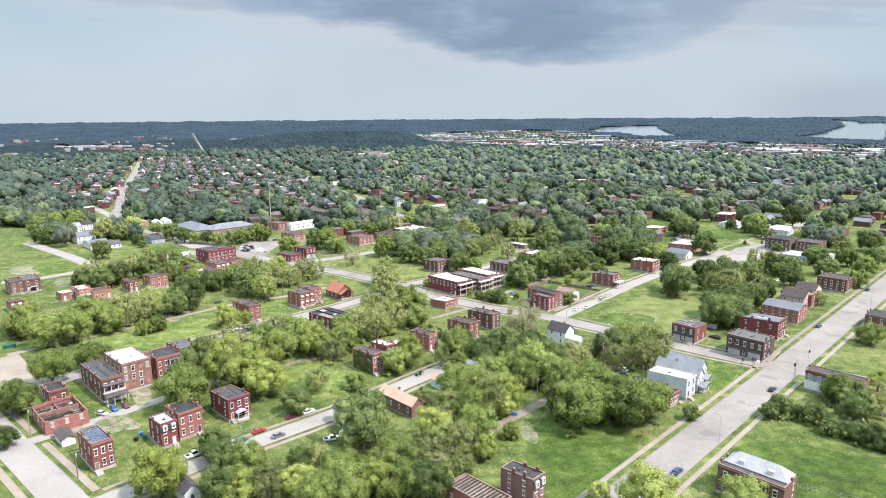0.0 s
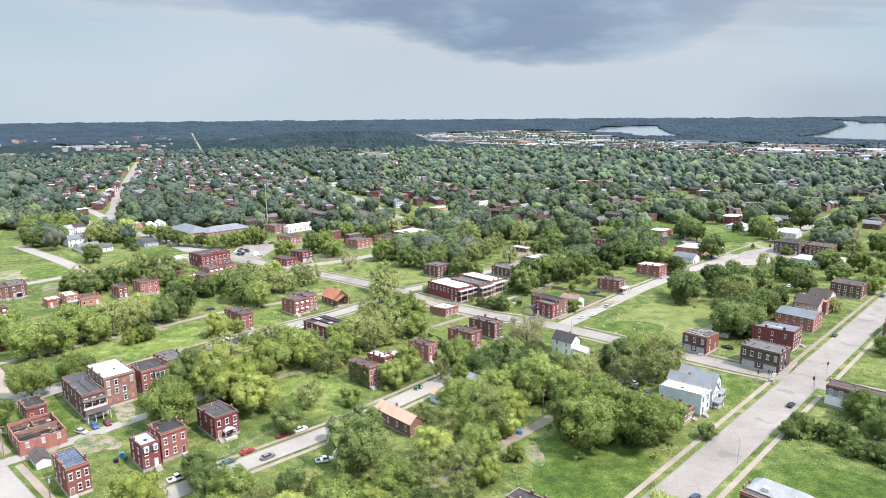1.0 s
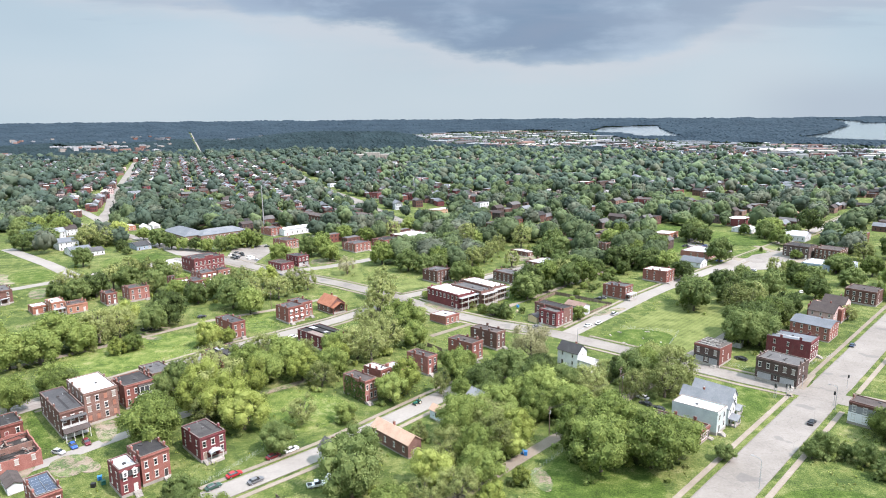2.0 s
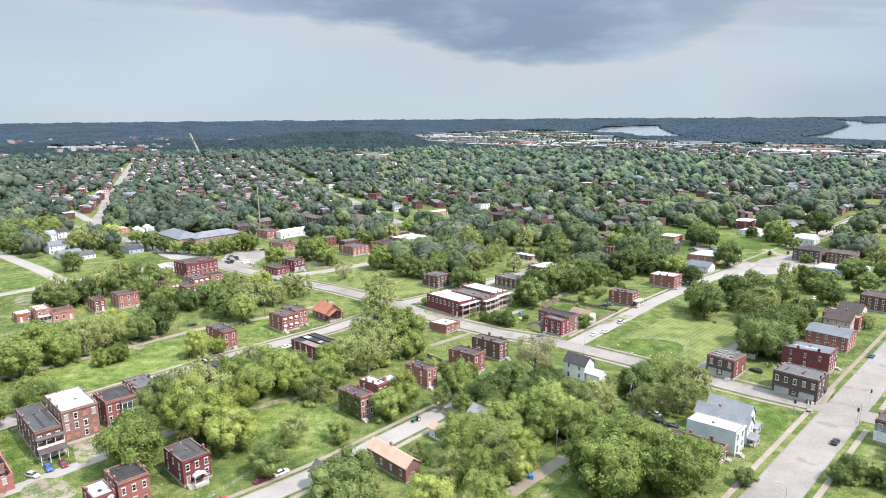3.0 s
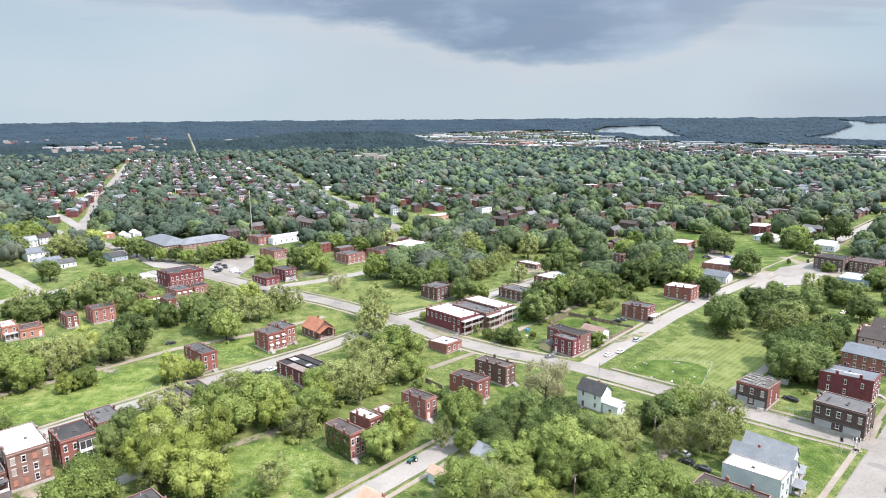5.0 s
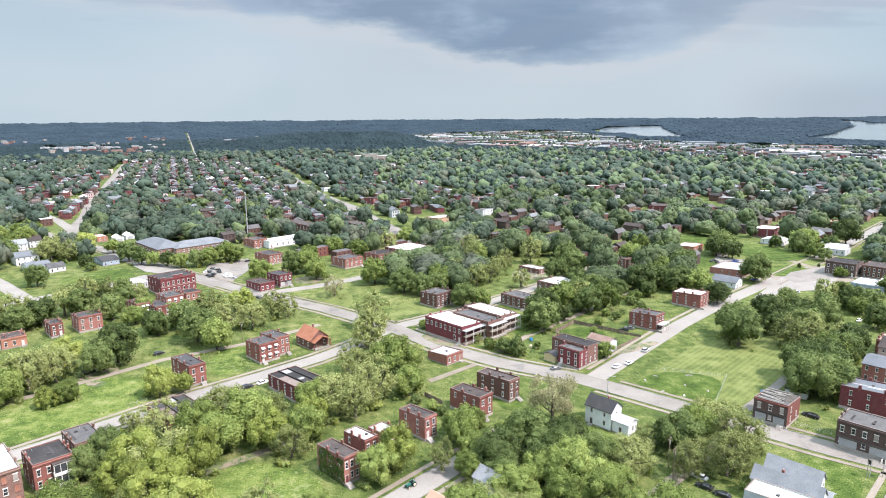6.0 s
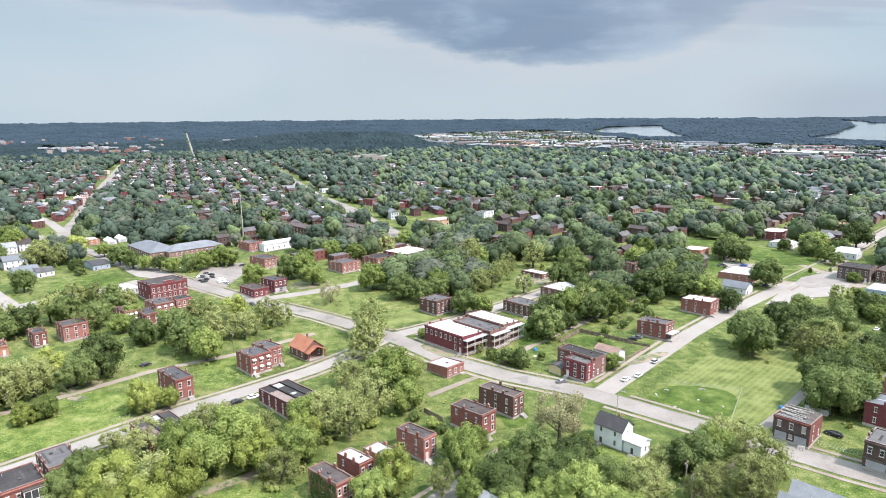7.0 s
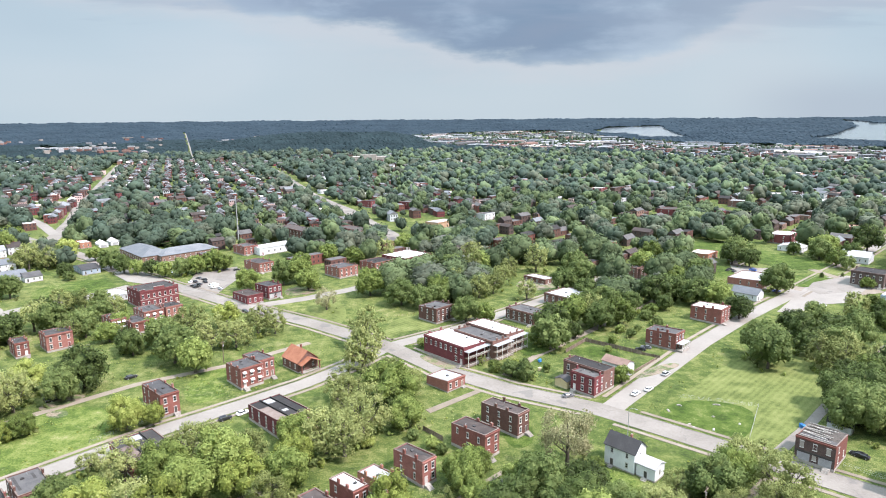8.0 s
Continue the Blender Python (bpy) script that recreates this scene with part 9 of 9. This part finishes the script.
patch("bare_lot", [(-130.0, 191.9), (-125.3, 197.9), (-121.3, 199.1), (-119.4, 190.6), (-123.5, 184.9)], 0.0925, M["dirt"], "worn brick-red earth yard between houses")
patch("bare_lot", [(-120.9, 225.7), (-115.7, 228.0), (-110.2, 222.2), (-112.3, 216.9), (-117.6, 221.2)], 0.095, M["dirt"], "worn earth front yard")
patch("lawn", [(-168.5, 282.9), (-152.8, 300.3), (-130.9, 317.2), (-109.0, 305.2), (-108.7, 283.0), (-124.5, 272.4), (-147.8, 252.5)], 0.0445, M["meadow"], "long lush green vacant lot with pale tufts")
patch("lawn", [(-69.6, 240.1), (-59.3, 251.0), (-41.5, 245.1), (-32.9, 236.5), (-36.8, 220.8), (-53.6, 212.8), (-63.7, 215.6)], 0.0465, M["meadow"], "rough green and straw-coloured vacant lot")
patch("lawn", [(43.2, 273.1), (53.8, 266.2), (59.0, 249.4), (44.7, 235.4), (36.3, 246.0)], 0.0485, M["meadow"], "green yard behind a white house")
patch("lawn", [(16.5, 302.7), (27.2, 305.9), (28.3, 285.7), (19.3, 280.8)], 0.0505, M["lawn"], "green side yard between brick houses")
# ---- street furniture ----
street_lamp(85.3, 182.8, 134.5)
street_lamp(134.0, 229.5, 150)
street_lamp(219.7, 316.3, 134.5)
street_lamp(57.7, 289.8, -45, 10.0)
utility_pole(-133.0, 188.4, 44, 11)
utility_pole(-104.6, 164.6, 44, 9)
utility_pole(62.8, 237.6, 44, 11)
utility_pole(33.0, 213.3, 44, 10)
utility_pole(204.9, 417.4, 44, 9)
utility_pole(45.9, 444.4, 44, 10)
utility_pole(-92.8, 353.9, 44, 10)
utility_pole(64.2, 245.3, 44, 10)
utility_pole(35.0, 239.4, 44, 10)
wire((-133.7, 187.7, 10.3), (-105.3, 163.9, 8.3))
wire((-132.3, 189.1, 10.3), (-103.9, 165.3, 8.3))
wire((62.1, 236.9, 10.3), (32.3, 212.6, 9.3))
wire((63.5, 238.3, 10.3), (33.7, 214.0, 9.3))
traffic_signal(122.6, 239.7, 200)
traffic_signal(118.2, 239.8, 100)
traffic_signal(149.2, 247.4, 20)
traffic_signal(135.7, 233.1, 300)
traffic_signal(123.1, 239.1, 100)
traffic_signal(118.6, 239.2, 200)
traffic_signal(132.7, 247.7, 120)
wood_fence(51.8, 363.0, 63.2, 376.9, 1.8)
wood_fence(63.2, 376.9, 83.7, 360.3, 1.8)
wood_fence(83.7, 360.3, 89.9, 356.1, 1.2)
wood_fence(-7.8, 294.4, -1.4, 287.4, 1.8)
wood_fence(-45.6, 179.4, -37.1, 170.2, 1.6)
wood_fence(-127.6, 242.5, -127.7, 243.4, 1.6)
chain_fence(41.4, 209.8, 23.5, 189.5)
chain_fence(96.0, 157.5, 113.5, 147.6)
chain_fence(95.9, 288.1, 109.2, 310.0)
chain_fence(84.4, 318.2, 109.2, 310.0)
chain_fence(115.1, 271.1, 122.5, 263.7)
chain_fence(136.1, 262.1, 162.8, 279.6)
chain_fence(-68.2, 186.3, -55.9, 204.6)
chain_fence(-113.3, 287.9, -96.2, 308.5)
wood_fence(73.7, 339.7, 88.1, 354.4, 1.2, "wood", "tan low wooden board fence")


def loose(name, x, y, yaw, bm, mat, label, category):
    t = thing(name, x, y, yaw, label, category)
    part("body", bm, M[mat], t)
    return t


def bin_box(x, y, yaw, mat="blue", label="blue plastic wheeled bin"):
    t = thing("wheeled_bin", x, y, yaw, label, "bin")
    part("body", boxes((-0.55, 0.55, -0.5, 0.5, 0.12, 1.15)), M[mat], t)
    part("lid", boxes((-0.6, 0.6, -0.56, 0.54, 1.15, 1.27)), M[mat], t)
    part("axle", boxes((-0.5, 0.5, 0.32, 0.48, 0.0, 0.12)), M["rubber"], t)


loose("plank", 76.8, 307.5, 91, boxes((-0.94, 0.94, -0.3, 0.3, 0, 0.22), (-0.63, 0.47, -0.2, 0.25, 0.22, 0.4)), "stone", "pale weathered timber scrap lying on the lawn", "debris")
loose("plank", 95.2, 311.6, 166, boxes((-1.25, 1.25, -0.3, 0.3, 0, 0.22), (-0.83, 0.62, -0.2, 0.25, 0.22, 0.4)), "stone", "pale weathered timber scrap lying on the lawn", "debris")
loose("plank", 90.3, 302.6, 119, boxes((-0.38, 0.38, -0.3, 0.3, 0, 0.22), (-0.25, 0.19, -0.2, 0.25, 0.22, 0.4)), "board", "pale weathered timber scrap lying on the lawn", "debris")
loose("plank", 80.0, 297.1, 40, boxes((-0.97, 0.97, -0.3, 0.3, 0, 0.22), (-0.64, 0.48, -0.2, 0.25, 0.22, 0.4)), "board", "pale weathered timber scrap lying on the lawn", "debris")
loose("plank", 86.7, 293.5, 63, boxes((-0.70, 0.70, -0.3, 0.3, 0, 0.22), (-0.47, 0.35, -0.2, 0.25, 0.22, 0.4)), "trim", "pale weathered timber scrap lying on the lawn", "debris")
loose("plank", 82.0, 311.4, 146, boxes((-0.87, 0.87, -0.3, 0.3, 0, 0.22), (-0.58, 0.43, -0.2, 0.25, 0.22, 0.4)), "board", "pale weathered timber scrap lying on the lawn", "debris")
loose("plank", 96.8, 297.2, 55, boxes((-0.36, 0.36, -0.3, 0.3, 0, 0.22), (-0.24, 0.18, -0.2, 0.25, 0.22, 0.4)), "trim", "pale weathered timber scrap lying on the lawn", "debris")
loose("plank", 80.9, 295.1, 99, boxes((-0.62, 0.62, -0.3, 0.3, 0, 0.22), (-0.41, 0.31, -0.2, 0.25, 0.22, 0.4)), "board", "pale weathered timber scrap lying on the lawn", "debris")
bin_box(115.9, 294.9, 9)
bin_box(116.2, 293.8, 17)
bin_box(22.9, 202.1, 79)
bin_box(24.0, 201.3, 79)
bin_box(77.4, 256.2, 56)
patch("crossing", [(171.7, 419.4), (216.8, 471.2), (253.2, 493.5), (269.4, 478.9), (257.2, 461.1), (245.0, 461.4), (218.3, 434.5), (197.9, 430.8), (180.3, 415.3)], 0.0975, M["pale"], "wide pale asphalt crossing")
patch("parking_lot", [(193.3, 523.6), (216.9, 509.9), (213.2, 482.0), (177.5, 472.3)], 0.1, M["pale"], "pale parking lot behind a low building")
patch("lawn", [(-233.1, 444.4), (-209.5, 470.7), (-213.2, 505.1), (-251.3, 481.0)], 0.1025, M["lawn"], "open green lot beside the street")
patch("lawn", [(-146.0, 229.9), (-142.5, 231.2), (-121.9, 208.4), (-125.3, 206.0)], 0.105, M["lawn"], "bright green yard beside a porch house")
patch("bare_lot", [(-119.1, 224.5), (-111.9, 227.3), (-105.3, 213.3), (-107.9, 208.2)], 0.1075, M["dirt"], "bare pinkish earth below a tall brick house")
patch("bare_lot", [(-109.9, 197.8), (-104.1, 200.1), (-99.8, 193.9), (-105.5, 192.6)], 0.11, M["dirt"], "patchy bare yard")
patch("bare_lot", [(-289.6, 410.9), (-302.4, 435.9), (-276.2, 426.5), (-266.1, 410.2), (-273.6, 405.3)], 0.1125, M["dirt"], "bare sandy lot")
patch("bare_lot", [(-243.7, 385.2), (-247.8, 397.1), (-235.7, 399.2), (-225.6, 380.1), (-234.0, 373.8)], 0.115, M["dirt"], "bare sandy patch of a lot")
patch("lawn", [(-286.1, 426.8), (-284.8, 448.3), (-252.0, 434.2), (-247.6, 422.8), (-262.0, 406.5)], 0.1175, M["lawn"], "open green lot by the street")
patch("corner_apron", [(134.4, 254.8), (144.5, 262.1), (144.7, 259.6), (132.6, 246.0), (125.8, 253.4)], 0.12, M["concrete"], "pale concrete pavement at the crossing")
bin_box(-95.8, 187.0, 42, "green", "green plastic wheeled bin")
bin_box(-97.9, 185.7, 2, "black", "black plastic wheeled bin")
bin_box(-98.0, 189.3, 25, "blue", "blue plastic wheeled bin")

t = thing("dumpster", -194.9, 271.0, 44.5, "large green metal waste container on broken concrete", "dumpster")
part("body", boxes((-2.4, 2.4, -1.1, 1.1, 0.1, 1.5)), M["green"], t)
part("rim", boxes((-2.5, 2.5, -1.2, -1.1, 1.4, 1.58), (-2.5, 2.5, 1.1, 1.2, 1.4, 1.58)), M["green"], t)
part("skid", boxes((-2.2, -1.9, -1.0, 1.0, 0, 0.1), (1.9, 2.2, -1.0, 1.0, 0, 0.1)), M["darktrim"], t)
patch("garden_path", [(-7.3, 309.4), (11.6, 326.0), (13.1, 323.9), (-5.7, 306.7)], 0.1225, M["concrete"], "pale concrete path beside a small brick building")
patch("lawn", [(32.6, 377.8), (44.6, 387.0), (56.0, 377.2), (38.0, 358.8), (31.8, 361.7)], 0.125, M["lawn"], "green yard behind brick buildings")
patch("bare_lot", [(-12.7, 359.9), (-8.2, 362.6), (6.4, 348.9), (0.1, 344.1)], 0.1275, M["dirt"], "tan pavement strip beside a corner building")
wood_fence(53.4, 365.4, 64.6, 378.5, 1.6)
# box stand-ins: one for a blue tarp, one for an unidentified yellow item
bin_box(39.0, 352.9, 40, "blue", "blue box standing for a tarp in a garden")
bin_box(37.6, 343.8, 38, "yellow", "yellow box for an unidentified garden item")
patch("lawn", [(167.4, 553.1), (209.0, 559.3), (231.0, 601.1), (192.3, 609.7)], 0.13, M["lawn"], "green vacant lot among trees")
patch("lawn", [(208.8, 549.7), (218.0, 519.5), (240.7, 506.0), (268.5, 524.5), (234.5, 587.4)], 0.1325, M["lawn"], "mown green lot beside a pale road")
patch("lawn", [(202.5, 478.2), (231.8, 503.2), (244.7, 477.0), (212.6, 462.4)], 0.135, M["lawn"], "mown green corner lot by the crossing")
patch("forecourt", [(210.4, 461.8), (222.7, 476.8), (241.3, 486.5), (269.9, 494.9), (261.2, 476.0), (231.4, 455.7), (212.3, 451.2)], 0.142, M["asphalt"], "pale paved forecourt at the street crossing")
patch("lawn", [(155.4, 524.9), (163.5, 479.4), (183.3, 492.8), (193.3, 523.6)], 0.1375, M["lawn"], "green lot behind low buildings")
patch("bare_lot", [(-96.7, 471.3), (-80.7, 487.3), (-72.7, 462.8), (-91.0, 453.5)], 0.1395, M["dirt"], "dry tan lot beside a cross street")
patch("parking_lot", [(-266.5, 560.9), (-250.6, 560.9), (-197.7, 505.5), (-172.9, 493.5), (-168.7, 477.3), (-199.8, 491.6)], 0.1415, M["pale"], "pale asphalt forecourt beside the avenue")
undergrowth()
mast(-169.0, 616.9, 38.7)
lattice_tower(-39.3, 863.0, 19.7)
tagged(part("far_school", boxes((-203.1, -118.1, 1528.4, 1558.4, 0, 14), (-183.1, -148.1, 1520.4, 1528.3, 0, 19)), M["stone"]), "large pale distant school building on a wooded rise", "building")
spire(724.4, 1143.1, 23.4)
# ---- river and works ----
water("river", [(1400.0, 2600.0), (1440.0, 2400.0), (1500.0, 2180.0)], [(2388.8, 4030.0), (2520.0, 3960.0), (2640.0, 3850.0)])
water("river", [(760.0, 3300.0), (850.0, 2780.0), (1090.0, 2760.0)], [(930.0, 3880.0), (1132.1, 3960.0), (1320.0, 3960.0)])
make_far()
make_works()
make_canopy()
